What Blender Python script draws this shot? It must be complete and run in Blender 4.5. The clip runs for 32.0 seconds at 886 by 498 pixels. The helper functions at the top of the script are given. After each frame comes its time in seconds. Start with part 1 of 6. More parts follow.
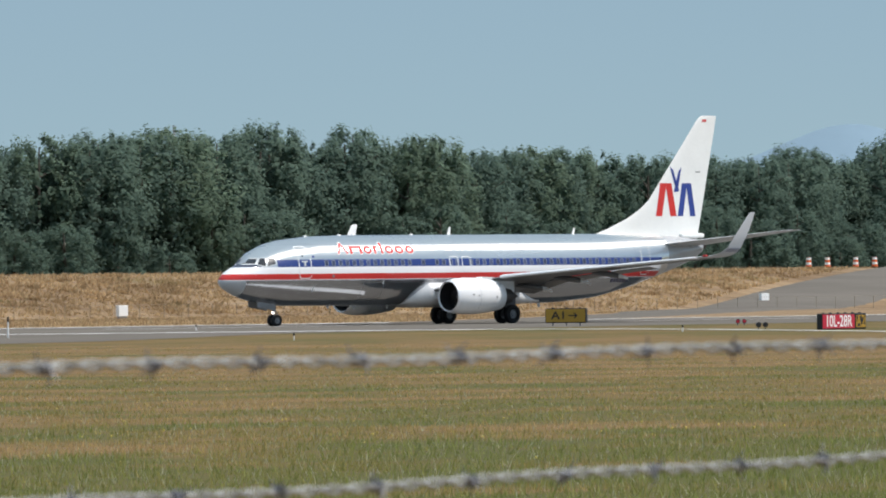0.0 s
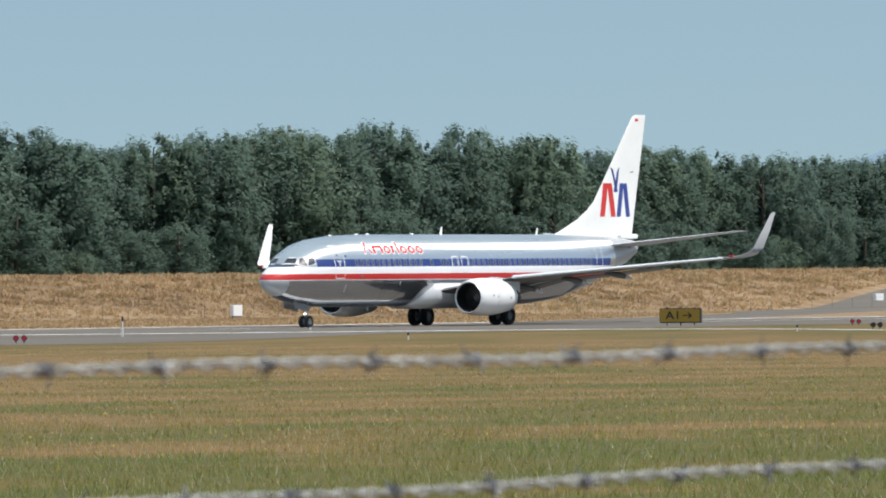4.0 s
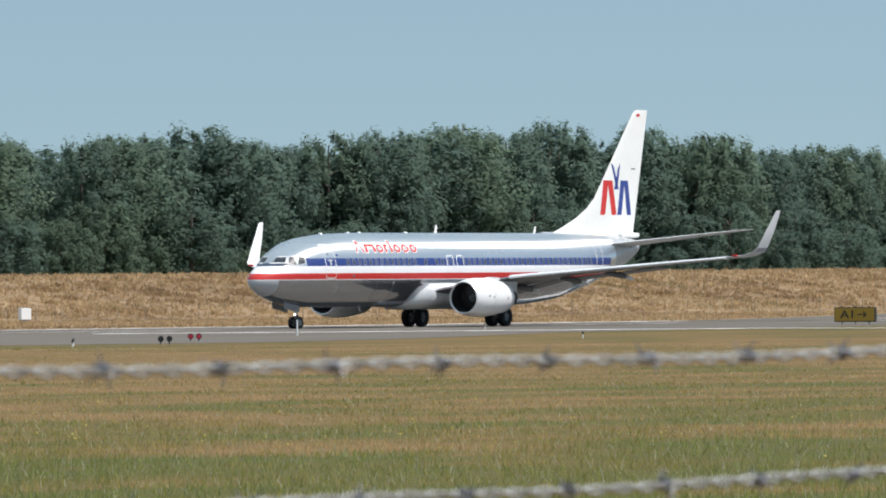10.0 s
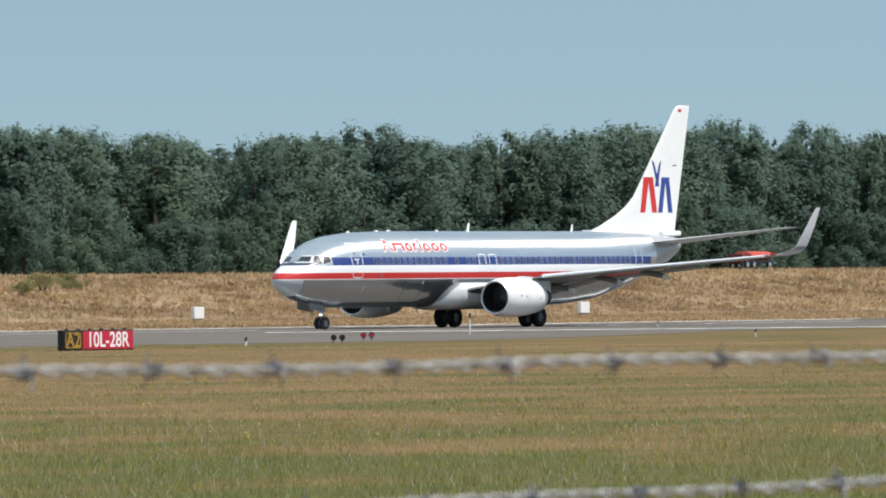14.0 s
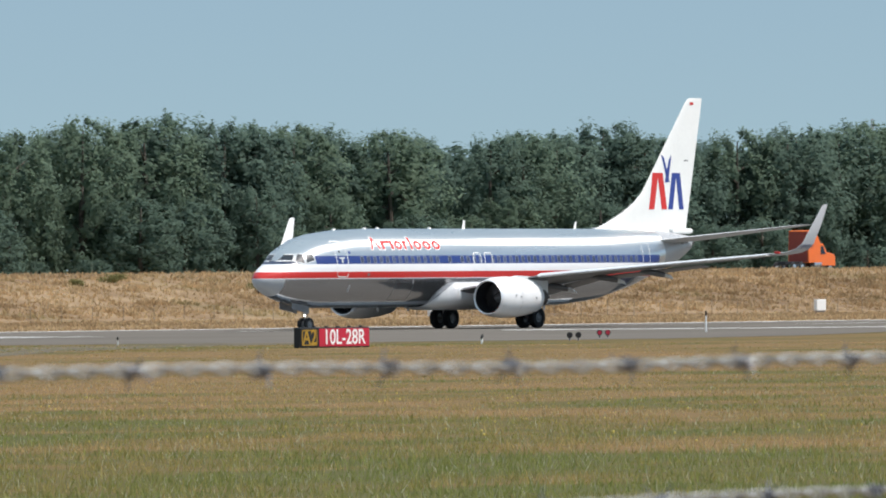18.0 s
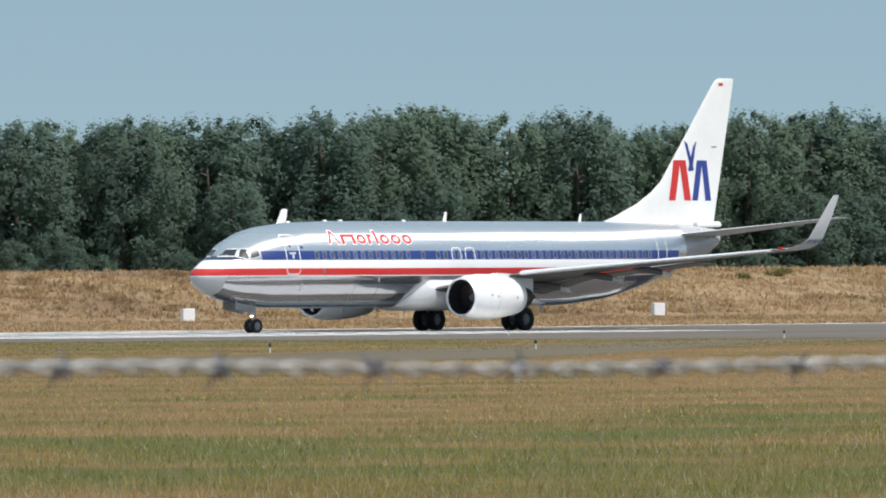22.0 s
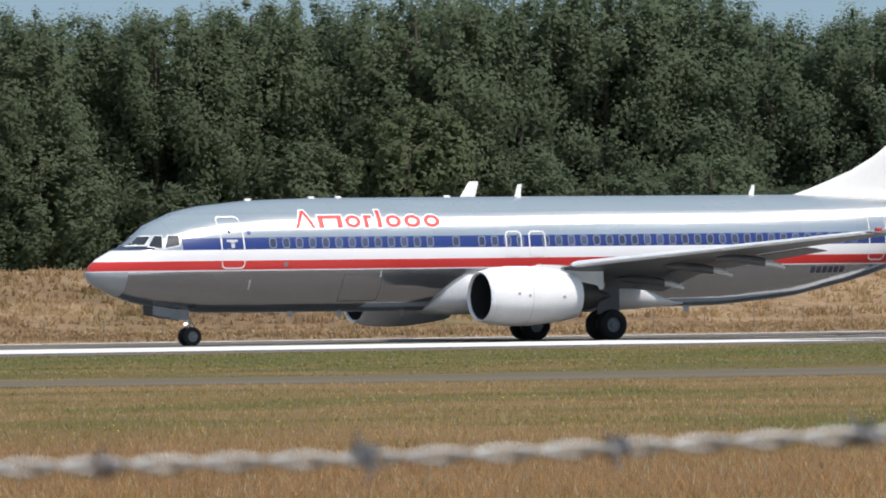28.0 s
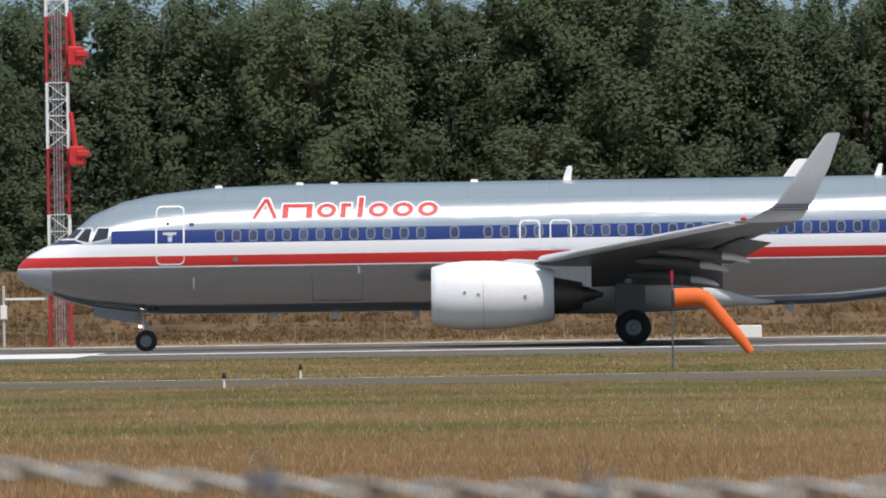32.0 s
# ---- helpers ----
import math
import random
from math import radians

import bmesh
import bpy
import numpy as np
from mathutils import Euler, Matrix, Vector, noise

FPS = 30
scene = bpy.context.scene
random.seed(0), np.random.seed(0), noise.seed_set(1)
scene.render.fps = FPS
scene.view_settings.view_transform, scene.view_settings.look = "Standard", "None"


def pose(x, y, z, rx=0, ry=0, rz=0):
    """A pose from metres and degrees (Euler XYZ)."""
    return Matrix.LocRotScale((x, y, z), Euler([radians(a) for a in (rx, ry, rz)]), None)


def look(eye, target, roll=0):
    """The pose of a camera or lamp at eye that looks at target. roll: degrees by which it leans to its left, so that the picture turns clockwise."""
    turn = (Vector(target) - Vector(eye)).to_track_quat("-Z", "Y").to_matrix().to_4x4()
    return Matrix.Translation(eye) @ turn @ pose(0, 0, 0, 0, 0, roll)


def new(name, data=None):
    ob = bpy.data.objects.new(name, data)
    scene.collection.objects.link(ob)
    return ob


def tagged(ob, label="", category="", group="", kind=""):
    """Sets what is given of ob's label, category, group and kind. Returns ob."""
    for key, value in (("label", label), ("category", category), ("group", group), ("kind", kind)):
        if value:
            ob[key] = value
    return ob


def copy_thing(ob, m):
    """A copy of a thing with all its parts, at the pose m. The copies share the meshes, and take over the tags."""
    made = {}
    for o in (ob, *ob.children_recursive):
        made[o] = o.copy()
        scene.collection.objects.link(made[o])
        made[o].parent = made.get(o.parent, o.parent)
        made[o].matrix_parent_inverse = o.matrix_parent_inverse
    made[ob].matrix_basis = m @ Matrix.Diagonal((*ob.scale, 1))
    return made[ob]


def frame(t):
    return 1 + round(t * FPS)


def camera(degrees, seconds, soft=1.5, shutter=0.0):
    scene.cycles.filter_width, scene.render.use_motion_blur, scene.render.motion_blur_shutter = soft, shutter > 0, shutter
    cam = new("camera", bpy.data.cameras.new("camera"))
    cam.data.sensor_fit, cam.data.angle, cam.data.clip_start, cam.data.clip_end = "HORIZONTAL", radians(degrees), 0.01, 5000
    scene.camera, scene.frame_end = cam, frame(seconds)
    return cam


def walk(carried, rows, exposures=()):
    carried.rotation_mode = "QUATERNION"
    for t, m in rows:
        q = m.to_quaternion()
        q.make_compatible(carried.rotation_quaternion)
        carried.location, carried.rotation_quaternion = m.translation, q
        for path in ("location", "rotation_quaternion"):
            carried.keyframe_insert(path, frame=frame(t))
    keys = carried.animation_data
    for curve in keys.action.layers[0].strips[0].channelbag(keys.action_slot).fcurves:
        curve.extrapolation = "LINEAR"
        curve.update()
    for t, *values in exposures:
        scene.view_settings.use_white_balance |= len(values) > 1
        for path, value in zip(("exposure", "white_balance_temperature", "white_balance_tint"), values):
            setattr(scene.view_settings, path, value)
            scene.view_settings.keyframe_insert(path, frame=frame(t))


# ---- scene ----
# ---------------------------------------------------------------- camera
EYE = 1.992            # lens height over the runway
RUNWAY_Y = 280.16    # runway centreline, straight ahead of the camera


def aim(yaw, pitch, roll):
    """The fixed tripod head: turn, tilt and lean."""
    return Matrix.Translation((0, 0, EYE)) @ pose(0, 0, 0, 0, 0, yaw) @ pose(0, 0, 0, 90 + pitch) @ pose(0, 0, 0, 0, 0, roll)


cam = camera(5.806, 32.0, soft=1.9)
cam.data.dof.use_dof = True
cam.data.dof.focus_distance = 380.0
cam.data.dof.aperture_fstop = 60.0
walk(cam, [
    (0.0, aim(-57.249, 0.272, -0.596)),
    (0.5, aim(-57.180, 0.272, -0.584)),
    (1.0, aim(-57.117, 0.274, -0.589)),
    (1.5, aim(-57.035, 0.274, -0.593)),
    (2.0, aim(-56.921, 0.276, -0.590)),
    (2.5, aim(-56.803, 0.277, -0.573)),
    (3.0, aim(-56.692, 0.277, -0.575)),
    (3.5, aim(-56.592, 0.278, -0.564)),
    (4.0, aim(-56.499, 0.278, -0.555)),
    (4.5, aim(-56.412, 0.279, -0.546)),
    (5.0, aim(-56.327, 0.279, -0.537)),
    (5.5, aim(-56.242, 0.279, -0.528)),
    (6.0, aim(-56.149, 0.277, -0.492)),
    (6.5, aim(-56.046, 0.281, -0.465)),
    (7.0, aim(-55.968, 0.279, -0.450)),
    (7.5, aim(-55.890, 0.279, -0.472)),
    (8.0, aim(-55.783, 0.279, -0.502)),
    (8.5, aim(-55.661, 0.279, -0.512)),
    (9.0, aim(-55.541, 0.277, -0.498)),
    (9.5, aim(-55.444, 0.278, -0.486)),
    (10.0, aim(-55.354, 0.279, -0.480)),
    (10.5, aim(-55.263, 0.280, -0.506)),
    (11.0, aim(-55.131, 0.280, -0.540)),
    (11.5, aim(-55.013, 0.281, -0.560)),
    (12.0, aim(-54.869, 0.280, -0.565)),
    (12.5, aim(-54.725, 0.279, -0.547)),
    (13.0, aim(-54.566, 0.278, -0.544)),
    (13.5, aim(-54.390, 0.279, -0.539)),
    (14.0, aim(-54.222, 0.279, -0.548)),
    (14.5, aim(-54.063, 0.279, -0.558)),
    (15.0, aim(-53.906, 0.279, -0.567)),
    (15.5, aim(-53.743, 0.279, -0.577)),
    (16.0, aim(-53.560, 0.279, -0.564)),
    (16.5, aim(-53.338, 0.279, -0.559)),
    (17.0, aim(-53.119, 0.277, -0.541)),
    (17.5, aim(-52.907, 0.278, -0.496)),
    (18.0, aim(-52.673, 0.277, -0.513)),
    (18.5, aim(-52.378, 0.276, -0.546)),
    (19.0, aim(-52.029, 0.272, -0.538)),
    (19.5, aim(-51.597, 0.275, -0.548)),
    (20.0, aim(-51.084, 0.274, -0.532)),
    (20.5, aim(-50.500, 0.273, -0.539)),
    (21.0, aim(-49.833, 0.273, -0.484)),
    (21.5, aim(-49.085, 0.270, -0.457)),
    (22.0, aim(-48.303, 0.268, -0.377)),
    (22.5, aim(-47.440, 0.272, -0.286)),
    (23.0, aim(-46.470, 0.271, -0.244)),
    (23.5, aim(-45.443, 0.272, -0.269)),
    (24.0, aim(-44.381, 0.272, -0.309)),
    (24.5, aim(-43.173, 0.269, -0.330)),
    (25.0, aim(-41.754, 0.267, -0.423)),
    (25.5, aim(-40.113, 0.265, -0.516)),
    (26.0, aim(-38.250, 0.262, -0.609)),
    (26.5, aim(-36.161, 0.260, -0.702)),
    (27.0, aim(-33.854, 0.256, -0.737)),
    (27.5, aim(-31.356, 0.257, -0.740)),
    (28.0, aim(-28.635, 0.253, -0.721)),
    (28.5, aim(-25.694, 0.246, -0.708)),
    (29.0, aim(-22.638, 0.240, -0.718)),
    (29.5, aim(-19.324, 0.233, -0.727)),
    (30.0, aim(-15.664, 0.229, -0.760)),
    (30.5, aim(-11.715, 0.222, -0.825)),
    (31.0, aim(-7.745, 0.221, -0.854)),
    (31.5, aim(-3.568, 0.226, -0.874)),
    (32.0, aim(0.856, 0.236, -0.870)),
], exposures=[(0.0, 0.2, 6600, 14), (0.6, 0.24, 6600, 14), (1.4, 0.31, 6600, 14), (20.0, 0.29, 6600, 14), (22.0, 0.23, 6600, 14), (24.0, 0.07, 6600, 17), (27.0, 0.09, 6600, 17), (28.0, 0.13, 6600, 17), (29.0, 0.05, 6600, 17), (30.2, -0.12, 6600, 17), (30.8, -0.49, 6600, 17), (31.2, -0.47, 6600, 17), (32.0, -0.09, 6600, 17)])

# ---------------------------------------------------------------- light
SUN = Vector((0.209, -0.48, 0.852)).normalized()
world = bpy.data.worlds.new("sky")
scene.world = world
world.use_nodes = True
wn = world.node_tree.nodes
wn.clear()
sky = wn.new("ShaderNodeTexSky")
sky.sky_type = "NISHITA"
sky.sun_disc = False
sky.sun_elevation = math.asin(SUN.z)
sky.sun_rotation = math.atan2(SUN.x, SUN.y)
sky.altitude = 10
sky.air_density = 1.0
sky.dust_density = 0.6
sky.ozone_density = 3.0
bgd = wn.new("ShaderNodeBackground")
bgd.inputs["Strength"].default_value = 0.10
wout = wn.new("ShaderNodeOutputWorld")
# the clear blue of the upper sky reaches down close to the horizon
tco = wn.new("ShaderNodeTexCoord")
lift = wn.new("ShaderNodeVectorMath")
lift.operation = "ADD"
lift.inputs[1].default_value = (0, 0, 0.10)
norm = wn.new("ShaderNodeVectorMath")
norm.operation = "NORMALIZE"
world.node_tree.links.new(tco.outputs["Generated"], lift.inputs[0])
world.node_tree.links.new(lift.outputs[0], norm.inputs[0])
world.node_tree.links.new(norm.outputs[0], sky.inputs[0])
haze = wn.new("ShaderNodeMix")
haze.data_type, haze.blend_type = "RGBA", "MULTIPLY"
haze.inputs["Factor"].default_value = 1.0
haze.inputs[7].default_value = (0.90, 0.925, 0.845, 1)
world.node_tree.links.new(sky.outputs[0], haze.inputs[6])
# thin summer haze keeps the upper sky nearly as bright as the lower
up = wn.new("ShaderNodeSeparateXYZ")
world.node_tree.links.new(tco.outputs["Generated"], up.inputs[0])
rise = wn.new("ShaderNodeMapRange")
rise.inputs["From Min"].default_value, rise.inputs["From Max"].default_value = 0.08, 0.7
rise.inputs["To Min"].default_value, rise.inputs["To Max"].default_value = 0.0, 0.75
world.node_tree.links.new(up.outputs[2], rise.inputs["Value"])
veil = wn.new("ShaderNodeMix")
veil.data_type = "RGBA"
veil.inputs[7].default_value = (4.9, 6.5, 7.5, 1)
world.node_tree.links.new(rise.outputs[0], veil.inputs["Factor"])
world.node_tree.links.new(haze.outputs[2], veil.inputs[6])
world.node_tree.links.new(veil.outputs[2], bgd.inputs[0])
world.node_tree.links.new(bgd.outputs[0], wout.inputs[0])

sun_data = bpy.data.lights.new("sun", "SUN")
sun_data.energy = 3.5
sun_data.angle = radians(0.53)
sun_data.color = (1.0, 0.96, 0.9)
sun = new("sun", sun_data)
sun.matrix_world = look(SUN * 500, (0, 0, 0))

# ---------------------------------------------------------------- materials
def shader(name):
    m = bpy.data.materials.new(name)
    m.use_nodes = True
    t = m.node_tree
    return m, t, t.nodes["Principled BSDF"]


def coords(t, kind="Object", scale=(1, 1, 1)):
    tc = t.nodes.new("ShaderNodeTexCoord")
    mp = t.nodes.new("ShaderNodeMapping")
    mp.inputs["Scale"].default_value = scale
    t.links.new(tc.outputs[kind], mp.inputs[0])
    return mp.outputs[0]


def world_coords(t, scale=(1, 1, 1)):
    g = t.nodes.new("ShaderNodeNewGeometry")
    mp = t.nodes.new("ShaderNodeMapping")
    mp.inputs["Scale"].default_value = scale
    t.links.new(g.outputs["Position"], mp.inputs[0])
    return mp.outputs[0]


def noise_of(t, vec, scale, detail=4.0, rough=0.55):
    n = t.nodes.new("ShaderNodeTexNoise")
    n.inputs["Scale"].default_value = scale
    n.inputs["Detail"].default_value = detail
    n.inputs["Roughness"].default_value = rough
    t.links.new(vec, n.inputs["Vector"])
    return n.outputs["Fac"]


def mixed(t, fac, a, b, kind="MIX"):
    n = t.nodes.new("ShaderNodeMix")
    n.data_type, n.blend_type = "RGBA", kind
    for sock, v in ((n.inputs["Factor"], fac), (n.inputs[6], a), (n.inputs[7], b)):
        if isinstance(v, bpy.types.NodeSocket):
            t.links.new(v, sock)
        elif isinstance(v, (int, float)):
            sock.default_value = v
        else:
            sock.default_value = (*v, 1)
    return n.outputs[2]


def sums(t, op, a, b=0.0, c=0.0, clamp=False):
    n = t.nodes.new("ShaderNodeMath")
    n.operation, n.use_clamp = op, clamp
    for sock, v in zip(n.inputs, (a, b, c)):
        if isinstance(v, bpy.types.NodeSocket):
            t.links.new(v, sock)
        else:
            sock.default_value = v
    return n.outputs[0]


def ramp(t, fac, lo, hi):
    n = t.nodes.new("ShaderNodeMapRange")
    n.inputs["From Min"].default_value, n.inputs["From Max"].default_value = lo, hi
    t.links.new(fac, n.inputs["Value"])
    return n.outputs[0]


def bumped(t, bsdf, height, strength, distance):
    b = t.nodes.new("ShaderNodeBump")
    b.inputs["Strength"].default_value = strength
    b.inputs["Distance"].default_value = distance
    t.links.new(height, b.inputs["Height"])
    t.links.new(b.outputs[0], bsdf.inputs["Normal"])


def surface(name, color, rough=0.5, metal=0.0, var=0.15, scale=2.0, bump=0.0, spread=0.0):
    """A plain material with two scales of variation; spread: tone change from object to object."""
    m, t, p = shader(name)
    v = coords(t)
    n1, n2 = noise_of(t, v, scale), noise_of(t, v, scale * 9, 3)
    f = sums(t, "ADD", sums(t, "MULTIPLY", n1, 0.65), sums(t, "MULTIPLY", n2, 0.35))
    if spread:
        oi = t.nodes.new("ShaderNodeObjectInfo")
        f = sums(t, "ADD", f, sums(t, "MULTIPLY", sums(t, "SUBTRACT", oi.outputs["Random"], 0.5), spread))
    dark = tuple(c * (1 - var) for c in color)
    light = tuple(min(1, c * (1 + var)) for c in color)
    t.links.new(mixed(t, ramp(t, f, 0.3, 0.7), dark, light), p.inputs["Base Color"])
    p.inputs["Metallic"].default_value = metal
    t.links.new(sums(t, "ADD", rough - 0.06, sums(t, "MULTIPLY", n2, 0.12), clamp=True), p.inputs["Roughness"])
    if bump:
        bumped(t, p, n2, 0.5, bump)
    return m


def livery():
    """Bare polished skin with the blue, white and red cheat lines by height."""
    m, t, p = shader("aircraft_skin")
    tc = t.nodes.new("ShaderNodeTexCoord")
    sep = t.nodes.new("ShaderNodeSeparateXYZ")
    t.links.new(tc.outputs["Object"], sep.inputs[0])
    u, z = sep.outputs[0], sep.outputs[2]

    def above(v, lim):
        return sums(t, "GREATER_THAN", v, lim)

    def between(lo, hi):
        return sums(t, "MULTIPLY", above(z, lo), sums(t, "LESS_THAN", z, hi))
    fore_aft = sums(t, "LESS_THAN", u, 29.7)
    blue = sums(t, "MULTIPLY", between(3.445, 3.875), sums(t, "MULTIPLY", fore_aft, above(u, -1.0)))
    glare = sums(t, "MULTIPLY", sums(t, "MULTIPLY", above(z, 3.47), sums(t, "LESS_THAN", u, -1.95)), sums(t, "LESS_THAN", z, 3.64))
    white = sums(t, "MULTIPLY", between(3.05, 3.445), fore_aft)
    red = sums(t, "MULTIPLY", between(2.72, 3.05), fore_aft)
    line = sums(t, "MULTIPLY", between(2.68, 2.72), fore_aft)
    radome = sums(t, "MULTIPLY", sums(t, "LESS_THAN", u, -2.95), sums(t, "LESS_THAN", z, 2.68))
    tail = above(u, 30.4)
    # skin panels: each one a slightly different polish
    br = t.nodes.new("ShaderNodeTexBrick")
    br.inputs["Scale"].default_value = 1.0
    br.inputs["Brick Width"].default_value = 2.6
    br.inputs["Row Height"].default_value = 0.95
    br.inputs["Mortar Size"].default_value = 0.008
    br.inputs["Color1"].default_value = (0.87, 0.87, 0.86, 1)
    br.inputs["Color2"].default_value = (0.93, 0.92, 0.90, 1)
    br.inputs["Mortar"].default_value = (0.72, 0.73, 0.74, 1)
    cmb = t.nodes.new("ShaderNodeCombineXYZ")
    t.links.new(u, cmb.inputs[0])
    t.links.new(z, cmb.inputs[1])
    t.links.new(cmb.outputs[0], br.inputs["Vector"])
    grime = noise_of(t, coords(t, scale=(0.4, 1, 2.5)), 1.6, 5)
    col = mixed(t, sums(t, "MULTIPLY", grime, 0.2), br.outputs["Color"], (0.5, 0.5, 0.5))
    # the lower skin is greyer, darkened in the colour for the dim runway it mirrors
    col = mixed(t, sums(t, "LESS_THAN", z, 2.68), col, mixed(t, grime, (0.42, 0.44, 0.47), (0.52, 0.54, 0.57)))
    col = mixed(t, radome, col, (0.46, 0.48, 0.50))
    col = mixed(t, tail, col, (0.50, 0.51, 0.52))
    col = mixed(t, blue, col, (0.022, 0.048, 0.20))
    col = mixed(t, glare, col, (0.03, 0.045, 0.09))
    col = mixed(t, sums(t, "ADD", white, line), col, (0.88, 0.885, 0.89))
    col = mixed(t, red, col, (0.62, 0.035, 0.03))
    t.links.new(col, p.inputs["Base Color"])
    paint = sums(t, "ADD", sums(t, "ADD", blue, white), sums(t, "ADD", red, line), clamp=True)
    paint = sums(t, "ADD", paint, sums(t, "ADD", radome, glare), clamp=True)
    paint = sums(t, "ADD", paint, sums(t, "MULTIPLY", tail, 0.75), clamp=True)
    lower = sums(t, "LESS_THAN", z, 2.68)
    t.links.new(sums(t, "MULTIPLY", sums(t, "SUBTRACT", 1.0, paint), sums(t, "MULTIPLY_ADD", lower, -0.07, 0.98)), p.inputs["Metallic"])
    # rows of skin panels, each polished a little better or worse than the next
    rows = noise_of(t, coords(t, scale=(0.10, 0.2, 2.2)), 1.0, 1)
    r = sums(t, "ADD", 0.25, sums(t, "MULTIPLY", ramp(t, rows, 0.4, 0.6), 0.10))
    r = sums(t, "ADD", r, sums(t, "MULTIPLY", grime, 0.05))
    r = sums(t, "MULTIPLY_ADD", lower, -0.20, r)
    # the polish runs round the hull, so that the sun draws out along it
    tan_node = t.nodes.new("ShaderNodeTangent")
    tan_node.direction_type, tan_node.axis = "RADIAL", "X"
    t.links.new(tan_node.outputs[0], p.inputs["Tangent"])
    bare = sums(t, "MULTIPLY", sums(t, "SUBTRACT", 1.0, paint), sums(t, "SUBTRACT", 1.0, lower))
    t.links.new(sums(t, "MULTIPLY", bare, 0.95), p.inputs["Anisotropic"])
    p.inputs["Anisotropic Rotation"].default_value = 0.25
    t.links.new(sums(t, "MAXIMUM", r, sums(t, "MULTIPLY", paint, 0.28)), p.inputs["Roughness"])
    ripple = sums(t, "ADD", noise_of(t, coords(t, scale=(0.6, 1, 1)), 1.3, 2), sums(t, "MULTIPLY", noise_of(t, coords(t, scale=(0.12, 0.3, 3.0)), 1.4, 2), 0.9))
    bumped(t, p, ripple, 0.4, 0.02)
    return m


def thin_leaf(t, p, col, share):
    """Lets light through leaves and blades."""
    thin = t.nodes.new("ShaderNodeBsdfTranslucent")
    t.links.new(col, thin.inputs["Color"])
    both = t.nodes.new("ShaderNodeMixShader")
    both.inputs[0].default_value = share
    t.links.new(p.outputs[0], both.inputs[1])
    t.links.new(thin.outputs[0], both.inputs[2])
    t.links.new(both.outputs[0], t.nodes["Material Output"].inputs["Surface"])


def grass_mat(name, blades):
    """Mown airfield grass: mowing bands that run along the runway, dry and green patches, single dry blades."""
    m, t, p = shader(name)
    g = t.nodes.new("ShaderNodeNewGeometry")
    sep = t.nodes.new("ShaderNodeSeparateXYZ")
    t.links.new(g.outputs["Position"], sep.inputs[0])
    y = sep.outputs[1]
    big = noise_of(t, world_coords(t, (0.35, 1, 1)), 0.035, 4)
    mid = noise_of(t, world_coords(t, (0.8, 1, 1)), 0.16, 5, 0.6)
    tuft = noise_of(t, world_coords(t), 1.1, 3, 0.6)
    fine = noise_of(t, world_coords(t, (1, 0.18, 1)), 5.0, 4, 0.65)
    # greener close to the fence
    near = sums(t, "MULTIPLY", ramp(t, sums(t, "MULTIPLY_ADD", mid, 40.0, y), 145.0, 70.0), ramp(t, sep.outputs[0], 54.0, 70.0))
    f = sums(t, "ADD", sums(t, "MULTIPLY", big, 0.7), sums(t, "MULTIPLY_ADD", mid, 1.6, -0.435))
    f = sums(t, "ADD", f, sums(t, "MULTIPLY_ADD", tuft, 0.40, -0.12))
    f = sums(t, "ADD", f, sums(t, "MULTIPLY_ADD", fine, 0.35, -0.02))
    f = sums(t, "ADD", f, sums(t, "MULTIPLY_ADD", near, -0.30, 0.0))
    # parched towards the windsock, in bands along the mowing; the strip beside the runway stays green
    parched = sums(t, "MULTIPLY", ramp(t, sep.outputs[0], 66.0, 46.0), ramp(t, sums(t, "MULTIPLY_ADD", mid, 30.0, y), 140.0, 112.0))
    f = sums(t, "ADD", f, sums(t, "MULTIPLY", parched, 0.12))
    f = sums(t, "ADD", f, sums(t, "MULTIPLY", sums(t, "MULTIPLY", ramp(t, y, 185.0, 200.0), ramp(t, sums(t, "MULTIPLY_ADD", mid, 60.0, sep.outputs[0]), 20.0, 70.0)), -0.14))
    # duller green on the western flat beyond the parched strip
    flat = sums(t, "MULTIPLY", ramp(t, sep.outputs[0], 150.0, 105.0), ramp(t, sums(t, "MULTIPLY_ADD", mid, 30.0, y), 125.0, 150.0))
    f = sums(t, "ADD", f, sums(t, "MULTIPLY", flat, -0.05))
    if blades:
        f = sums(t, "ADD", f, sums(t, "MULTIPLY_ADD", g.outputs["Random Per Island"], 0.16, -0.08))
    col = mixed(t, ramp(t, f, 0.62, 0.86), (0.104, 0.114, 0.035), (0.156, 0.124, 0.044))
    col = mixed(t, ramp(t, f, 0.80, 1.06), col, (0.226, 0.157, 0.080))
    col = mixed(t, sums(t, "MULTIPLY", parched, sums(t, "MULTIPLY_ADD", fine, 1.0, 0.2), clamp=True), col, (0.200, 0.117, 0.054))
    if blades:
        col = mixed(t, 1.0, col, mixed(t, sums(t, "FRACT", sums(t, "MULTIPLY", g.outputs["Random Per Island"], 17.0)), (1.85, 1.84, 1.75), (3.0, 3.0, 2.9)), "MULTIPLY")
        col = mixed(t, ramp(t, g.outputs["Random Per Island"], 0.90, 0.93), col, (0.52, 0.50, 0.34))
    else:
        # brown thatch and soil between the blades, their shade painted into the colour
        col = mixed(t, 1.0, col, (0.86, 0.75, 0.56), "MULTIPLY")
    t.links.new(col, p.inputs["Base Color"])
    p.inputs["Roughness"].default_value = 0.75
    p.inputs["Specular IOR Level"].default_value = 0.2
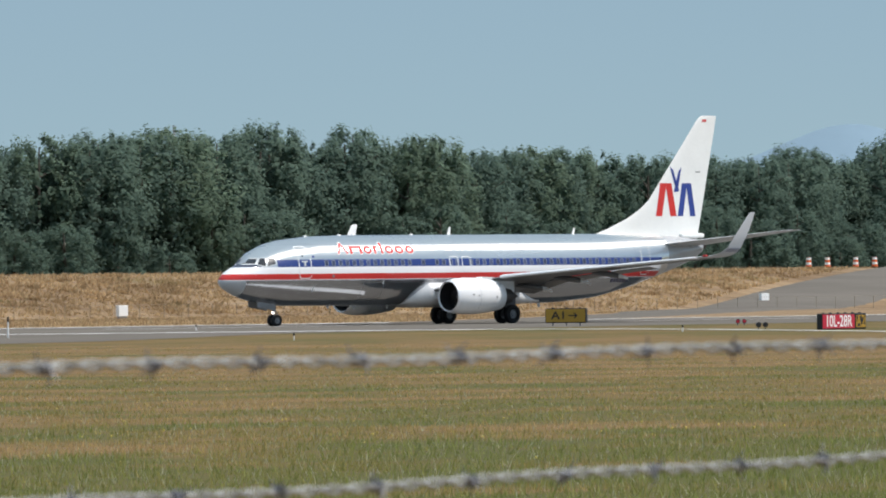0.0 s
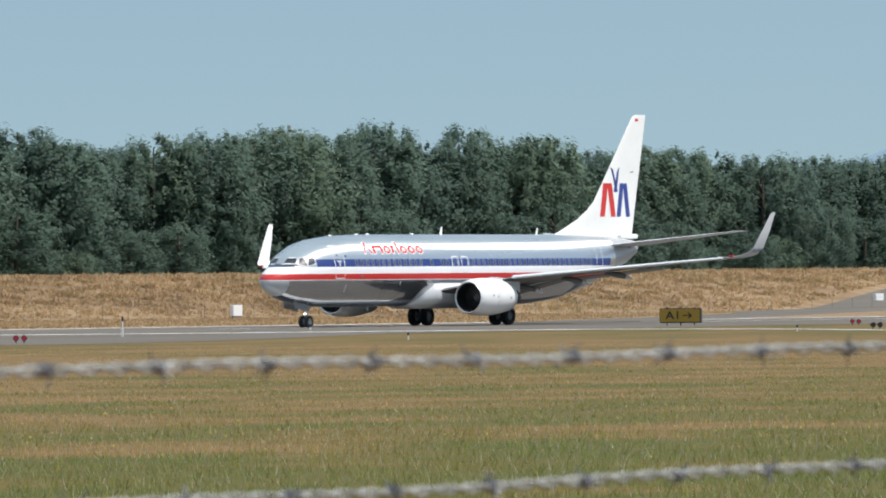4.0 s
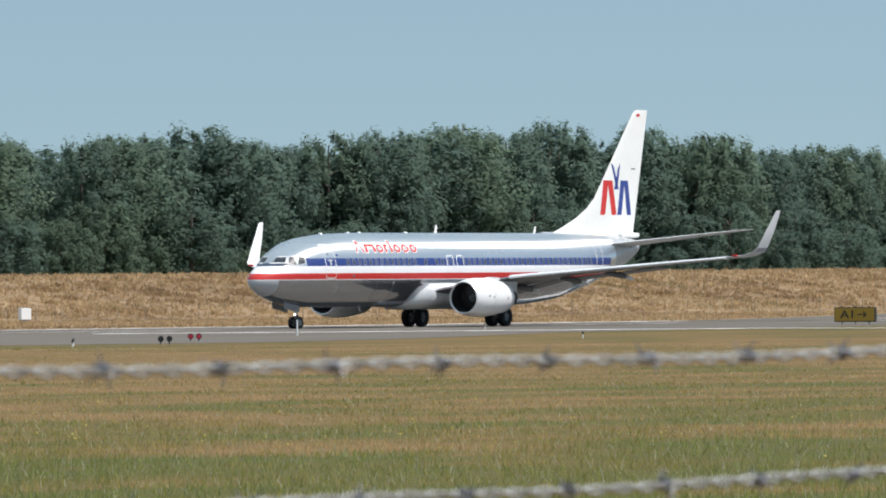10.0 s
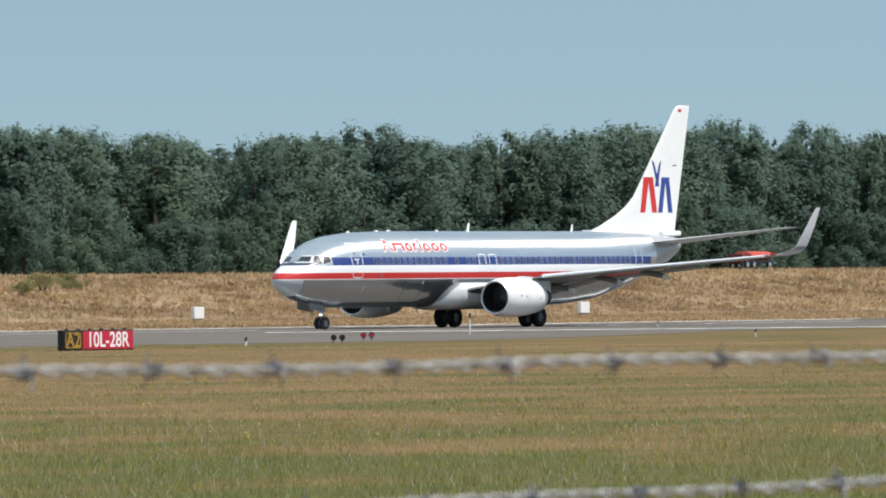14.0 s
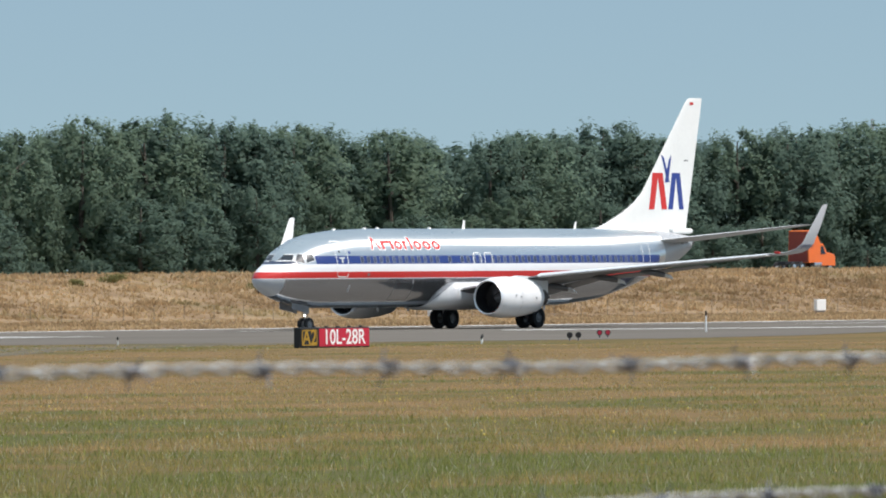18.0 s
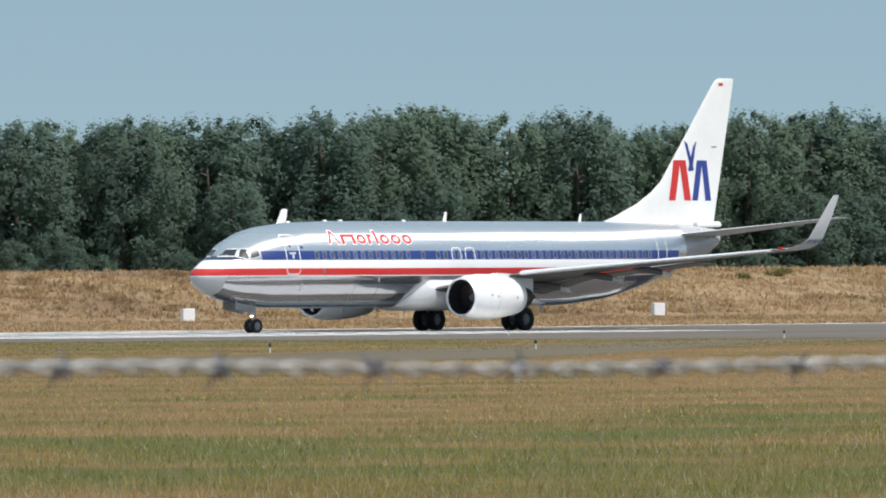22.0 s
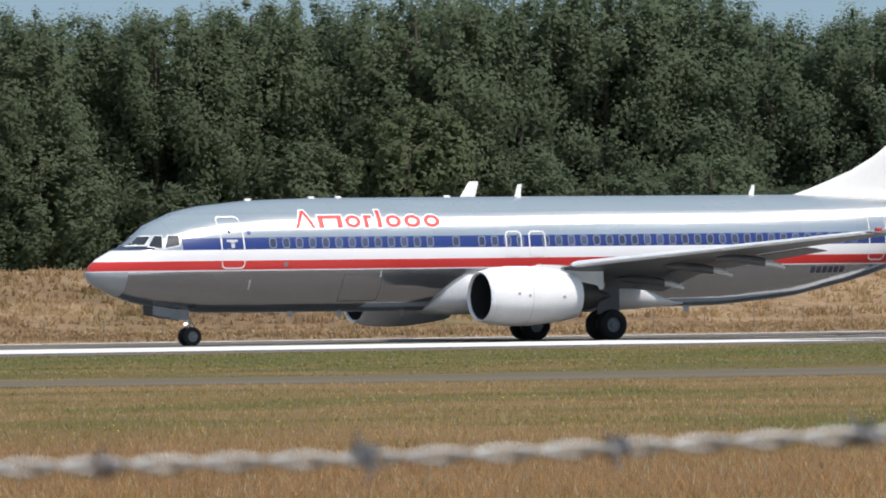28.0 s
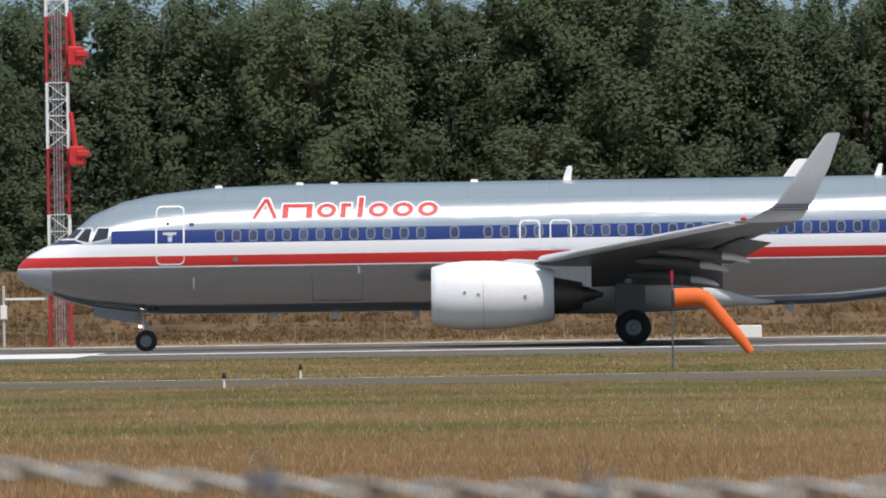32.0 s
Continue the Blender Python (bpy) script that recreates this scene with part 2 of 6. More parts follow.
    if not blades:
        bumped(t, p, fine, 0.6, 0.05)
    else:
        thin_leaf(t, p, col, 0.5)
    return m


def dry_mat(name, blades):
    """Tall dry summer grass on the dyke, with some green weeds and bare soil."""
    m, t, p = shader(name)
    g = t.nodes.new("ShaderNodeNewGeometry")
    big = noise_of(t, world_coords(t, (0.6, 1, 2.0)), 0.05, 5)
    mid = noise_of(t, world_coords(t, (1.0, 0.25, 1.5)), 0.36, 5, 0.65)
    fine = noise_of(t, world_coords(t, (1.0, 0.12, 1.5)), 1.7, 3)
    f = sums(t, "ADD", sums(t, "MULTIPLY", big, 0.50), sums(t, "MULTIPLY_ADD", mid, 0.75, -0.13))
    f = sums(t, "ADD", f, sums(t, "MULTIPLY_ADD", fine, 0.20, 0.03))
    if blades:
        f = sums(t, "ADD", f, sums(t, "MULTIPLY_ADD", g.outputs["Random Per Island"], 0.22, -0.11))
    col = mixed(t, ramp(t, f, 0.49, 0.61), (0.168, 0.109, 0.060), (0.250, 0.166, 0.092))
    col = mixed(t, ramp(t, f, 0.62, 0.74), col, (0.335, 0.236, 0.139))
    # redder, burnt soil and stalks at the western end
    place = t.nodes.new("ShaderNodeSeparateXYZ")
    t.links.new(g.outputs["Position"], place.inputs[0])
    west = ramp(t, sums(t, "MULTIPLY_ADD", big, 90.0, place.outputs[0]), 280.0, 130.0)
    west = sums(t, "MULTIPLY", west, ramp(t, sums(t, "MULTIPLY_ADD", mid, 8.0, place.outputs[1]), 312.0, 324.0))
    col = mixed(t, west, col, mixed(t, 1.0, col, (0.60, 0.55, 0.50), "MULTIPLY"))
    weed = noise_of(t, world_coords(t, (0.8, 0.2, 1.6)), 0.22, 4)
    col = mixed(t, sums(t, "MULTIPLY", ramp(t, weed, 0.59, 0.70), 0.5), col, (0.150, 0.130, 0.055))
    t.links.new(col, p.inputs["Base Color"])
    p.inputs["Roughness"].default_value = 0.85
    p.inputs["Specular IOR Level"].default_value = 0.15
    if blades:
        col = mixed(t, 1.0, col, (1.95, 2.02, 1.98), "MULTIPLY")
    t.links.new(col, p.inputs["Base Color"])
    if not blades:
        bumped(t, p, mid, 0.5, 0.25)
    else:
        thin_leaf(t, p, col, 0.5)
    return m


def leaf_mat(name, a, b):
    m, t, p = shader(name)
    g = t.nodes.new("ShaderNodeNewGeometry")
    oi = t.nodes.new("ShaderNodeObjectInfo")
    bough = noise_of(t, world_coords(t), 0.16, 3)
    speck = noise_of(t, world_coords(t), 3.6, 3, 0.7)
    f = sums(t, "ADD", sums(t, "MULTIPLY", g.outputs["Random Per Island"], 0.12), sums(t, "MULTIPLY", oi.outputs["Random"], 0.36))
    f = sums(t, "ADD", f, sums(t, "MULTIPLY_ADD", bough, 0.9, -0.42))
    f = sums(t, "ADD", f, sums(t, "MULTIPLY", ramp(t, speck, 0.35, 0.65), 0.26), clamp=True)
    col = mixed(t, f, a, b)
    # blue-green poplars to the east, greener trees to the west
    # leaves turn bluer to the east: distance haze painted into the colour
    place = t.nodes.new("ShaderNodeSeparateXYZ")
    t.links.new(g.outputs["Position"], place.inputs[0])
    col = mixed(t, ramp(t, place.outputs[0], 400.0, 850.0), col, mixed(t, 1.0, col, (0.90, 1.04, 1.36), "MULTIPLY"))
    t.links.new(col, p.inputs["Base Color"])
    p.inputs["Roughness"].default_value = 0.7
    p.inputs["Specular IOR Level"].default_value = 0.05
    thin_leaf(t, p, col, 0.62)
    return m


def pavement_mat(name, base, var):
    m, t, p = shader(name)
    v1, v2 = noise_of(t, world_coords(t, (0.15, 1, 1)), 0.25, 5), noise_of(t, world_coords(t), 6.0, 3)
    f = sums(t, "ADD", sums(t, "MULTIPLY", v1, 0.7), sums(t, "MULTIPLY", v2, 0.3))
    t.links.new(mixed(t, ramp(t, f, 0.3, 0.7), tuple(c * (1 - var) for c in base), tuple(c * (1 + var) for c in base)), p.inputs["Base Color"])
    p.inputs["Roughness"].default_value = 0.95
    p.inputs["Specular IOR Level"].default_value = 0.0
    bumped(t, p, v2, 0.4, 0.01)
    return m


SKIN = livery()
WHITE = surface("white_paint", (0.86, 0.87, 0.86), 0.35, var=0.05, scale=0.8)
FIN_WHITE = surface("fin_paint", (0.86, 0.87, 0.84), 0.4, var=0.05, scale=0.6)
NACELLE = surface("nacelle_paint", (0.82, 0.83, 0.83), 0.33, var=0.07, scale=1.2)
WING_GREY = surface("wing_grey", (0.12, 0.125, 0.13), 0.38, var=0.12, scale=0.8)
SLAT = surface("slat_metal", (0.90, 0.91, 0.92), 0.32, 0.35, var=0.08, scale=1.5)
PALE_GREY = surface("pale_grey", (0.55, 0.57, 0.59), 0.4, var=0.08, scale=1.0)
FAIRING = surface("fairing_paint", (0.74, 0.755, 0.76), 0.33, 0.1, var=0.1, scale=0.8)
STEEL = surface("gear_steel", (0.45, 0.46, 0.47), 0.4, 0.6, var=0.15, scale=5)
HUB = surface("hub_grey", (0.24, 0.25, 0.26), 0.45, 0.4, var=0.2, scale=6)
RUBBER = surface("rubber", (0.018, 0.018, 0.019), 0.75, var=0.25, scale=6, bump=0.004)
BLACK = surface("black", (0.012, 0.012, 0.014), 0.6, var=0.2, scale=4)
EXHAUST = surface("exhaust_metal", (0.10, 0.09, 0.085), 0.5, 0.7, var=0.3, scale=3)
GLASS_DARK = surface("dark_glass", (0.015, 0.018, 0.022), 0.08, var=0.2, scale=2)
COCKPIT_GLASS = surface("cockpit_glass", (0.03, 0.036, 0.045), 0.34, var=0.2, scale=2)
CABIN_GLASS = surface("cabin_glass", (0.07, 0.085, 0.15), 0.12, var=0.3, scale=2, spread=0.8)
RED = surface("red_paint", (0.62, 0.035, 0.03), 0.4, var=0.08, scale=1)
BLUE = surface("blue_paint", (0.030, 0.060, 0.27), 0.4, var=0.08, scale=1)
GRASS = grass_mat("mown_grass", False)
BLADES = grass_mat("grass_blades", True)
DRY = dry_mat("dry_grass", False)
DRY_BLADES = dry_mat("dry_blades", True)
ASPHALT = pavement_mat("runway_asphalt", (0.156, 0.143, 0.126), 0.2)
TAXI = pavement_mat("taxiway_asphalt", (0.150, 0.132, 0.100), 0.2)
PAINT = pavement_mat("runway_paint", (0.72, 0.72, 0.70), 0.12)
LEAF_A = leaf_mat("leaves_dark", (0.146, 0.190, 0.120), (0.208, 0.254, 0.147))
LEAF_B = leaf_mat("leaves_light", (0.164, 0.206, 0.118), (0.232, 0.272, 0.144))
BARK = surface("bark", (0.10, 0.085, 0.07), 0.9, var=0.35, scale=1.5, bump=0.05)
GALV = surface("galvanised_wire", (0.31, 0.315, 0.30), 0.5, 0.1, var=0.6, scale=40)
GALV_DARK = surface("weathered_post", (0.16, 0.17, 0.20), 0.5, 0.5, var=0.2, scale=20)
SIGN_YELLOW = surface("sign_yellow", (0.41, 0.235, 0.02), 0.45, var=0.08, scale=2)
SIGN_RED = surface("sign_red", (0.50, 0.015, 0.04), 0.45, var=0.08, scale=2)
SIGN_BLACK = surface("sign_black", (0.012, 0.012, 0.012), 0.5, var=0.1, scale=2)
MAST_RED = surface("faded_mast_red", (0.45, 0.035, 0.045), 0.55, var=0.2, scale=1.5)
FLOWER = surface("flower_heads", (0.62, 0.50, 0.12), 0.8, var=0.3, scale=0.2)
ORANGE = surface("orange_fabric", (0.85, 0.16, 0.03), 0.7, var=0.1, scale=2)


def lit_lamp():
    m, t, p = shader("lit_lamp")
    p.inputs["Emission Color"].default_value = (1, 0.97, 0.9, 1)
    p.inputs["Emission Strength"].default_value = 4.0
    return m


LAMP_ON = lit_lamp()

# ---------------------------------------------------------------- helpers
def mesh_ob(name, verts, faces, material, smooth=False):
    me = bpy.data.meshes.new(name)
    me.from_pydata([tuple(v) for v in verts], [], faces)
    me.materials.append(material)
    if smooth:
        me.shade_smooth()
    me.update()
    return new(name, me)


def part(name, bm, material, parent, label="", smooth=False):
    """Links a bmesh as one mesh object under a thing or a part."""
    me = bpy.data.meshes.new(name)
    bmesh.ops.recalc_face_normals(bm, faces=bm.faces)
    bm.to_mesh(me)
    bm.free()
    me.materials.append(material)
    if smooth:
        me.shade_smooth()
        me.set_sharp_from_angle(angle=radians(38))
    ob = new(name, me)
    ob.parent = parent
    if label:
        tagged(ob, label)
    return ob


def empty(name, m, label, category, group=""):
    ob = new(name)
    ob.matrix_basis = m
    return tagged(ob, label, category, group)


def add_box(bm, lo, hi, bevel=0.0, m=None):
    geo = bmesh.ops.create_cube(bm, size=1.0)
    c = [(a + b) / 2 for a, b in zip(lo, hi)]
    s = [b - a for a, b in zip(lo, hi)]
    bmesh.ops.scale(bm, vec=s, verts=geo["verts"])
    bmesh.ops.translate(bm, vec=c, verts=geo["verts"])
    vs = geo["verts"]
    if bevel:
        es = list({e for v in vs for e in v.link_edges})
        r = bmesh.ops.bevel(bm, geom=es, offset=bevel, segments=2, affect="EDGES", profile=0.5)
        vs = list({v for f in r["faces"] for v in f.verts} | {v for v in vs if v.is_valid})
    if m is not None:
        bmesh.ops.transform(bm, matrix=m, verts=vs)
    return vs


def add_rod(bm, a, b, r1, r2=None, seg=12):
    a, b = Vector(a), Vector(b)
    d = b - a
    q = d.to_track_quat("Z", "Y").to_matrix().to_4x4()
    bmesh.ops.create_cone(bm, cap_ends=True, segments=seg, radius1=r1, radius2=r1 if r2 is None else r2, depth=d.length,
                          matrix=Matrix.Translation((a + b) / 2) @ q)


def add_rings(bm, rings, cap=True, closed=True):
    """Skins a list of rings of points, each with the same count."""
    vs = [[bm.verts.new(p) for p in ring] for ring in rings]
    n = len(rings[0])
    for a, b in zip(vs, vs[1:]):
        for i in range(n if closed else n - 1):
            j = (i + 1) % n
            bm.faces.new((a[i], a[j], b[j], b[i]))
    if cap:
        bm.faces.new(list(reversed(vs[0])))
        bm.faces.new(vs[-1])
    return vs


def add_lathe(bm, profile, axis_origin, seg=32, axis="X", squash=1.0):
    """Turns (along, radius) pairs round an axis through axis_origin."""
    ox, oy, oz = axis_origin
    rings = []
    for s, r in profile:
        ring = []
        for i in range(seg):
            a = math.tau * i / seg
            c, d = r * math.cos(a), r * math.sin(a)
            if d < 0:
                d *= squash
            ring.append((ox + s, oy + c, oz + d) if axis == "X" else (ox + c, oy + s, oz + d))
        rings.append(ring)
    add_rings(bm, rings, cap=False)


def smooth_step(a, b, v):
    k = min(1.0, max(0.0, (v - a) / (b - a)))
    return k * k * (3 - 2 * k)


# ---------------------------------------------------------------- ground, runway, taxiway
def sheet(name, outline, z, material, label, category, kind="structure"):
    ob = mesh_ob(name, [(x, y, z) for x, y in outline], [tuple(range(len(outline)))], material)
    return tagged(ob, label, category, kind=kind)


sheet("ground", [(-4500, -1500), (4500, -1500), (4500, 4500), (-4500, 4500)], 0.0, GRASS,
      "flat mown airfield grass, partly dried brown in summer", "ground")
sheet("runway", [(-900, 244.5), (1500, 244.5), (1500, 304.5), (-900, 304.5)], 0.010, ASPHALT,
      "grey asphalt runway with paved shoulders and white edge lines", "runway")


def taxiway_edges(x):
    """Near and far edge of the taxiway: it swings towards the camera, then back up into the holding area."""
    near, k = smooth_step(55.0, 98.0, x), smooth_step(165.0, 270.0, x)
    return 176.0 - 16.0 * near + 48.0 * k, 189.5 - 14.0 * near + 40.5 * k


def build_taxiway():
    xs = [-600 + 10 * i for i in range(88)]
    vs, fs = [], []
    for x in xs:
        lo, hi = taxiway_edges(x)
        vs += [(x, lo, 0.006), (x, hi, 0.006)]
    for i in range(len(xs) - 1):
        fs.append((2 * i, 2 * i + 2, 2 * i + 3, 2 * i + 1))
    tagged(mesh_ob("taxiway", vs, fs, TAXI), "grey asphalt taxiway beside the runway", "taxiway", kind="structure")


def pavement_edge(x):
    """Near edge of the paving: the holding area bulges out of the runway towards the camera."""
    return float(np.interp(x, (250, 258, 266, 276, 285, 300, 321, 345, 374, 400), (244, 236, 222, 209, 206, 210, 220, 232, 240, 244)))


build_taxiway()
sheet("holding_area", [(250, 244.6), (258, 236), (266, 222), (276, 209), (285, 206), (300, 210), (321, 220), (345, 232), (374, 240), (400, 244.6)], 0.008, ASPHALT,
      "grey asphalt holding area opening off the runway", "taxiway")
def stripe(name, x0, x1, y0, y1, label, z=0.016):
    sheet(name, [(x0, y0), (x1, y0), (x1, y1), (x0, y1)], z, PAINT, label, "marking")


stripe("edge_line", -900, 316, 263.8, 267.0, "worn white runway edge line")
stripe("taxiway_edge_line", -600, 55, 188.7, 189.1, "thin pale taxiway edge line")
stripe("edge_line", -900, 1500, 299.5, 302.0, "worn white runway edge line")
for x0, x1 in ((-62, -14.6), (122, 156)):
    stripe("touchdown_bar", x0, x1, 254.0, 272.0, "broad white touchdown marking beside the centre line", 0.024)
for i in range(6):
    for s in (-1, 1):
        yk = RUNWAY_Y + s * (2.6 + 3.5 * i)
        stripe("threshold_stripe", 266, 314, yk - 0.9, yk + 0.9, "long white runway threshold stripe", 0.024)
for i in range(40):
    stripe("centre_line", -600 + 50 * i, -570 + 50 * i, RUNWAY_Y - 0.45, RUNWAY_Y + 0.45, "white dashed runway centre line")


def lead_in_line():
    """Sky shimmer painted as a white stripe, off the runway edge round the taxiway mouth."""
    pts = [Vector(p) for p in ((351, 264), (358, 252), (366, 243), (370, 235), (365, 224), (350, 208), (333, 192), (318, 180))]
    vs, fs = [], []
    for i, p in enumerate(pts):
        out = p.normalized() * 2.0
        vs += [(p.x - out.x, p.y - out.y, 0.02), (p.x + out.x, p.y + out.y, 0.02)]
        if i:
            fs.append((2 * i - 2, 2 * i, 2 * i + 1, 2 * i - 1))
    tagged(mesh_ob("lead_in_line", vs, fs, PAINT), "white stripe of painted sky shimmer curving round the taxiway mouth", "marking", kind="structure")


lead_in_line()


# ---------------------------------------------------------------- dyke with its road
def crest(x):
    return 2.95 + 0.00118 * max(-300.0, min(1300.0, x))


ROAD_Y = 452.0


def dyke_height(x, y):
    top = crest(x)
    up = smooth_step(392.0, 437.0, y) ** 0.8
    down = 1 - smooth_step(470.0, 530.0, y)
    return top * min(up, down)


def build_dyke():
    xs = [-900 + 20 * i for i in range(40)] + [-100 + 2.5 * i for i in range(420)] + [950 + 20 * i for i in range(35)]
    ys = [388] + [392 + 2 * i for i in range(24)] + [441, 447, 452, 458, 463, 470, 490, 510, 532]
    vs, fs = [], []
    for x in xs:
        for y in ys:
            z = dyke_height(x, y)
            if 393 < y < 440:
                z += (0.14 * noise.noise(Vector((x * 0.06, y * 0.12, 3.1))) + 0.10 * noise.noise(Vector((x * 0.28, y * 0.15, 7.7)))) * smooth_step(393, 402, y) * (1 - smooth_step(434, 440, y))
            vs.append((x, y, z - 0.02))
    n = len(ys)
    for i in range(len(xs) - 1):
        for j in range(n - 1):
            fs.append((i * n + j, (i + 1) * n + j, (i + 1) * n + j + 1, i * n + j + 1))
    tagged(mesh_ob("dyke", vs, fs, DRY, True), "long low dyke covered in tall dry tan grass", "embankment", kind="structure")
    vs, fs = [], []
    for x in xs:
        vs += [(x, ROAD_Y - 5.5, crest(x) + 0.02), (x, ROAD_Y + 5.5, crest(x) + 0.02)]
    for i in range(len(xs) - 1):
        fs.append((2 * i, 2 * i + 2, 2 * i + 3, 2 * i + 1))
    tagged(mesh_ob("road", vs, fs, ASPHALT), "asphalt road along the crest of the dyke", "road", kind="structure")
    # side road that leaves the runway and climbs the slope
    mid = [Vector(p) for p in ((455, 292), (520, 322), (590, 358), (640, 384), (690, 404), (745, 424), (800, 446))]
    vs, fs = [], []
    for i in range(61):
        k = i / 10
        j = min(5, int(k))
        c = mid[j].lerp(mid[j + 1], k - j)
        d = (mid[j + 1] - mid[j]).normalized()
        for w, lift in ((-6.5, -0.35), (-4.5, 0.16), (4.5, 0.16), (6.5, -0.35)):
            p = c + Vector((-d.y, d.x)) * w
            vs.append((p.x, p.y, dyke_height(p.x, p.y) + (lift if k > 2.0 or lift < 0 else 0.03)))
        if i:
            for q in range(3):
                fs.append((4 * i - 4 + q, 4 * i + q, 4 * i + q + 1, 4 * i - 3 + q))
    tagged(mesh_ob("side_road", vs, fs, ASPHALT, True), "grey asphalt side road climbing the dyke", "road", kind="structure")
    # dry ground between the runway and the dyke
    sheet("dry_field", [(-900, 304.6), (1600, 304.6), (1600, 400), (-900, 400)], 0.004, DRY, "dry tan grass field behind the runway", "ground")


build_dyke()


# ---------------------------------------------------------------- grass blades
def patches(x, y, seed):
    """Smooth random patches between 0 and 1, about one unit across."""
    rng = np.random.default_rng(seed + 100)
    table = rng.uniform(0, 1, (256, 256))
    i, j = np.floor(x).astype(int), np.floor(y).astype(int)
    u, v = x - i, y - j
    u, v = u * u * (3 - 2 * u), v * v * (3 - 2 * v)
    a = table[i % 256, j % 256] * (1 - u) + table[(i + 1) % 256, j % 256] * u
    b = table[i % 256, (j + 1) % 256] * (1 - u) + table[(i + 1) % 256, (j + 1) % 256] * u
    return a * (1 - v) + b * v


def build_blades(name, count, place, height, width, material, label, seed):
    rng = np.random.default_rng(seed)
    pts = place(rng, count)
    n = len(pts)
    blades = 5
    base = np.repeat(pts, blades, axis=0)
    k = len(base)
    base[:, :2] += rng.normal(0, 0.10, (k, 2))
    a = rng.uniform(0, math.tau, k)
    far = np.linalg.norm(base[:, :2], axis=1)
    h = height * rng.uniform(0.45, 1.25, k) * (0.12 + 0.45 * patches(base[:, 0] * 0.6, base[:, 1] * 0.6, seed) + 1.35 * patches(base[:, 0] * 3.6, base[:, 1] * 1.6, seed + 1)) * np.clip(110.0 / far, 0.35, 1.1)
    w = width * rng.uniform(0.6, 1.4, k) * np.clip(far / 120.0, 0.8, 1.6)
    lean = rng.normal(0, 0.4, (k, 2)) * h[:, None]
    side = np.stack([np.cos(a) * w, np.sin(a) * w, np.zeros(k)], 1)
    tip = base + np.concatenate([lean, h[:, None]], 1)
    vs = np.stack([base - side, base + side, tip], 1).reshape(-1, 3)
    me = bpy.data.meshes.new(name)
    me.vertices.add(3 * k)
    me.vertices.foreach_set("co", vs.ravel().astype(np.float32))
    me.loops.add(3 * k)
    me.loops.foreach_set("vertex_index", np.arange(3 * k, dtype=np.int32))
    me.polygons.add(k)
    me.polygons.foreach_set("loop_start", np.arange(0, 3 * k, 3, dtype=np.int32))
    me.materials.append(material)
    me.update()
    me.validate()
    tagged(new(name, me), label, "grass", kind="stuff")


def near_field(rng, count):
    ang = np.radians(rng.uniform(-6.5, 61.5, count))
    r = 78.0 * (330.0 / 78.0) ** rng.uniform(0, 1, count)
    p = np.stack([r * np.sin(ang), r * np.cos(ang), np.zeros(count)], 1)
    near_edge = np.array([pavement_edge(x) for x in p[:, 0]])
    strip = np.array([taxiway_edges(x) for x in p[:, 0]])
    return p[(p[:, 1] < near_edge) & ~((p[:, 0] < 262) & (p[:, 1] > strip[:, 0] - 0.4) & (p[:, 1] < strip[:, 1] + 0.4))]


def off_side_road(x, y):
    """Clear of the side road and of the mown strip before it."""
    edge = np.interp(x, (430, 455, 520, 590, 640, 690, 745, 800, 830), (300, 300, 329, 365, 391, 411, 431, 453, 453))
    return (x < 440) | (y > edge) | (x < 1.55 * y)


def dyke_face(rng, count):
    x = rng.uniform(-60, 900, count)
    y = rng.uniform(397, 431, count)
    keep = off_side_road(x, y)
    x, y = x[keep], y[keep]
    z = np.array([dyke_height(a, b) for a, b in zip(x, y)])
    return np.stack([x, y, z], 1)


def dry_strip(rng, count):
    """The flat dry field before the dyke, and the trimmed crest beside its road."""
    x = rng.uniform(-60, 900, count)
    y = np.where(rng.uniform(0, 1, count) < 0.9, rng.uniform(308, 398, count), rng.uniform(430, 440, count))
    keep = off_side_road(x, y)
    x, y = x[keep], y[keep]
    z = np.array([dyke_height(a, b) for a, b in zip(x, y)])
    return np.stack([x, y, z], 1)


def far_field(rng, count):
    x = rng.uniform(-60, 260, count)
    y = rng.uniform(190.0, 244.0, count)
    return np.stack([x, y, np.zeros(count)], 1)


build_blades("grass", 170000, near_field, 0.090, 0.0075, BLADES, "mown grass blades, green with dry stalks", 3)
build_blades("grass", 26000, far_field, 0.10, 0.016, BLADES, "short mown grass between taxiway and runway", 5)
def dyke_clumps(rng, count):
    """Shrubby clumps: many stalks round each of some thousand spots on the slope."""
    n = count // 22
    x, y = rng.uniform(-60, 900, n), rng.uniform(398, 429, n)
    c = np.repeat(np.stack([x, y], 1), 22, axis=0) + rng.normal(0, 0.42, (n * 22, 2)) * np.repeat(rng.uniform(0.5, 1.6, (n, 1)), 22, axis=0)
    c = c[off_side_road(c[:, 0], c[:, 1])]
    z = np.array([dyke_height(a, b) for a, b in c])
    return np.concatenate([c, z[:, None]], 1)


build_blades("dry_grass", 24000, dyke_clumps, 0.80, 0.07, DRY_BLADES, "clumps of dry weeds and low shrubs on the dyke", 9)
build_blades("dry_grass", 50000, dyke_face, 0.82, 0.042, DRY_BLADES, "tall dry tan grass and weeds on the dyke", 4)
build_blades("dry_grass", 62000, dry_strip, 0.42, 0.040, DRY_BLADES, "short dry grass on the field before the dyke", 14)


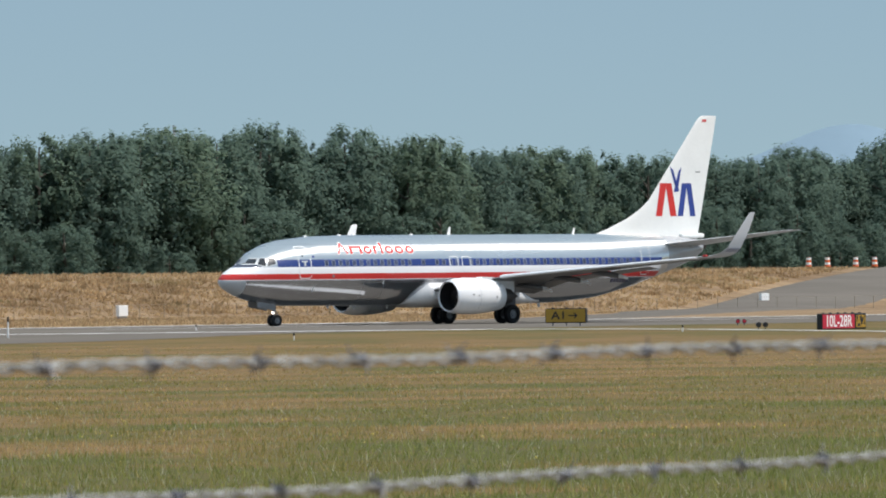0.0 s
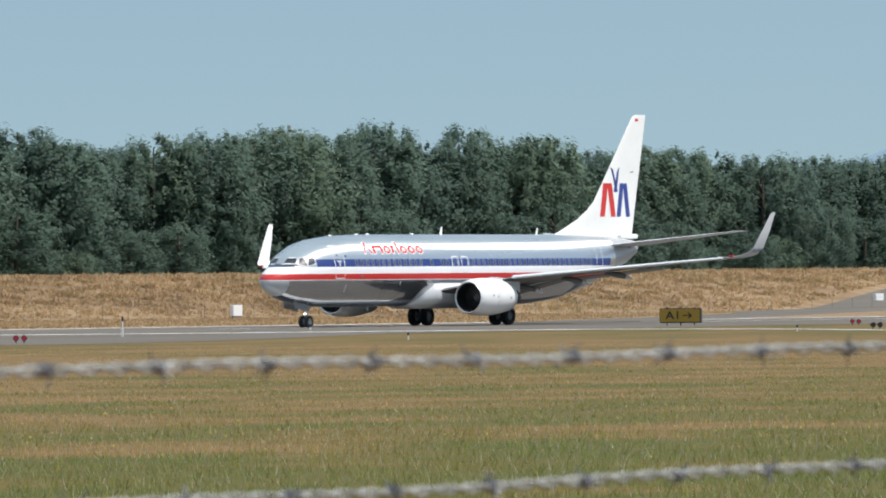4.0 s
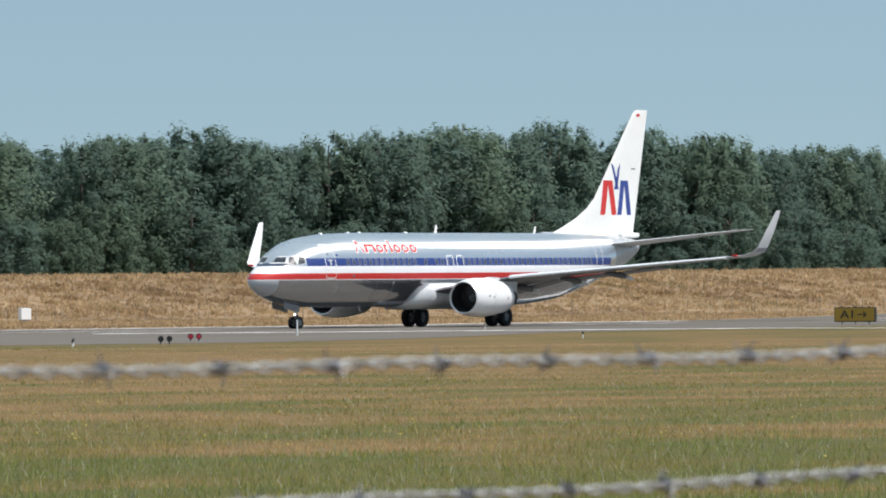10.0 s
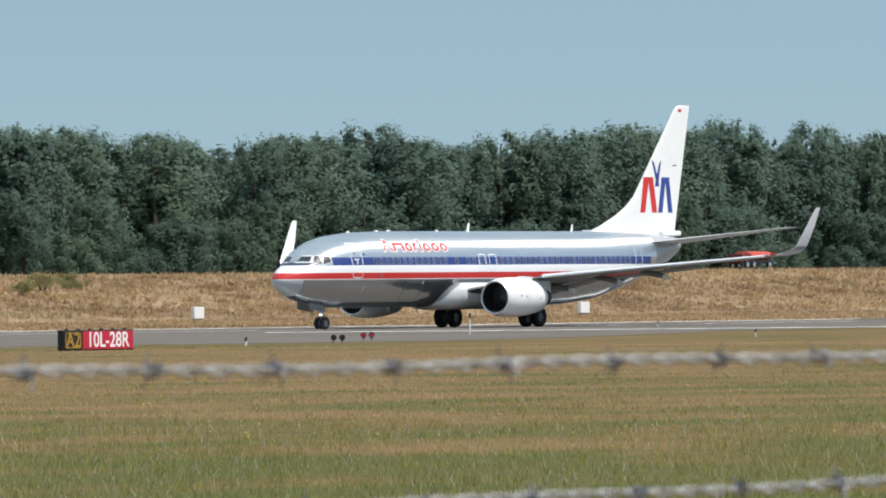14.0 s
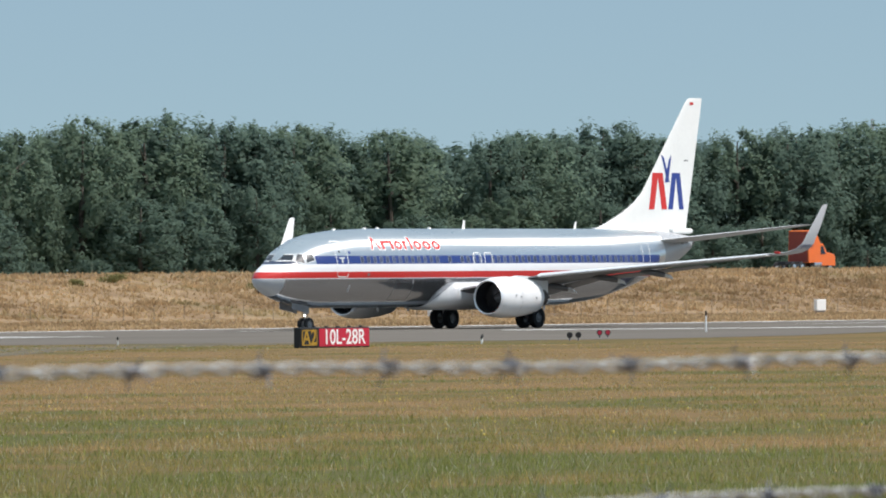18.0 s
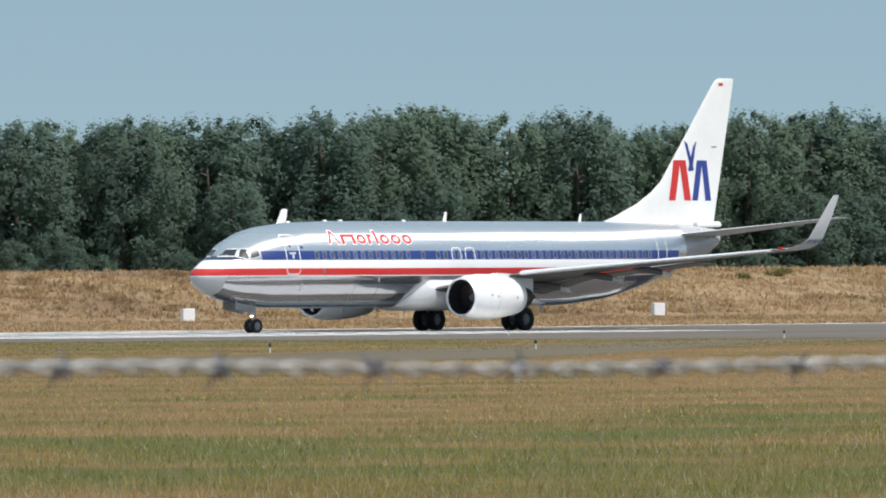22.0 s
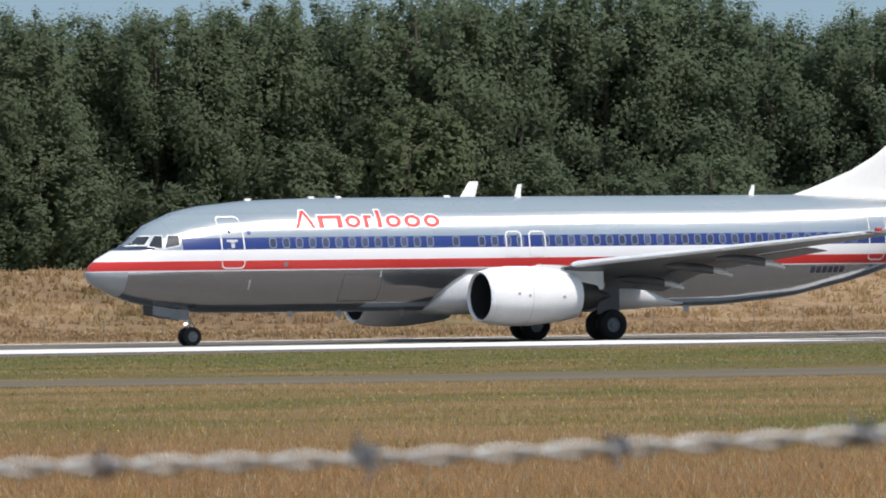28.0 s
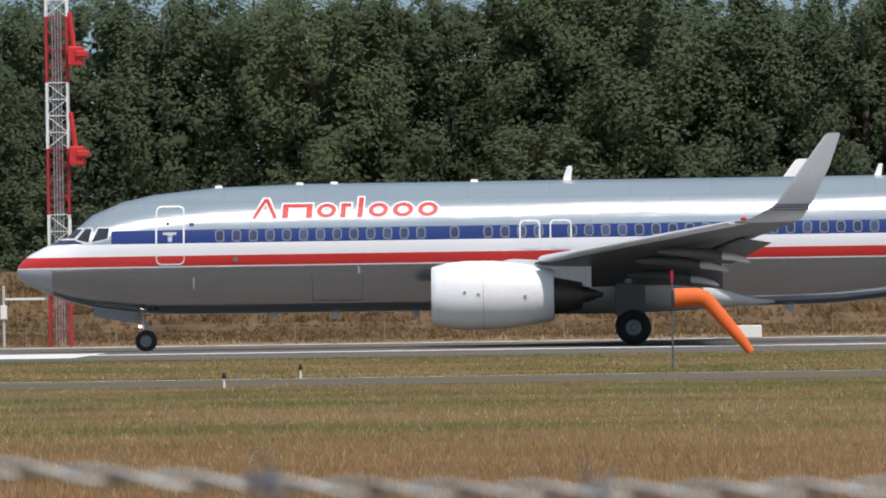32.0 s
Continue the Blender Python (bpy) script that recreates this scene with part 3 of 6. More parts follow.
def build_flowers():
    """Small flower heads in loose drifts over the mown grass."""
    rng = np.random.default_rng(8)
    bm = bmesh.new()
    for ang, r, n, w in ((55, 118, 60, 6), (52, 140, 50, 8), (49, 150, 60, 7), (44, 160, 50, 7), (28, 150, 60, 6), (27, 120, 50, 5), (1.5, 120, 60, 5), (-1, 160, 50, 6), (2.5, 210, 50, 5), (12, 150, 40, 6)):
        for k in range(n):
            x, y = r * math.sin(radians(ang)) + rng.normal(0, w), r * math.cos(radians(ang)) + rng.normal(0, w)
            if 155 < y < 190 and x < 230:
                continue
            s = rng.uniform(0.008, 0.02)
            bmesh.ops.create_icosphere(bm, subdivisions=1, radius=s, matrix=Matrix.Translation((x, y, rng.uniform(0.04, 0.14))))
    ob = part("wild_flowers", bm, FLOWER, None)
    tagged(ob, "small pale yellow flower heads in the grass", "flowers", kind="stuff")


build_flowers()

# ---------------------------------------------------------------- the airliner
# Local axes: x aft from the nose gear, y to starboard, z up from the runway.
ST_U = (-4.12, -4.08, -3.95, -3.65, -3.05, -2.45, -1.66, -0.67, 0.32, 2.3, 5.3, 19.0, 22.0, 25.0, 28.0, 31.0, 33.0, 34.0)
ST_TOP = (2.62, 2.79, 2.95, 3.18, 3.47, 3.74, 4.40, 4.81, 5.02, 5.22, 5.30, 5.30, 5.30, 5.30, 5.28, 5.20, 5.07, 4.92)
ST_BOT = (2.58, 2.41, 2.29, 2.12, 1.84, 1.62, 1.43, 1.30, 1.19, 1.165, 1.165, 1.165, 1.21, 1.48, 2.12, 2.98, 3.62, 4.15)
ST_HW = (0.02, 0.20, 0.38, 0.62, 0.97, 1.21, 1.46, 1.68, 1.79, 1.87, 1.88, 1.88, 1.86, 1.72, 1.42, 0.98, 0.60, 0.32)
ST_MID = (2.60, 2.61, 2.63, 2.67, 2.76, 2.86, 3.00, 3.12, 3.20, 3.25, 3.25, 3.25, 3.26, 3.36, 3.62, 4.02, 4.32, 4.52)


def at_station(u):
    return [float(np.interp(u, ST_U, s)) for s in (ST_TOP, ST_BOT, ST_HW, ST_MID)]


def skin_y(u, z):
    """Half-width of the fuselage at a station and a height."""
    top, bot, hw, mid = at_station(u)
    k = (z - mid) / (top - mid) if z >= mid else (mid - z) / (mid - bot)
    return hw * math.sqrt(max(0.0, 1 - min(1.0, k) ** 2))


def skin_point(u, z, side=-1, off=0.0):
    top, bot, hw, mid = at_station(u)
    y = skin_y(u, z)
    b = (top - mid) if z >= mid else (mid - bot)
    n = Vector((0, y / hw ** 2, (z - mid) / b ** 2))
    n = n.normalized() if n.length else Vector((0, 1, 0))
    return Vector((u, side * (y + off * n.y), z + off * n.z))


def add_grid(bm, fn, nu, nv):
    vs = [[bm.verts.new(fn(i / nu, j / nv)) for j in range(nv + 1)] for i in range(nu + 1)]
    for i in range(nu):
        for j in range(nv):
            bm.faces.new((vs[i][j], vs[i + 1][j], vs[i + 1][j + 1], vs[i][j + 1]))


def add_quad_patch(bm, corners, off, side=-1, nu=3, nv=4):
    """A thin plate on the skin between four (u, z) corners, with a rim down to the skin."""
    (a, b, c, d) = [Vector(p) for p in corners]

    def uz(s, t):
        return (a.lerp(b, s)).lerp(d.lerp(c, s), t)
    add_grid(bm, lambda s, t: skin_point(*uz(s, t), side, off), nu, nv)
    ring = [uz(i / nu, 0) for i in range(nu)] + [uz(1, j / nv) for j in range(nv)] + \
           [uz(1 - i / nu, 1) for i in range(nu)] + [uz(0, 1 - j / nv) for j in range(nv)]
    add_rings(bm, [[skin_point(*p, side, off) for p in ring], [skin_point(*p, side, -0.004) for p in ring]], cap=False)


def round_rect(u0, u1, z0, z1, r, n=4):
    pts = []
    for cx, cz, a0 in ((u1 - r, z1 - r, 0), (u0 + r, z1 - r, 90), (u0 + r, z0 + r, 180), (u1 - r, z0 + r, 270)):
        for i in range(n + 1):
            a = radians(a0 + 90 * i / n)
            pts.append(Vector((cx + r * math.cos(a), cz + r * math.sin(a))))
    return pts


def add_outline(bm, pts, width, off, side=-1):
    """A raised line round a door or hatch, following the skin."""
    fine = []
    for a, b in zip(pts, pts[1:] + pts[:1]):
        n = max(1, int((b - a).length / 0.15))
        fine += [a.lerp(b, i / n) for i in range(n)]
    c = sum(fine, Vector((0, 0))) / len(fine)
    inner, outer = [], []
    for p in fine:
        d = (p - c).normalized() * (width / 2)
        inner.append(skin_point(*(p - d), side, off))
        outer.append(skin_point(*(p + d), side, off))
    add_rings(bm, [inner, outer], cap=False)


def add_disc(bm, pts, off, side=-1):
    c = sum(pts, Vector((0, 0))) / len(pts)
    top = [bm.verts.new(skin_point(*p, side, off)) for p in pts]
    low = [bm.verts.new(skin_point(*p, side, -0.004)) for p in pts]
    mid = bm.verts.new(skin_point(*c, side, off))
    for i in range(len(pts)):
        j = (i + 1) % len(pts)
        bm.faces.new((top[i], top[j], mid))
        bm.faces.new((top[i], low[i], low[j], top[j]))


def airfoil(n=9):
    xs = [0.5 - 0.5 * math.cos(math.pi * i / n) for i in range(n + 1)]

    def half(x):
        return 2.6 * (0.2969 * math.sqrt(x) - 0.126 * x - 0.3516 * x * x + 0.2843 * x ** 3 - 0.1036 * x ** 4)
    up = [(x, half(x)) for x in xs]
    return up + [(x, -half(x) * 0.8) for x in reversed(xs[1:-1])]


FOIL = airfoil()


def add_wing(bm, sections):
    """sections: leading edge, trailing edge, thickness in metres, thickness direction."""
    rings = []
    for le, te, thick, up in sections:
        le, te, up = Vector(le), Vector(te), Vector(up).normalized()
        rings.append([le.lerp(te, x) + up * (t * thick) for x, t in FOIL])
    add_rings(bm, rings)


def add_wheel(bm_tyre, bm_rim, y, r, w, rim):
    tyre = [(-w * 0.36, rim), (-w * 0.48, rim * 1.12), (-w * 0.5, r * 0.86), (-w * 0.40, r * 0.965), (-w * 0.2, r), (w * 0.2, r),
            (w * 0.40, r * 0.965), (w * 0.5, r * 0.86), (w * 0.48, rim * 1.12), (w * 0.36, rim)]
    add_lathe(bm_tyre, tyre, (0, y, 0), 28, "Y")
    hub = [(-w * 0.34, 0.02), (-w * 0.34, rim * 0.35), (-w * 0.22, rim * 0.5), (-w * 0.22, rim * 0.85), (-w * 0.36, rim * 1.01),
           (w * 0.36, rim * 1.01), (w * 0.22, rim * 0.85), (w * 0.22, rim * 0.5), (w * 0.34, rim * 0.35), (w * 0.34, 0.02)]
    add_lathe(bm_rim, hub, (0, y, 0), 20, "Y")
    for i in range(10):
        a = math.tau * i / 10
        for s in (-1, 1):
            add_rod(bm_rim, (rim * 0.68 * math.cos(a), y + s * w * 0.2, rim * 0.68 * math.sin(a)),
                    (rim * 0.68 * math.cos(a), y + s * w * 0.27, rim * 0.68 * math.sin(a)), rim * 0.09, seg=6)


def wheel_pair(name, plane, at, ys, r, w, rim):
    """An axle with its two wheels, turning about y."""
    bm = bmesh.new()
    add_rod(bm, (0, ys[0], 0), (0, ys[1], 0), r * 0.14)
    axle = part(name, bm, STEEL, plane)
    axle.matrix_basis = pose(*at)
    for y in ys:
        bt, br = bmesh.new(), bmesh.new()
        add_wheel(bt, br, y, r, w, rim)
        part("tyre", bt, RUBBER, axle, "black rubber aircraft tyre", True)
        part("rim", br, HUB, axle, "grey metal wheel rim", True)
    return axle


TRIM = surface("dark_trim", (0.06, 0.06, 0.10), 0.5, var=0.2, scale=2)
WINDOW_RIM = surface("window_rim", (0.26, 0.29, 0.36), 0.4, 0.3, var=0.1, scale=2)


def build_airliner():
    plane = empty("airliner", pose(404, RUNWAY_Y, 0), "polished bare-metal twin-jet airliner with red, white and blue stripes", "airplane")

    # fuselage
    us = list(ST_U[:11]) + [-2.75, -2.05, -1.2, -0.2, 1.2, 3.6] + [5.3 + 0.9 * i for i in range(1, 16)] + [20 + 0.75 * i for i in range(0, 19)] + [33.9]
    us = sorted(set(u for u in us if u <= 34.0))
    bm = bmesh.new()
    rings = []
    for u in us:
        top, bot, hw, mid = at_station(u)
        ring = []
        for i in range(56):
            a = math.tau * i / 56
            b = (top - mid) if math.sin(a) >= 0 else (mid - bot)
            ring.append((u, hw * math.cos(a), mid + b * math.sin(a)))
        rings.append(ring)
    add_rings(bm, rings)
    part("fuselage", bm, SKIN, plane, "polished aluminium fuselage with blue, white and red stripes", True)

    bm = bmesh.new()
    add_lathe(bm, [(0, 0.30), (0.30, 0.24), (0.30, 0.17), (0.05, 0.14)], (33.95, 0, 4.58), 20)
    part("tail_cone", bm, EXHAUST, plane, "dark auxiliary exhaust in the tail cone", True)

    # wing to body fairing
    bm = bmesh.new()
    rings = []
    for i in range(33):
        f = i / 32
        u = 9.35 + 10.8 * f ** 1.6
        d = u - 9.35
        rise = min(1.0, d / 1.15) ** 0.45
        tail = (1 - smooth_step(5.4, 10.85, d)) ** 0.5
        top, bot = 1.25 + 1.44 * rise * max(0.15, tail), 1.0 + 0.2 * (1 - min(1.0, d / 0.8)) + 0.25 * (1 - tail)
        mid, hw = (top + bot) / 2, 0.55 + 1.55 * rise * max(0.1, tail)
        ring = []
        for j in range(28):
            a = math.tau * j / 28
            c, s = math.cos(a), math.sin(a)
            e = 0.72
            cy, cz = math.copysign(abs(c) ** e, c), math.copysign(abs(s) ** e, s)
            ring.append((u, hw * cy, mid + (top - mid) * cz))
        rings.append(ring)
    add_rings(bm, rings)
    part("belly_fairing", bm, FAIRING, plane, "silver wing-to-body fairing", True)

    for side in (-1, 1):
        # wing with its blended tip
        def wsec(y, le, te, z, th):
            return ((le, side * y, z), (te, side * y, z - 0.02), th, (0, 0, 1))
        bm = bmesh.new()
        add_wing(bm, [wsec(1.2, 9.9, 17.9, 1.80, 1.0), wsec(1.9, 10.4, 17.9, 1.98, 0.95), wsec(3.4, 11.55, 17.85, 2.34, 0.74),
                      wsec(5.8, 12.95, 18.0, 2.78, 0.56), wsec(11.0, 15.8, 19.3, 3.31, 0.36), wsec(16.4, 18.72, 20.5, 3.78, 0.20)])
        wing = part("wing", bm, WING_GREY, plane, "swept grey wing", True)
        bm = bmesh.new()
        for y0, y1, le0, le1, z0, z1 in ((3.0, 4.0, 11.2, 11.85, 2.24, 2.45), (5.6, 16.2, 12.83, 18.6, 2.78, 3.76)):
            sec = []
            for k in range(6):
                f = k / 5
                y, le, z = y0 + (y1 - y0) * f, le0 + (le1 - le0) * f, z0 + (z1 - z0) * f
                sec.append(((le - 0.20, side * y, z - 0.02), (le + 0.95, side * y, z + 0.02), 0.50 - 0.22 * f, (0, 0, 1)))
            add_wing(bm, sec)
        part("slat", bm, SLAT, wing, "bright metal leading-edge slat", True)
        for y0, y1, t0, t1, z0, z1 in ((2.0, 5.7, 17.75, 17.85, 2.00, 2.74), (5.95, 11.6, 17.95, 19.3, 2.78, 3.34)):
            bm = bmesh.new()
            add_wing(bm, [((t0 - 0.55, side * y0, z0 - 0.10), (t0 + 0.75, side * y0, z0 - 0.26), 0.16, (0, 0, 1)),
                          ((t1 - 0.45, side * y1, z1 - 0.08), (t1 + 0.55, side * y1, z1 - 0.20), 0.12, (0, 0, 1))])
            part("flap", bm, WING_GREY, wing, "grey trailing-edge flap lowered a little", True)
        bm = bmesh.new()
        add_wing(bm, [((18.72, side * 16.4, 3.78), (20.5, side * 16.4, 3.76), 0.20, (0, 0, 1)),
                      ((19.10, side * 16.95, 3.86), (20.64, side * 16.95, 3.85), 0.17, (0, -side * 0.35, 1)),
                      ((19.45, side * 17.32, 4.03), (20.75, side * 17.32, 4.02), 0.14, (0, -side * 0.9, 0.8)),
                      ((19.88, side * 17.50, 4.32), (20.95, side * 17.50, 4.32), 0.11, (0, -side, 0.25)),
                      ((20.62, side * 17.66, 5.35), (21.46, side * 17.66, 5.35), 0.08, (0, -side, 0.15)),
                      ((21.34, side * 17.80, 6.32), (21.80, side * 17.80, 6.32), 0.05, (0, -side, 0.15)),
                      ((21.46, side * 17.81, 6.38), (21.78, side * 17.81, 6.38), 0.02, (0, -side, 0.15))])
        # the starboard winglet is coloured white in place of sunlight on it
        winglet = part("winglet", bm, PALE_GREY if side < 0 else WHITE, plane, "tall upturned grey winglet" if side < 0 else "tall upturned winglet, sunlight painted as white", True)
        if side > 0:
            # this wing carries a little less load and bends up less
            wing.rotation_euler.x = winglet.rotation_euler.x = -radians(0.85)
        for k in range(3):
            bm = bmesh.new()
            z = 4.08 + 0.075 * k
            add_box(bm, (19.72 + 0.08 * k, side * 17.515 - 0.012, z), (20.82 + 0.05 * k, side * 17.515 + 0.012, z + 0.03))
            part("stripe", bm, TRIM, winglet, "dark thin stripe")
        bm = bmesh.new()
        add_box(bm, (18.80, side * 16.62 - 0.15, 3.79), (18.98, side * 16.62 + 0.15, 3.91), 0.04)
        part("navigation_light", bm, RED, wing, "red wing tip light cover")
        # flap track fairings: grey body painted for wing shade, white tip for sunlight
        for y, te, z in ((3.9, 17.55, 2.30), (7.0, 17.8, 2.74), (9.6, 18.45, 3.00)):
            bm = bmesh.new()
            rings = []
            for i in range(9):
                f = i / 8
                k = max(0.06, math.sin(math.pi * (0.04 + 0.66 * f)) ** 0.6)
                rings.append([(te - 2.1 + 2.0 * f, side * y + 0.16 * k * math.cos(math.tau * j / 12), z - 0.08 - 0.16 * f * f + 0.17 * k * math.sin(math.tau * j / 12)) for j in range(12)])
            add_rings(bm, rings)
            fairing = part("flap_fairing", bm, WING_GREY, wing, "canoe-shaped flap track fairing, wing shade painted as grey", True)
            bm = bmesh.new()
            rings = []
            for f, w, lo, hi in ((0.0, 0.15, -0.36, -0.12), (0.35, 0.12, -0.40, -0.16), (0.75, 0.06, -0.46, -0.30), (0.9, 0.015, -0.48, -0.42)):
                rings.append([(te - 0.12 + f, side * y + w * math.cos(math.tau * j / 10), z + (lo + hi) / 2 + (hi - lo) / 2 * math.sin(math.tau * j / 10)) for j in range(10)])
            add_rings(bm, rings)
            part("fairing_tip", bm, WHITE, fairing, "pointed fairing tip, sunlight painted as white", True)

        # tailplane
        bm = bmesh.new()
        add_wing(bm, [((29.9, side * 0.5, 4.62), (33.9, side * 0.5, 4.60), 0.42, (0, 0, 1)), ((34.55, side * 7.0, 5.42), (35.8, side * 7.0, 5.42), 0.12, (0, 0, 1)),
                      ((34.95, side * 7.18, 5.44), (35.7, side * 7.18, 5.44), 0.03, (0, 0, 1))])
        part("tailplane", bm, PALE_GREY, plane, "swept grey tailplane", True)

        # engine
        ey, ez, e0 = side * 4.83, 1.62, 9.26
        bm = bmesh.new()
        add_lathe(bm, [(0.16, 0.97), (0.5, 1.06), (1.1, 1.115), (2.0, 1.11), (2.9, 1.02), (3.5, 0.92), (3.85, 0.85), (3.85, 0.82), (3.2, 0.84)], (e0, ey, ez), 40, squash=0.94)
        engine = part("engine", bm, NACELLE, plane, "white round engine nacelle", True)
        bm = bmesh.new()
        add_lathe(bm, [(0.16, 0.972), (0.06, 0.95), (0.0, 0.91), (0.02, 0.875), (0.10, 0.855)], (e0, ey, ez), 40, squash=0.94)
        part("intake_lip", bm, SLAT, engine, "bare metal intake lip", True)
        bm = bmesh.new()
        add_lathe(bm, [(0.10, 0.855), (0.5, 0.82), (1.0, 0.81), (1.0, 0.02)], (e0, ey, ez), 32, squash=0.94)
        part("intake_duct", bm, BLACK, engine, "dark intake duct", True)
        bm = bmesh.new()
        add_lathe(bm, [(0.62, 0.01), (0.75, 0.12), (0.98, 0.24)], (e0, ey, ez), 20)
        part("spinner", bm, STEEL, engine, "grey fan spinner", True)
        for i in range(24):
            bm = bmesh.new()
            a = math.tau * i / 24
            m = Matrix.Translation((e0 + 0.94, ey, ez)) @ Matrix.Rotation(a, 4, "X") @ Matrix.Rotation(0.6, 4, "Z")
            add_box(bm, (-0.02, -0.09, 0.24), (0.02, 0.09, 0.80), m=m)
            part("fan_blade", bm, EXHAUST, engine)
        bm = bmesh.new()
        add_lathe(bm, [(3.0, 0.66), (3.9, 0.60), (4.6, 0.47), (4.75, 0.44), (4.7, 0.40), (4.3, 0.36)], (e0, ey, ez), 28)
        part("core_nozzle", bm, EXHAUST, engine, "dark metal core exhaust nozzle", True)
        bm = bmesh.new()
        add_lathe(bm, [(4.3, 0.33), (4.9, 0.24), (5.4, 0.06), (5.42, 0.0)], (e0, ey, ez), 20)
        part("exhaust_plug", bm, EXHAUST, engine, "dark exhaust plug", True)
        bm = bmesh.new()
        add_rings(bm, [[(11.0, ey + s * w, z) for s, z in ((-1, 2.35), (1, 2.35), (1, 2.62), (-1, 2.62))] if w < 0.1 else
                       [(u, ey + s * w, z) for s, z in ((-1, lo), (1, lo), (1, hi), (-1, hi))]
                       for u, w, lo, hi in ((11.0, 0.05, 2.35, 2.62), (11.8, 0.18, 2.2, 2.78), (13.0, 0.22, 2.0, 2.72), (14.3, 0.2, 1.85, 2.5), (15.8, 0.06, 2.0, 2.3))])
        part("pylon", bm, FAIRING, plane, "silver engine pylon")
        # details on the cowl: latches and a seam
        bm = bmesh.new()
        add_lathe(bm, [(1.63, 1.119), (1.645, 1.119)], (e0, ey, ez), 40, squash=0.94)
        part("cowl_seam", bm, STEEL, engine, "thin dark seam round the cowl")
        for u, dz in ((1.05, 0.12), (1.48, 0.05), (2.95, -0.02)):
            bm = bmesh.new()
            yy = math.sqrt(max(0.01, 1.11 ** 2 - dz ** 2)) - (0.09 if u > 2.5 else 0.0)
            add_rod(bm, (e0 + u, ey - yy + 0.02, ez + dz), (e0 + u, ey - yy - 0.02, ez + dz), 0.055, seg=10)
            part("cowl_latch", bm, STEEL, engine, "small dark cowl vent")
        # strake
        bm = bmesh.new()
        add_wing(bm, [((10.3, ey + 0.85 * -side, ez + 0.72), (11.6, ey + 0.85 * -side, ez + 0.78), 0.03, (0, 0, 1)),
                      ((10.9, ey + 1.2 * -side, ez + 0.95), (11.6, ey + 1.2 * -side, ez + 0.98), 0.02, (0, 0, 1))])
        part("strake", bm, NACELLE, engine, "small fin on the cowl")

        # main gear
        gy = side * 2.86
        bm = bmesh.new()
        add_rod(bm, (15.6, gy, 0.5), (15.55, gy, 1.25), 0.085)
        add_rod(bm, (15.55, gy, 1.2), (15.45, gy, 2.1), 0.13)
        add_rod(bm, (15.45, gy - side * 0.05, 1.35), (15.3, gy - side * 1.2, 1.75), 0.06)
        add_rod(bm, (15.78, gy, 0.62), (15.95, gy, 0.95), 0.035)
        add_rod(bm, (15.95, gy, 0.95), (15.68, gy, 1.3), 0.035)
        gear = part("main_gear_leg", bm, STEEL, plane, "grey main landing gear leg", True)
        bm = bmesh.new()
        add_box(bm, (15.05, gy + side * 0.30, 0.95), (16.0, gy + side * 0.35, 1.95), 0.02)
        part("gear_door", bm, WING_GREY, gear, "grey gear leg door")

        # cabin windows, doors and hatches
        for n in range(47):
            if n in (13, 15, 20):
                continue
            u = 2.48 + 0.535 * n
            if u > 27.6:
                break
            bm = bmesh.new()
            add_disc(bm, round_rect(u - 0.15, u + 0.15, 3.48, 3.86, 0.10, 3), 0.006, side)
            win = part("window", bm, WINDOW_RIM, plane, "rounded cabin window with a pale frame")
            bm = bmesh.new()
            add_disc(bm, round_rect(u - 0.115, u + 0.115, 3.515, 3.825, 0.08, 3), 0.010, side)
            part("pane", bm, CABIN_GLASS, win)
        for u0, u1, z0, z1, r in ((0.45, 1.33, 2.78, 4.62, 0.16), (27.8, 28.58, 2.85, 4.6, 0.16), (12.05, 12.68, 3.12, 4.0, 0.14), (13.02, 13.68, 3.12, 4.0, 0.14)):
            bm = bmesh.new()
            add_outline(bm, round_rect(u0, u1, z0, z1, r), 0.055, 0.012, side)
            part("door_outline", bm, WHITE, plane, "white outline of a cabin door or exit")
        bm = bmesh.new()
        add_disc(bm, round_rect(0.80, 0.98, 3.68, 3.72, 0.02, 2), 0.012, side)
        add_disc(bm, round_rect(0.66, 1.10, 3.72, 3.80, 0.03, 2), 0.012, side)
        add_disc(bm, round_rect(0.82, 0.96, 3.50, 3.66, 0.03, 2), 0.012, side)
        part("door_handle", bm, PALE_GREY, plane, "pale door handle")
        bm = bmesh.new()
        add_disc(bm, round_rect(1.50, 1.66, 3.98, 4.10, 0.055, 4), 0.010, side)
        part("crew_badge", bm, BLUE, plane, "small dark round badge beside the door")
        bm = bmesh.new()
        add_disc(bm, round_rect(0.77, 0.87, 4.04, 4.14, 0.045, 4), 0.010, side)
        part("peep_hole", bm, BLACK, plane, "small round door window")
        for u, z0, z1 in ((1.62, 2.0, 2.34), (6.9, 2.40, 2.62)):
            bm = bmesh.new()
            add_disc(bm, round_rect(u - 0.035, u + 0.035, z0, z1, 0.02, 2), 0.010, side)
            part("marking", bm, PALE_GREY, plane, "small pale marking on the skin")
        bm = bmesh.new()
        add_disc(bm, round_rect(2.9, 3.06, 2.82, 2.98, 0.05, 3), 0.02, side)
        part("static_port", bm, HUB, plane, "small round port")
        bm = bmesh.new()
        add_outline(bm, round_rect(5.4, 7.0, 1.55, 2.5, 0.1), 0.02, 0.006, side)
        part("cargo_door", bm, HUB, plane, "thin seam of a cargo door")

        # airline name: slanted red strokes edged in white, in place of lettering
        u, hem = 3.5, 0.048
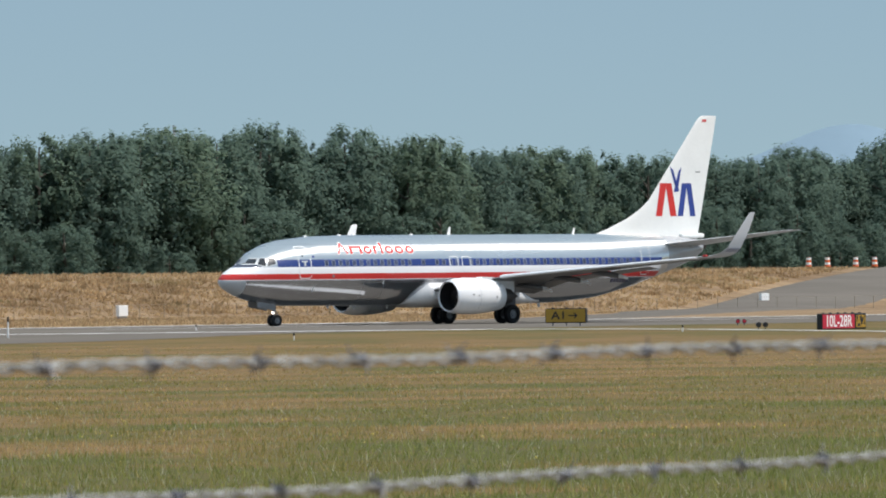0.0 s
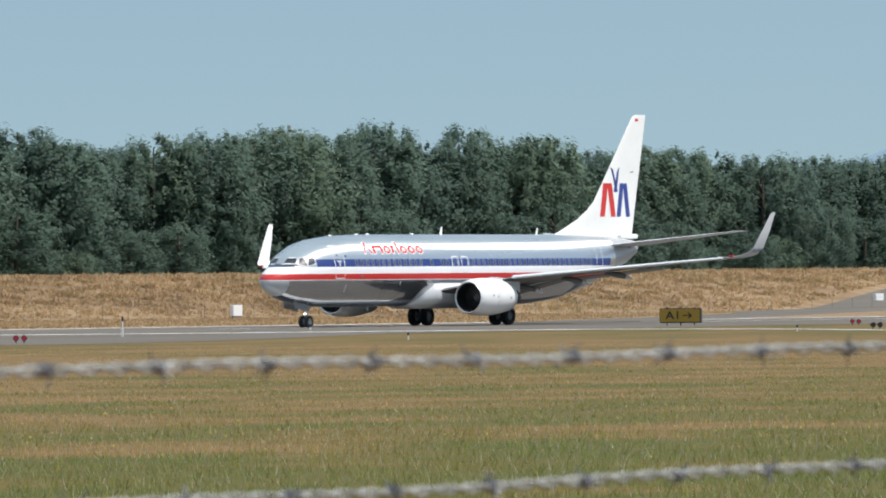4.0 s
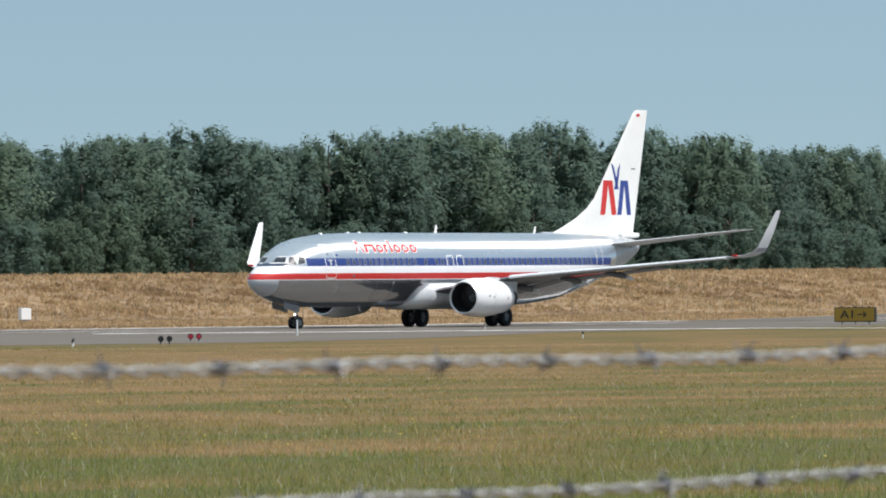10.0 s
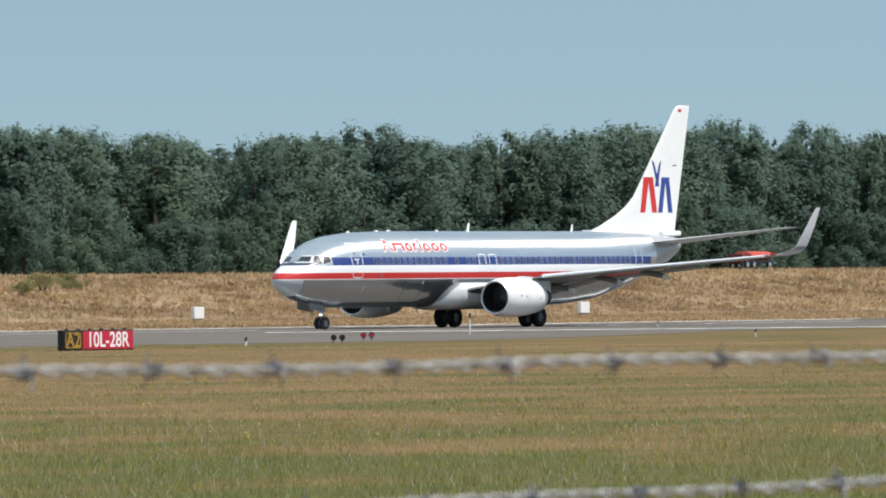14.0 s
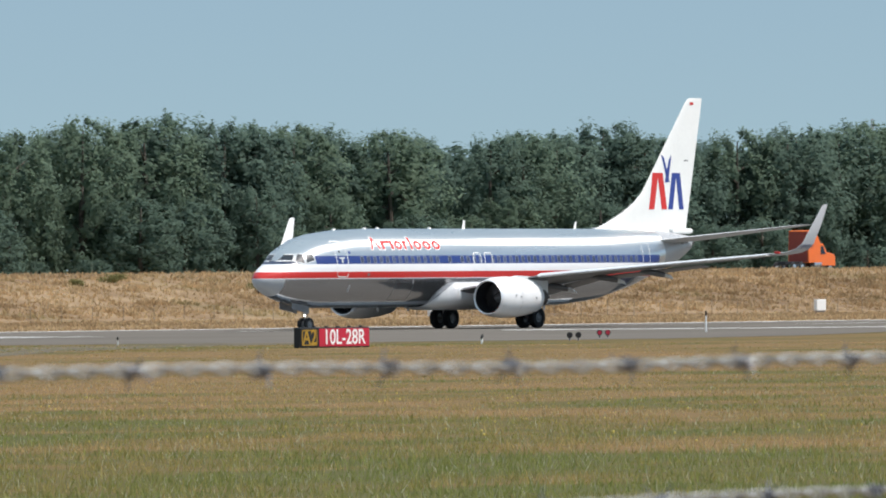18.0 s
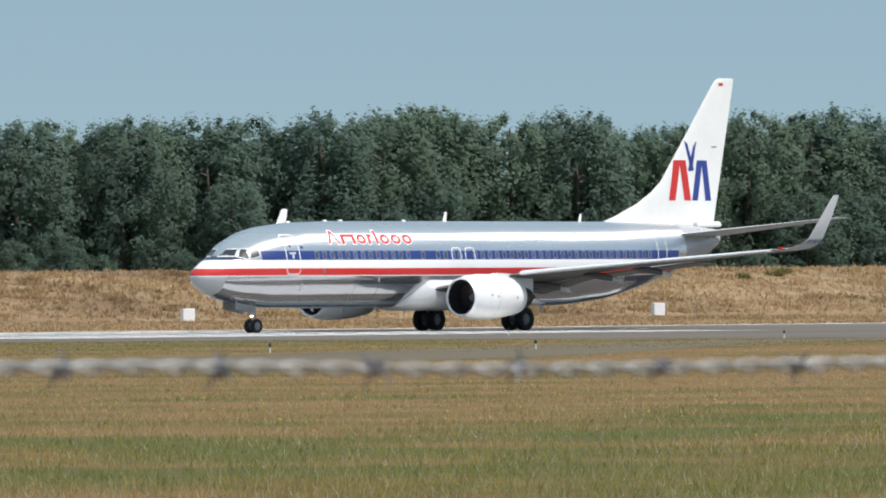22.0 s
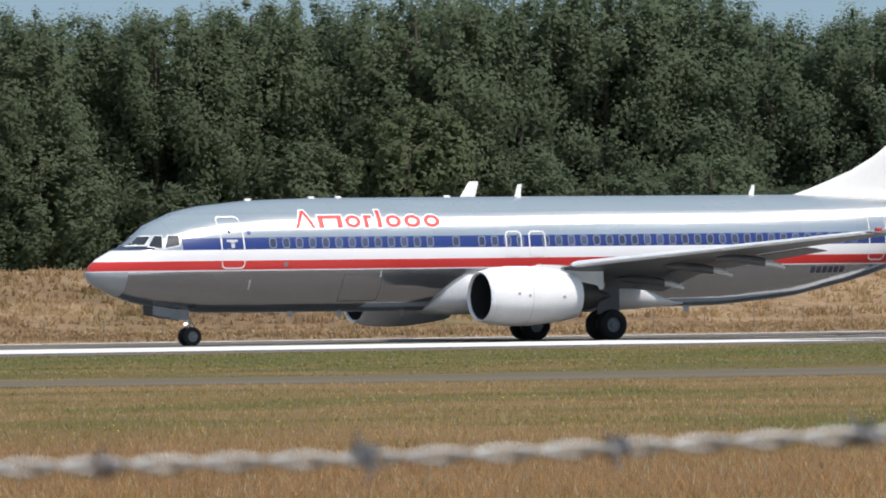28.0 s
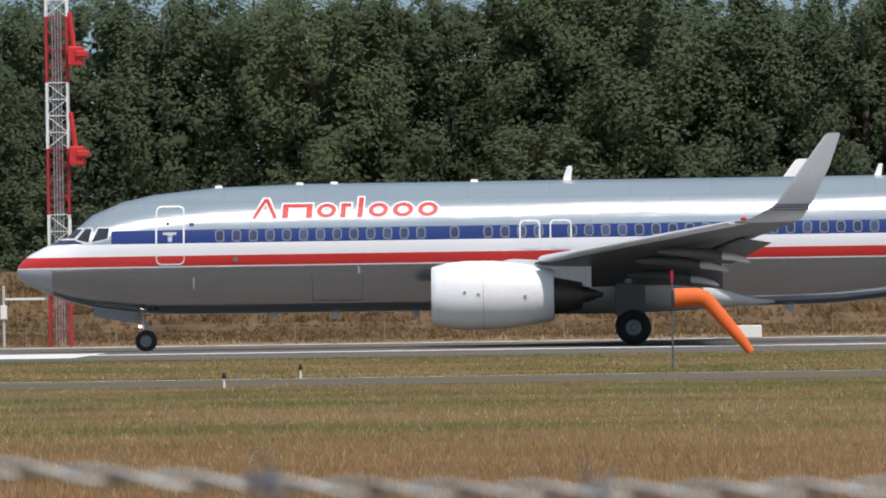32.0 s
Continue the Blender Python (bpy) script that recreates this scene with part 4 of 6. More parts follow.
        for w, hgt in ((0.82, 0.62), (0.95, 0.44), (0.62, 0.44), (0.40, 0.44), (0.20, 0.62), (0.62, 0.44), (0.66, 0.44), (0.64, 0.44)):
            z0, z1, tilt = 4.20, 4.20 + hgt, 0.10 * hgt
            if w > 0.8 and hgt > 0.5:
                bars = [((0.0, 0.15), (0.42, 0.57)), ((0.85, 1.0), (0.43, 0.58))]
            elif w > 0.5:
                bars = [((0.0, 0.2), (0.0, 0.2)), ((0.8, 1.0), (0.8, 1.0))]
            else:
                bars = [((0.0, 0.16 / w), (0.0, 0.16 / w))]
            quads = [((u + w * lo[0], z0), (u + w * lo[1], z0), (u + w * hi[1] + tilt, z1), (u + w * hi[0] + tilt, z1)) for lo, hi in bars]
            oval = w in (0.62, 0.64, 0.66) and hgt < 0.5
            if oval:
                quads = []
            elif w > 0.3 and hgt < 0.5:
                quads.append(((u + w * 0.2 + tilt * 0.8, z1 - 0.11), (u + w * 0.8 + tilt * 0.8, z1 - 0.11), (u + w * 0.8 + tilt, z1), (u + w * 0.2 + tilt, z1)))
            edge, fill = bmesh.new(), bmesh.new()
            for a, b, c, d in quads:
                add_quad_patch(edge, ((a[0] - hem, a[1] - hem), (b[0] + hem, b[1] - hem), (c[0] + hem, c[1] + hem), (d[0] - hem, d[1] + hem)), 0.006, side, 1, 4)
                add_quad_patch(fill, (a, b, c, d), 0.012, side, 1, 4)
            if oval:
                for bm, grow, off in ((edge, hem, 0.006), (fill, 0.0, 0.012)):
                    bands = []
                    for k, g in ((1.0, grow), (0.54, -grow)):
                        ring = []
                        for q in range(20):
                            cx, cz = math.cos(math.tau * q / 20), math.sin(math.tau * q / 20)
                            ring.append(skin_point(u + w / 2 + (k * w / 2 + g) * cx + tilt * (0.5 + 0.5 * k * cz), (z0 + z1) / 2 + (k * hgt / 2 + g) * cz, side, off))
                        bands.append(ring)
                    add_rings(bm, bands, cap=False)
            block = part("name_block", edge, WHITE, plane, "white edge of a painted name block")
            part("name_fill", fill, RED, block, "red painted name block")
            u += w + 0.145
        # registration as a plain bar
        bm = bmesh.new()
        for k in range(6):
            add_quad_patch(bm, ((25.2 + 0.28 * k, 2.38), (25.40 + 0.28 * k, 2.38), (25.40 + 0.28 * k, 2.61), (25.2 + 0.28 * k, 2.61)), 0.010, side, 1, 2)
        part("registration_bars", bm, TRIM, plane, "small dark bars low on the rear fuselage")

        # cockpit side windows and windscreen
        for quad in (((-2.12, 3.60), (-1.74, 3.51), (-1.64, 3.95), (-1.84, 3.95)), ((-1.63, 3.52), (-1.12, 3.63), (-1.08, 3.95), (-1.42, 3.96))):
            grow = sum((Vector(q) for q in quad), Vector((0, 0))) / 4
            bm = bmesh.new()
            add_quad_patch(bm, [grow + (Vector(q) - grow) * 1.2 for q in quad], 0.010, side)
            frame_ob = part("cockpit_window_frame", bm, WHITE, plane, "pale cockpit window frame")
            bm = bmesh.new()
            add_quad_patch(bm, quad, 0.020, side)
            part("pane", bm, COCKPIT_GLASS, frame_ob, "dark cockpit glass")
        for name, mat_used, lo, hi, gap, out in (("windscreen_frame", WHITE, 3.60, 3.99, 0.0, 0.008), ("windscreen", COCKPIT_GLASS, 3.65, 3.94, 0.05, 0.016)):
            bm = bmesh.new()

            def pane_at(s, q):
                z = lo + (hi - lo) * q
                u0 = float(np.interp(z, ST_TOP[:7], ST_U[:7])) + 0.03
                u1 = -2.16 + 0.27 * q - gap
                p = skin_point(u0 + (u1 - u0) * (gap + (1 - gap) * s) ** 2, z, side)
                return p + Vector((-0.6, side * 0.5, 0.6)) * out
            add_grid(bm, pane_at, 6, 4)
            part(name, bm, mat_used, plane, "dark cockpit windscreen" if gap else "pale windscreen frame")

    # fin with its dorsal fillet
    bm = bmesh.new()
    secs = []
    for z, le, te, th in ((4.9, 24.6, 33.7, 0.30), (5.25, 25.2, 33.78, 0.34), (5.6, 26.3, 33.86, 0.42), (6.2, 27.9, 34.0, 0.50), (6.75, 28.95, 34.12, 0.52), (7.3, 29.7, 34.25, 0.52),
                          (9.0, 31.12, 34.63, 0.42), (11.0, 32.78, 35.08, 0.30), (12.25, 33.82, 35.36, 0.22), (12.42, 34.05, 35.38, 0.16), (12.48, 34.3, 35.36, 0.06)):
        secs.append(((le, 0, z), (te, 0, z), th * 0.5, (0, 1, 0)))
    rings = []
    for le, te, th, up in secs:
        le, te, up = Vector(le), Vector(te), Vector(up)
        rings.append([le.lerp(te, x) + up * math.copysign(abs(t), t) * th * (1.0 if t > 0 else 1.25) for x, t in FOIL])
    add_rings(bm, rings)
    fin = part("fin", bm, FIN_WHITE, plane, "tall off-white fin with a long dorsal fillet", True)
    bm = bmesh.new()
    add_box(bm, (32.2, -0.30, 5.02), (34.1, 0.30, 5.32), 0.12)
    part("fin_fairing", bm, FIN_WHITE, plane, "white fairing under the fin", True)

    def fin_half(u, z):
        le = np.interp(z, [s[0][2] for s in secs], [s[0][0] for s in secs])
        te = np.interp(z, [s[0][2] for s in secs], [s[1][0] for s in secs])
        th = np.interp(z, [s[0][2] for s in secs], [s[2] for s in secs])
        x = min(1.0, max(0.0, (u - le) / (te - le)))
        return th * float(np.interp(x, [f[0] for f in FOIL[:10]], [f[1] for f in FOIL[:10]]))

    def fin_plate(name, quads, material, label, side, off):
        bm = bmesh.new()
        for q in quads:
            a, b, c, d = [Vector(p) for p in q]

            def at(s, t):
                p = a.lerp(b, s).lerp(d.lerp(c, s), t)
                return (p.x, side * (fin_half(p.x, p.y) + off), p.y)
            add_grid(bm, at, 2, 4)
        part(name, bm, material, fin, label)

    for side in (-1, 1):
        for u0, u1, material, label in ((30.25, 31.98, RED, "red tapered emblem shape"), (32.08, 33.58, BLUE, "blue tapered emblem shape")):
            c, w = (u0 + u1) / 2, u1 - u0
            z0, z1 = 6.36, 8.36
            for grow, mat_used, off, lab in ((0.06, WHITE, 0.006, "white edge of the emblem"), (0.0, material, 0.012, label)):
                fin_plate("emblem", (((u0 - grow, z0 - grow), (u0 + 0.30 * w + grow, z0 - grow), (c + 0.03 * w, z1 + grow), (c - 0.26 * w - grow, z1 + grow)),
                                     ((u1 - 0.30 * w - grow, z0 - grow), (u1 + grow, z0 - grow), (c + 0.26 * w + grow, z1 + grow), (c - 0.03 * w, z1 + grow))), mat_used, lab, side, off)
        fin_plate("emblem", (((31.98, 7.86), (32.22, 7.86), (31.72, 9.2), (31.48, 9.36)), ((31.75, 7.84), (32.08, 7.84), (32.42, 9.36), (32.16, 9.06))), BLUE, "blue forked emblem shape", side, 0.012)
        fin_plate("marking", (((34.2, 12.1), (34.55, 12.1), (34.55, 12.25), (34.2, 12.25)),), RED, "tiny red marking near the fin tip", side, 0.01)
        fin_plate("marking", (((33.6, 9.02), (34.0, 9.02), (34.0, 9.07), (33.6, 9.07)),), BLACK, "thin dark slot", side, 0.01)

    # aerials and lamps on the crown and belly
    for u, h, c in ((13.42, 0.46, 0.28), (23.4, 0.38, 0.24)):
        bm = bmesh.new()
        add_wing(bm, [((u, 0, 5.25), (u + c, 0, 5.25), 0.07, (0, 1, 0)), ((u + 0.16, 0, 5.29 + h), (u + 0.12 + c * 0.75, 0, 5.30 + h), 0.04, (0, 1, 0))])
        part("antenna", bm, WHITE, plane, "white blade antenna on the crown", True)
    for u, z in ((2.4, 5.22), (6.1, 5.29), (5.0, 5.28), (10.6, 5.29)):
        bm = bmesh.new()
        add_box(bm, (u - 0.12, -0.06, z - 0.03), (u + 0.12, 0.06, z + 0.07), 0.025)
        part("antenna", bm, WHITE, plane, "low white antenna on the crown")
    for u, h in ((3.9, 0.16), (5.9, 0.22), (8.5, 0.2), (20.5, 0.25)):
        bm = bmesh.new()
        z = at_station(u)[1]
        add_wing(bm, [((u, 0, z + 0.03), (u + 0.28, 0, z + 0.03), 0.05, (0, 1, 0)), ((u + 0.14, 0, z - h), (u + 0.3, 0, z - h), 0.03, (0, 1, 0))])
        part("antenna", bm, STEEL, plane, "small belly antenna")

    # nose gear
    bm = bmesh.new()
    add_rod(bm, (0, 0, 0.36), (-0.06, 0, 0.85), 0.055)
    add_rod(bm, (-0.06, 0, 0.8), (-0.16, 0, 1.5), 0.08)
    add_rod(bm, (-0.12, 0, 1.0), (-0.9, 0, 1.45), 0.045)
    add_rod(bm, (0.10, 0, 0.5), (0.22, 0, 0.72), 0.025)
    add_rod(bm, (0.22, 0, 0.72), (0.0, 0, 0.95), 0.025)
    gear = part("nose_gear_leg", bm, STEEL, plane, "grey nose landing gear leg", True)
    bm = bmesh.new()
    add_rod(bm, (-0.15, -0.08, 0.80), (-0.24, -0.08, 0.80), 0.042, seg=14)
    part("taxi_lamp", bm, LAMP_ON, gear, "round white taxi lamp, lit", True)
    for side in (-1, 1):
        bm = bmesh.new()
        y0, y1 = side * 0.40 - 0.02, side * 0.40 + 0.02
        add_rings(bm, [[(-1.66, y, 1.14), (-0.24, y, 0.90), (-0.24, y, 1.26), (-1.66, y, 1.48)] for y in (y0, y1)])
        door = part("nose_gear_door", bm, HUB, plane, "grey nose gear door standing open")
        bm = bmesh.new()
        for k in range(3):
            add_box(bm, (-0.95 + 0.17 * k, side * 0.43 - 0.005, 1.08), (-0.83 + 0.17 * k, side * 0.43 + 0.005, 1.24))
        part("fleet_bars", bm, HUB, door, "small dark bars on the gear door")
    axles = [wheel_pair("nose_wheels", plane, (0, 0, 0.345), (-0.21, 0.21), 0.345, 0.20, 0.19)]
    for side in (-1, 1):
        axles.append(wheel_pair("main_wheels", plane, (15.62, side * 2.86, 0.56), (-0.43, 0.43), 0.56, 0.40, 0.27))
    return plane, axles


airliner, axles = build_airliner()

# ---------------------------------------------------------------- barbed wire fence in front of the camera
FENCE_Y = 3.5


def wire_height(x):
    """The slack top strand: a kink near x = 0.1, a long sag up to the post, a flat span past it."""
    if x < 0.1:
        return min(1.955, 1.907 + 0.14 * (x - 0.1) ** 2)
    if x < 3.37:
        return 1.907 + 0.00345 * (max(0.0, x - 0.40)) ** 2.4
    f = (x - 3.37) / 3.08
    return 1.954 - 0.036 * f * (1 - f) - 0.004 * smooth_step(0.0, 0.06, f)


def low_height(x):
    return wire_height(x) - 0.098 + (0.0015 * (x - 5.0) if x > 3.4 else 0)


def build_wire(height, y, phase, label):
    xs = np.arange(-2.8, 6.46, 0.006)
    bm = bmesh.new()
    for k in (0, 1):
        rings = []
        for x in xs:
            a = math.tau * x / 0.070 + math.pi * k
            cy, cz = y + 0.0026 * math.cos(a), height(x) + 0.0026 * math.sin(a) + 0.0012 * math.sin(x * 9.0)
            rings.append([(x, cy + 0.0018 * math.cos(math.tau * j / 6), cz + 0.0018 * math.sin(math.tau * j / 6)) for j in range(6)])
        add_rings(bm, rings)
    wire = part("barbed_wire", bm, GALV, None, smooth=True)
    tagged(wire, label, "wire", "strands of the fence")
    rng = random.Random(phase)
    kinds = []
    for v in range(4):
        bm = bmesh.new()
        pts = [Vector((-0.006 + 0.012 * i / 20, 0.0042 * math.cos(math.tau * 2.5 * i / 20), 0.0042 * math.sin(math.tau * 2.5 * i / 20))) for i in range(21)]
        for a, b in zip(pts, pts[1:]):
            add_rod(bm, a, b, 0.0011, seg=5)
        for i in range(4):
            a = math.tau * i / 4 + rng.uniform(0, 1.5)
            s = Vector((rng.choice((-0.004, 0.004)), 0.004 * math.cos(a), 0.004 * math.sin(a)))
            add_rod(bm, s, s + Vector((rng.uniform(-0.006, 0.006), 0.010 * math.cos(a + 0.5), 0.010 * math.sin(a + 0.5))), 0.0011, 0.0004, 5)
        me = bpy.data.meshes.new("barb")
        bm.to_mesh(me)
        bm.free()
        me.materials.append(GALV_DARK)
        kinds.append(me)
    x = 2.268 + phase * 0.04 - 0.133 * 38
    while x < 6.4:
        ob = new("barb", kinds[rng.randrange(4)])
        ob.parent = wire
        ob.matrix_basis = pose(x, y, height(x), rng.uniform(0, 360), 0, rng.uniform(-8, 8))
        x += 0.133
    return wire


build_wire(wire_height, FENCE_Y, 0, "twisted galvanised barbed wire, the top strand of the fence")
build_wire(low_height, FENCE_Y + 0.10, 1, "twisted galvanised barbed wire, the lower strand of the fence")


def build_post(x):
    post = empty("fence_post", pose(x, FENCE_Y, 0), "dark weathered steel fence post with a slanted arm", "fence post", "posts of the near fence")
    bm = bmesh.new()
    add_rod(bm, (0, 0.34, 0), (0, 0.34, 1.62), 0.03, seg=16)
    part("upright", bm, GALV_DARK, post, smooth=True)
    bm = bmesh.new()
    # pressed channel: a web and two flanges, slanting up towards the camera
    m = Matrix.Translation((0, 0, 1.964)) @ Matrix.Rotation(radians(-45), 4, "X")
    profile = ((-0.0105, -0.018), (-0.0105, 0.0), (0.0105, 0.0), (0.0105, -0.018), (0.0075, -0.018), (0.0075, -0.003), (-0.0075, -0.003), (-0.0075, -0.018))
    add_rings(bm, [[m @ Vector((px, along, pz)) for px, pz in profile] for along in (0.0, 0.5)])
    part("arm", bm, GALV_DARK, post, "dark pressed-steel arm slanting outwards")
    bm = bmesh.new()
    add_box(bm, (-0.0115, -0.001, -0.020), (0.0115, 0.012, 0.002), 0.002, m=m)
    part("wire_clip", bm, GALV_DARK, post, "worn end of the arm holding the wire")


for px in (-2.8, 3.37, 6.45):
    build_post(px)


# ---------------------------------------------------------------- lettering
def text_part(body, size, material, parent, m, squeeze=1.0):
    cu = bpy.data.curves.new("lettering", "FONT")
    cu.body, cu.size, cu.extrude, cu.align_x, cu.align_y = body, size, 0.004, "CENTER", "CENTER"
    cu.offset = 0.012 * size
    tmp = bpy.data.objects.new("lettering", cu)
    scene.collection.objects.link(tmp)
    bpy.context.view_layer.update()
    me = bpy.data.meshes.new_from_object(tmp.evaluated_get(bpy.context.evaluated_depsgraph_get()))
    bpy.data.objects.remove(tmp)
    me.name = "lettering"
    me.materials.clear()
    me.materials.append(material)
    ob = new("lettering", me)
    ob.parent = parent
    ob.matrix_basis = m @ Matrix.Diagonal((squeeze, 1, 1, 1))
    return ob


# ---------------------------------------------------------------- airfield signs
def build_sign(x, y, turn, panels, height, base, label, depth=0.30):
    """panels: (width, board, ink, words, outline). The face looks along the local -y."""
    width = sum(p[0] for p in panels)
    sign = empty("airfield_sign", pose(x, y, 0, 0, 0, turn), label, "sign", "airfield signs")
    bm = bmesh.new()
    add_box(bm, (-width / 2, -depth / 2, base), (width / 2, depth / 2, base + height), 0.03)
    part("housing", bm, SIGN_BLACK, sign, "black sign housing")
    n = max(3, int(width / 0.6))
    for i in range(n):
        lx = -width / 2 + width * (i + 0.5) / n
        bm = bmesh.new()
        add_rod(bm, (lx, 0, 0), (lx, 0, base + 0.03), 0.035, seg=8)
        part("leg", bm, GALV_DARK, sign)
        bm = bmesh.new()
        add_box(bm, (lx - 0.05, -0.06, base + height - 0.005), (lx + 0.05, 0.06, base + height + 0.045), 0.015)
        part("lifting_lug", bm, SIGN_BLACK, sign)
    left = -width / 2
    for w, board, ink, words, edge in panels:
        c = left + w / 2
        bm = bmesh.new()
        add_box(bm, (left + 0.04, -depth / 2 - 0.012, base + 0.05), (left + w - 0.04, -depth / 2 + 0.01, base + height - 0.05), 0.008)
        panel = part("panel", bm, board, sign, "painted sign panel")
        if edge is not None:
            bm = bmesh.new()
            x0, x1, z0, z1 = left + 0.08, left + w - 0.08, base + 0.09, base + height - 0.09
            for a, b in (((x0, z0), (x1, z0 + 0.035)), ((x0, z1 - 0.035), (x1, z1)), ((x0, z0), (x0 + 0.045, z1)), ((x1 - 0.045, z0), (x1, z1))):
                add_box(bm, (a[0], -depth / 2 - 0.018, a[1]), (b[0], -depth / 2 - 0.006, b[1]))
            part("border", bm, edge, panel, "painted border")
        size = height * 1.02
        if words:
            text_part(words, size, ink, panel, Matrix.Translation((c, -depth / 2 - 0.016, base + height * 0.49)) @ pose(0, 0, 0, 90, 0, 0),
                      min(1.3, (w - 0.3) / (0.54 * size * len(words.replace("<", "").replace(">", "")) + (0.6 * size if ("<" in words or ">" in words) else 0))))
        left += w
    return sign


def add_arrow(bm, x, z, length, d, y):
    s = -1 if d < 0 else 1
    add_box(bm, (x - length / 2, y - 0.006, z - 0.03), (x + length / 2, y + 0.006, z + 0.03))
    for k in (-1, 1):
        m = Matrix.Translation((x + s * length / 2, y, z)) @ Matrix.Rotation(-s * k * radians(40), 4, "Y")
        add_box(bm, (-0.24 if s > 0 else 0.0, -0.006, -0.03), (0.0 if s > 0 else 0.24, 0.006, 0.03), m=m)


def arrow_on(sign, x, z, length, d, depth=0.30):
    bm = bmesh.new()
    add_arrow(bm, x, z, length, d, -depth / 2 - 0.016)
    part("arrow", bm, SIGN_BLACK, sign, "black painted arrow")


s = build_sign(402.2, 250.8, -78, [(2.35, SIGN_YELLOW, SIGN_BLACK, "", None)], 0.80, 0.16, "yellow taxiway sign with black letters beside the runway")
text_part("A1", 0.60, SIGN_BLACK, s, Matrix.Translation((-0.38, -0.168, 0.55)) @ pose(0, 0, 0, 90), 1.25)
arrow_on(s, 0.42, 0.56, 0.5, 1)
build_sign(247.0, 193.4, 0, [(1.05, SIGN_BLACK, SIGN_YELLOW, "A2", SIGN_YELLOW), (3.0, SIGN_RED, WHITE, "10L-28R", None)], 0.74, 0.0, "red and black runway holding sign with white letters")
build_sign(350.6, 203.6, 0, [(3.0, SIGN_RED, WHITE, "10L-28R", None), (1.05, SIGN_BLACK, SIGN_YELLOW, "A2", SIGN_YELLOW)], 0.74, 0.0, "red and black runway holding sign with white letters")
s = build_sign(157.4, 183.2, 4, [(1.75, SIGN_YELLOW, SIGN_BLACK, "", None), (0.95, SIGN_BLACK, SIGN_YELLOW, "A", SIGN_YELLOW)], 0.52, 0.08, "yellow and black taxiway sign beside the taxiway")
text_part("A2", 0.56, SIGN_BLACK, s, Matrix.Translation((-0.10, -0.168, 0.33)) @ pose(0, 0, 0, 90), 1.2)
arrow_on(s, -0.92, 0.34, 0.4, -1)
s = build_sign(238.6, 257.0, -72, [(2.35, SIGN_YELLOW, SIGN_BLACK, "", None)], 0.86, 0.16, "yellow taxiway sign with black letters beside the runway", 0.45)
text_part("A2", 0.62, SIGN_BLACK, s, Matrix.Translation((-0.45, -0.243, 0.58)) @ pose(0, 0, 0, 90), 1.25)
arrow_on(s, 0.55, 0.59, 0.42, 1, 0.45)


# ---------------------------------------------------------------- edge lights, marker boxes, posts
def edge_light():
    ob = empty("edge_light", pose(0, 0, 0), "small white edge light post with a dark top", "edge light", "edge lights")
    bm = bmesh.new()
    add_rod(bm, (0, 0, 0), (0, 0, 0.20), 0.026, 0.022, 10)
    part("stem", bm, WHITE, ob, smooth=True)
    bm = bmesh.new()
    add_rod(bm, (0, 0, 0.19), (0, 0, 0.23), 0.040, 0.05, 10)
    add_rod(bm, (0, 0, 0.225), (0, 0, 0.31), 0.045, 0.025, 10)
    part("lamp", bm, BLACK, ob, "dark lamp head", True)
    return ob


def guard_light(colour, label):
    ob = empty("guard_light", pose(0, 0, 0), label, "light", "runway guard lights")
    for dx in (-0.17, 0.17):
        bm = bmesh.new()
        add_rod(bm, (dx, 0, 0), (dx, 0, 0.15), 0.03, seg=8)
        part("leg", bm, GALV_DARK, ob)
        bm = bmesh.new()
        add_rod(bm, (dx, 0.1, 0.22), (dx, -0.10, 0.22), 0.10, 0.12, 14)
        housing = part("hood", bm, BLACK, ob, "dark round lamp hood", True)
        bm = bmesh.new()
        add_rod(bm, (dx, -0.09, 0.22), (dx, -0.110, 0.22), 0.085, seg=14)
        part("lens", bm, colour, housing, "coloured lens", True)
    return ob


light = edge_light()
SPOTS = ((301, 201), (342, 207), (270, 204), (266, 219), (219, 191), (262, 198), (206, 191), (128, 165), (145, 183), (113.5, 170.7), (62.5, 168), (59, 190), (-7, 174), (-6, 190.6),
         (383, 262), (312, 243), (286, 251))
for i, (lx, ly) in enumerate(SPOTS):
    if i == 0:
        light.matrix_basis = pose(lx, ly, 0)
    else:
        copy_thing(light, pose(lx, ly, 0, 0, 0, 20 * i))
g = guard_light(BLACK, "pair of dark round guard lights on short legs")
g.matrix_basis = pose(276.9, 204.7, 0, 0, 0, -50)
copy_thing(g, pose(355.5, 210.8, 0, 0, 0, -40))
g = guard_light(SIGN_RED, "pair of red lamps on short legs")
g.matrix_basis = pose(292.5, 214.7, 0, 0, 0, -50)
copy_thing(g, pose(394.0, 234.9, 0, 0, 0, -50))

pole = empty("marker_pole", pose(329, 235.6, 0), "thin white marker pole with a dark top", "pole")
bm = bmesh.new()
add_rod(bm, (0, 0, 0), (0, 0, 0.75), 0.035, seg=8)
part("pole", bm, WHITE, pole)
bm = bmesh.new()
add_rod(bm, (0, 0, 0.74), (0, 0, 0.98), 0.045, seg=8)
part("top", bm, BLACK, pole)


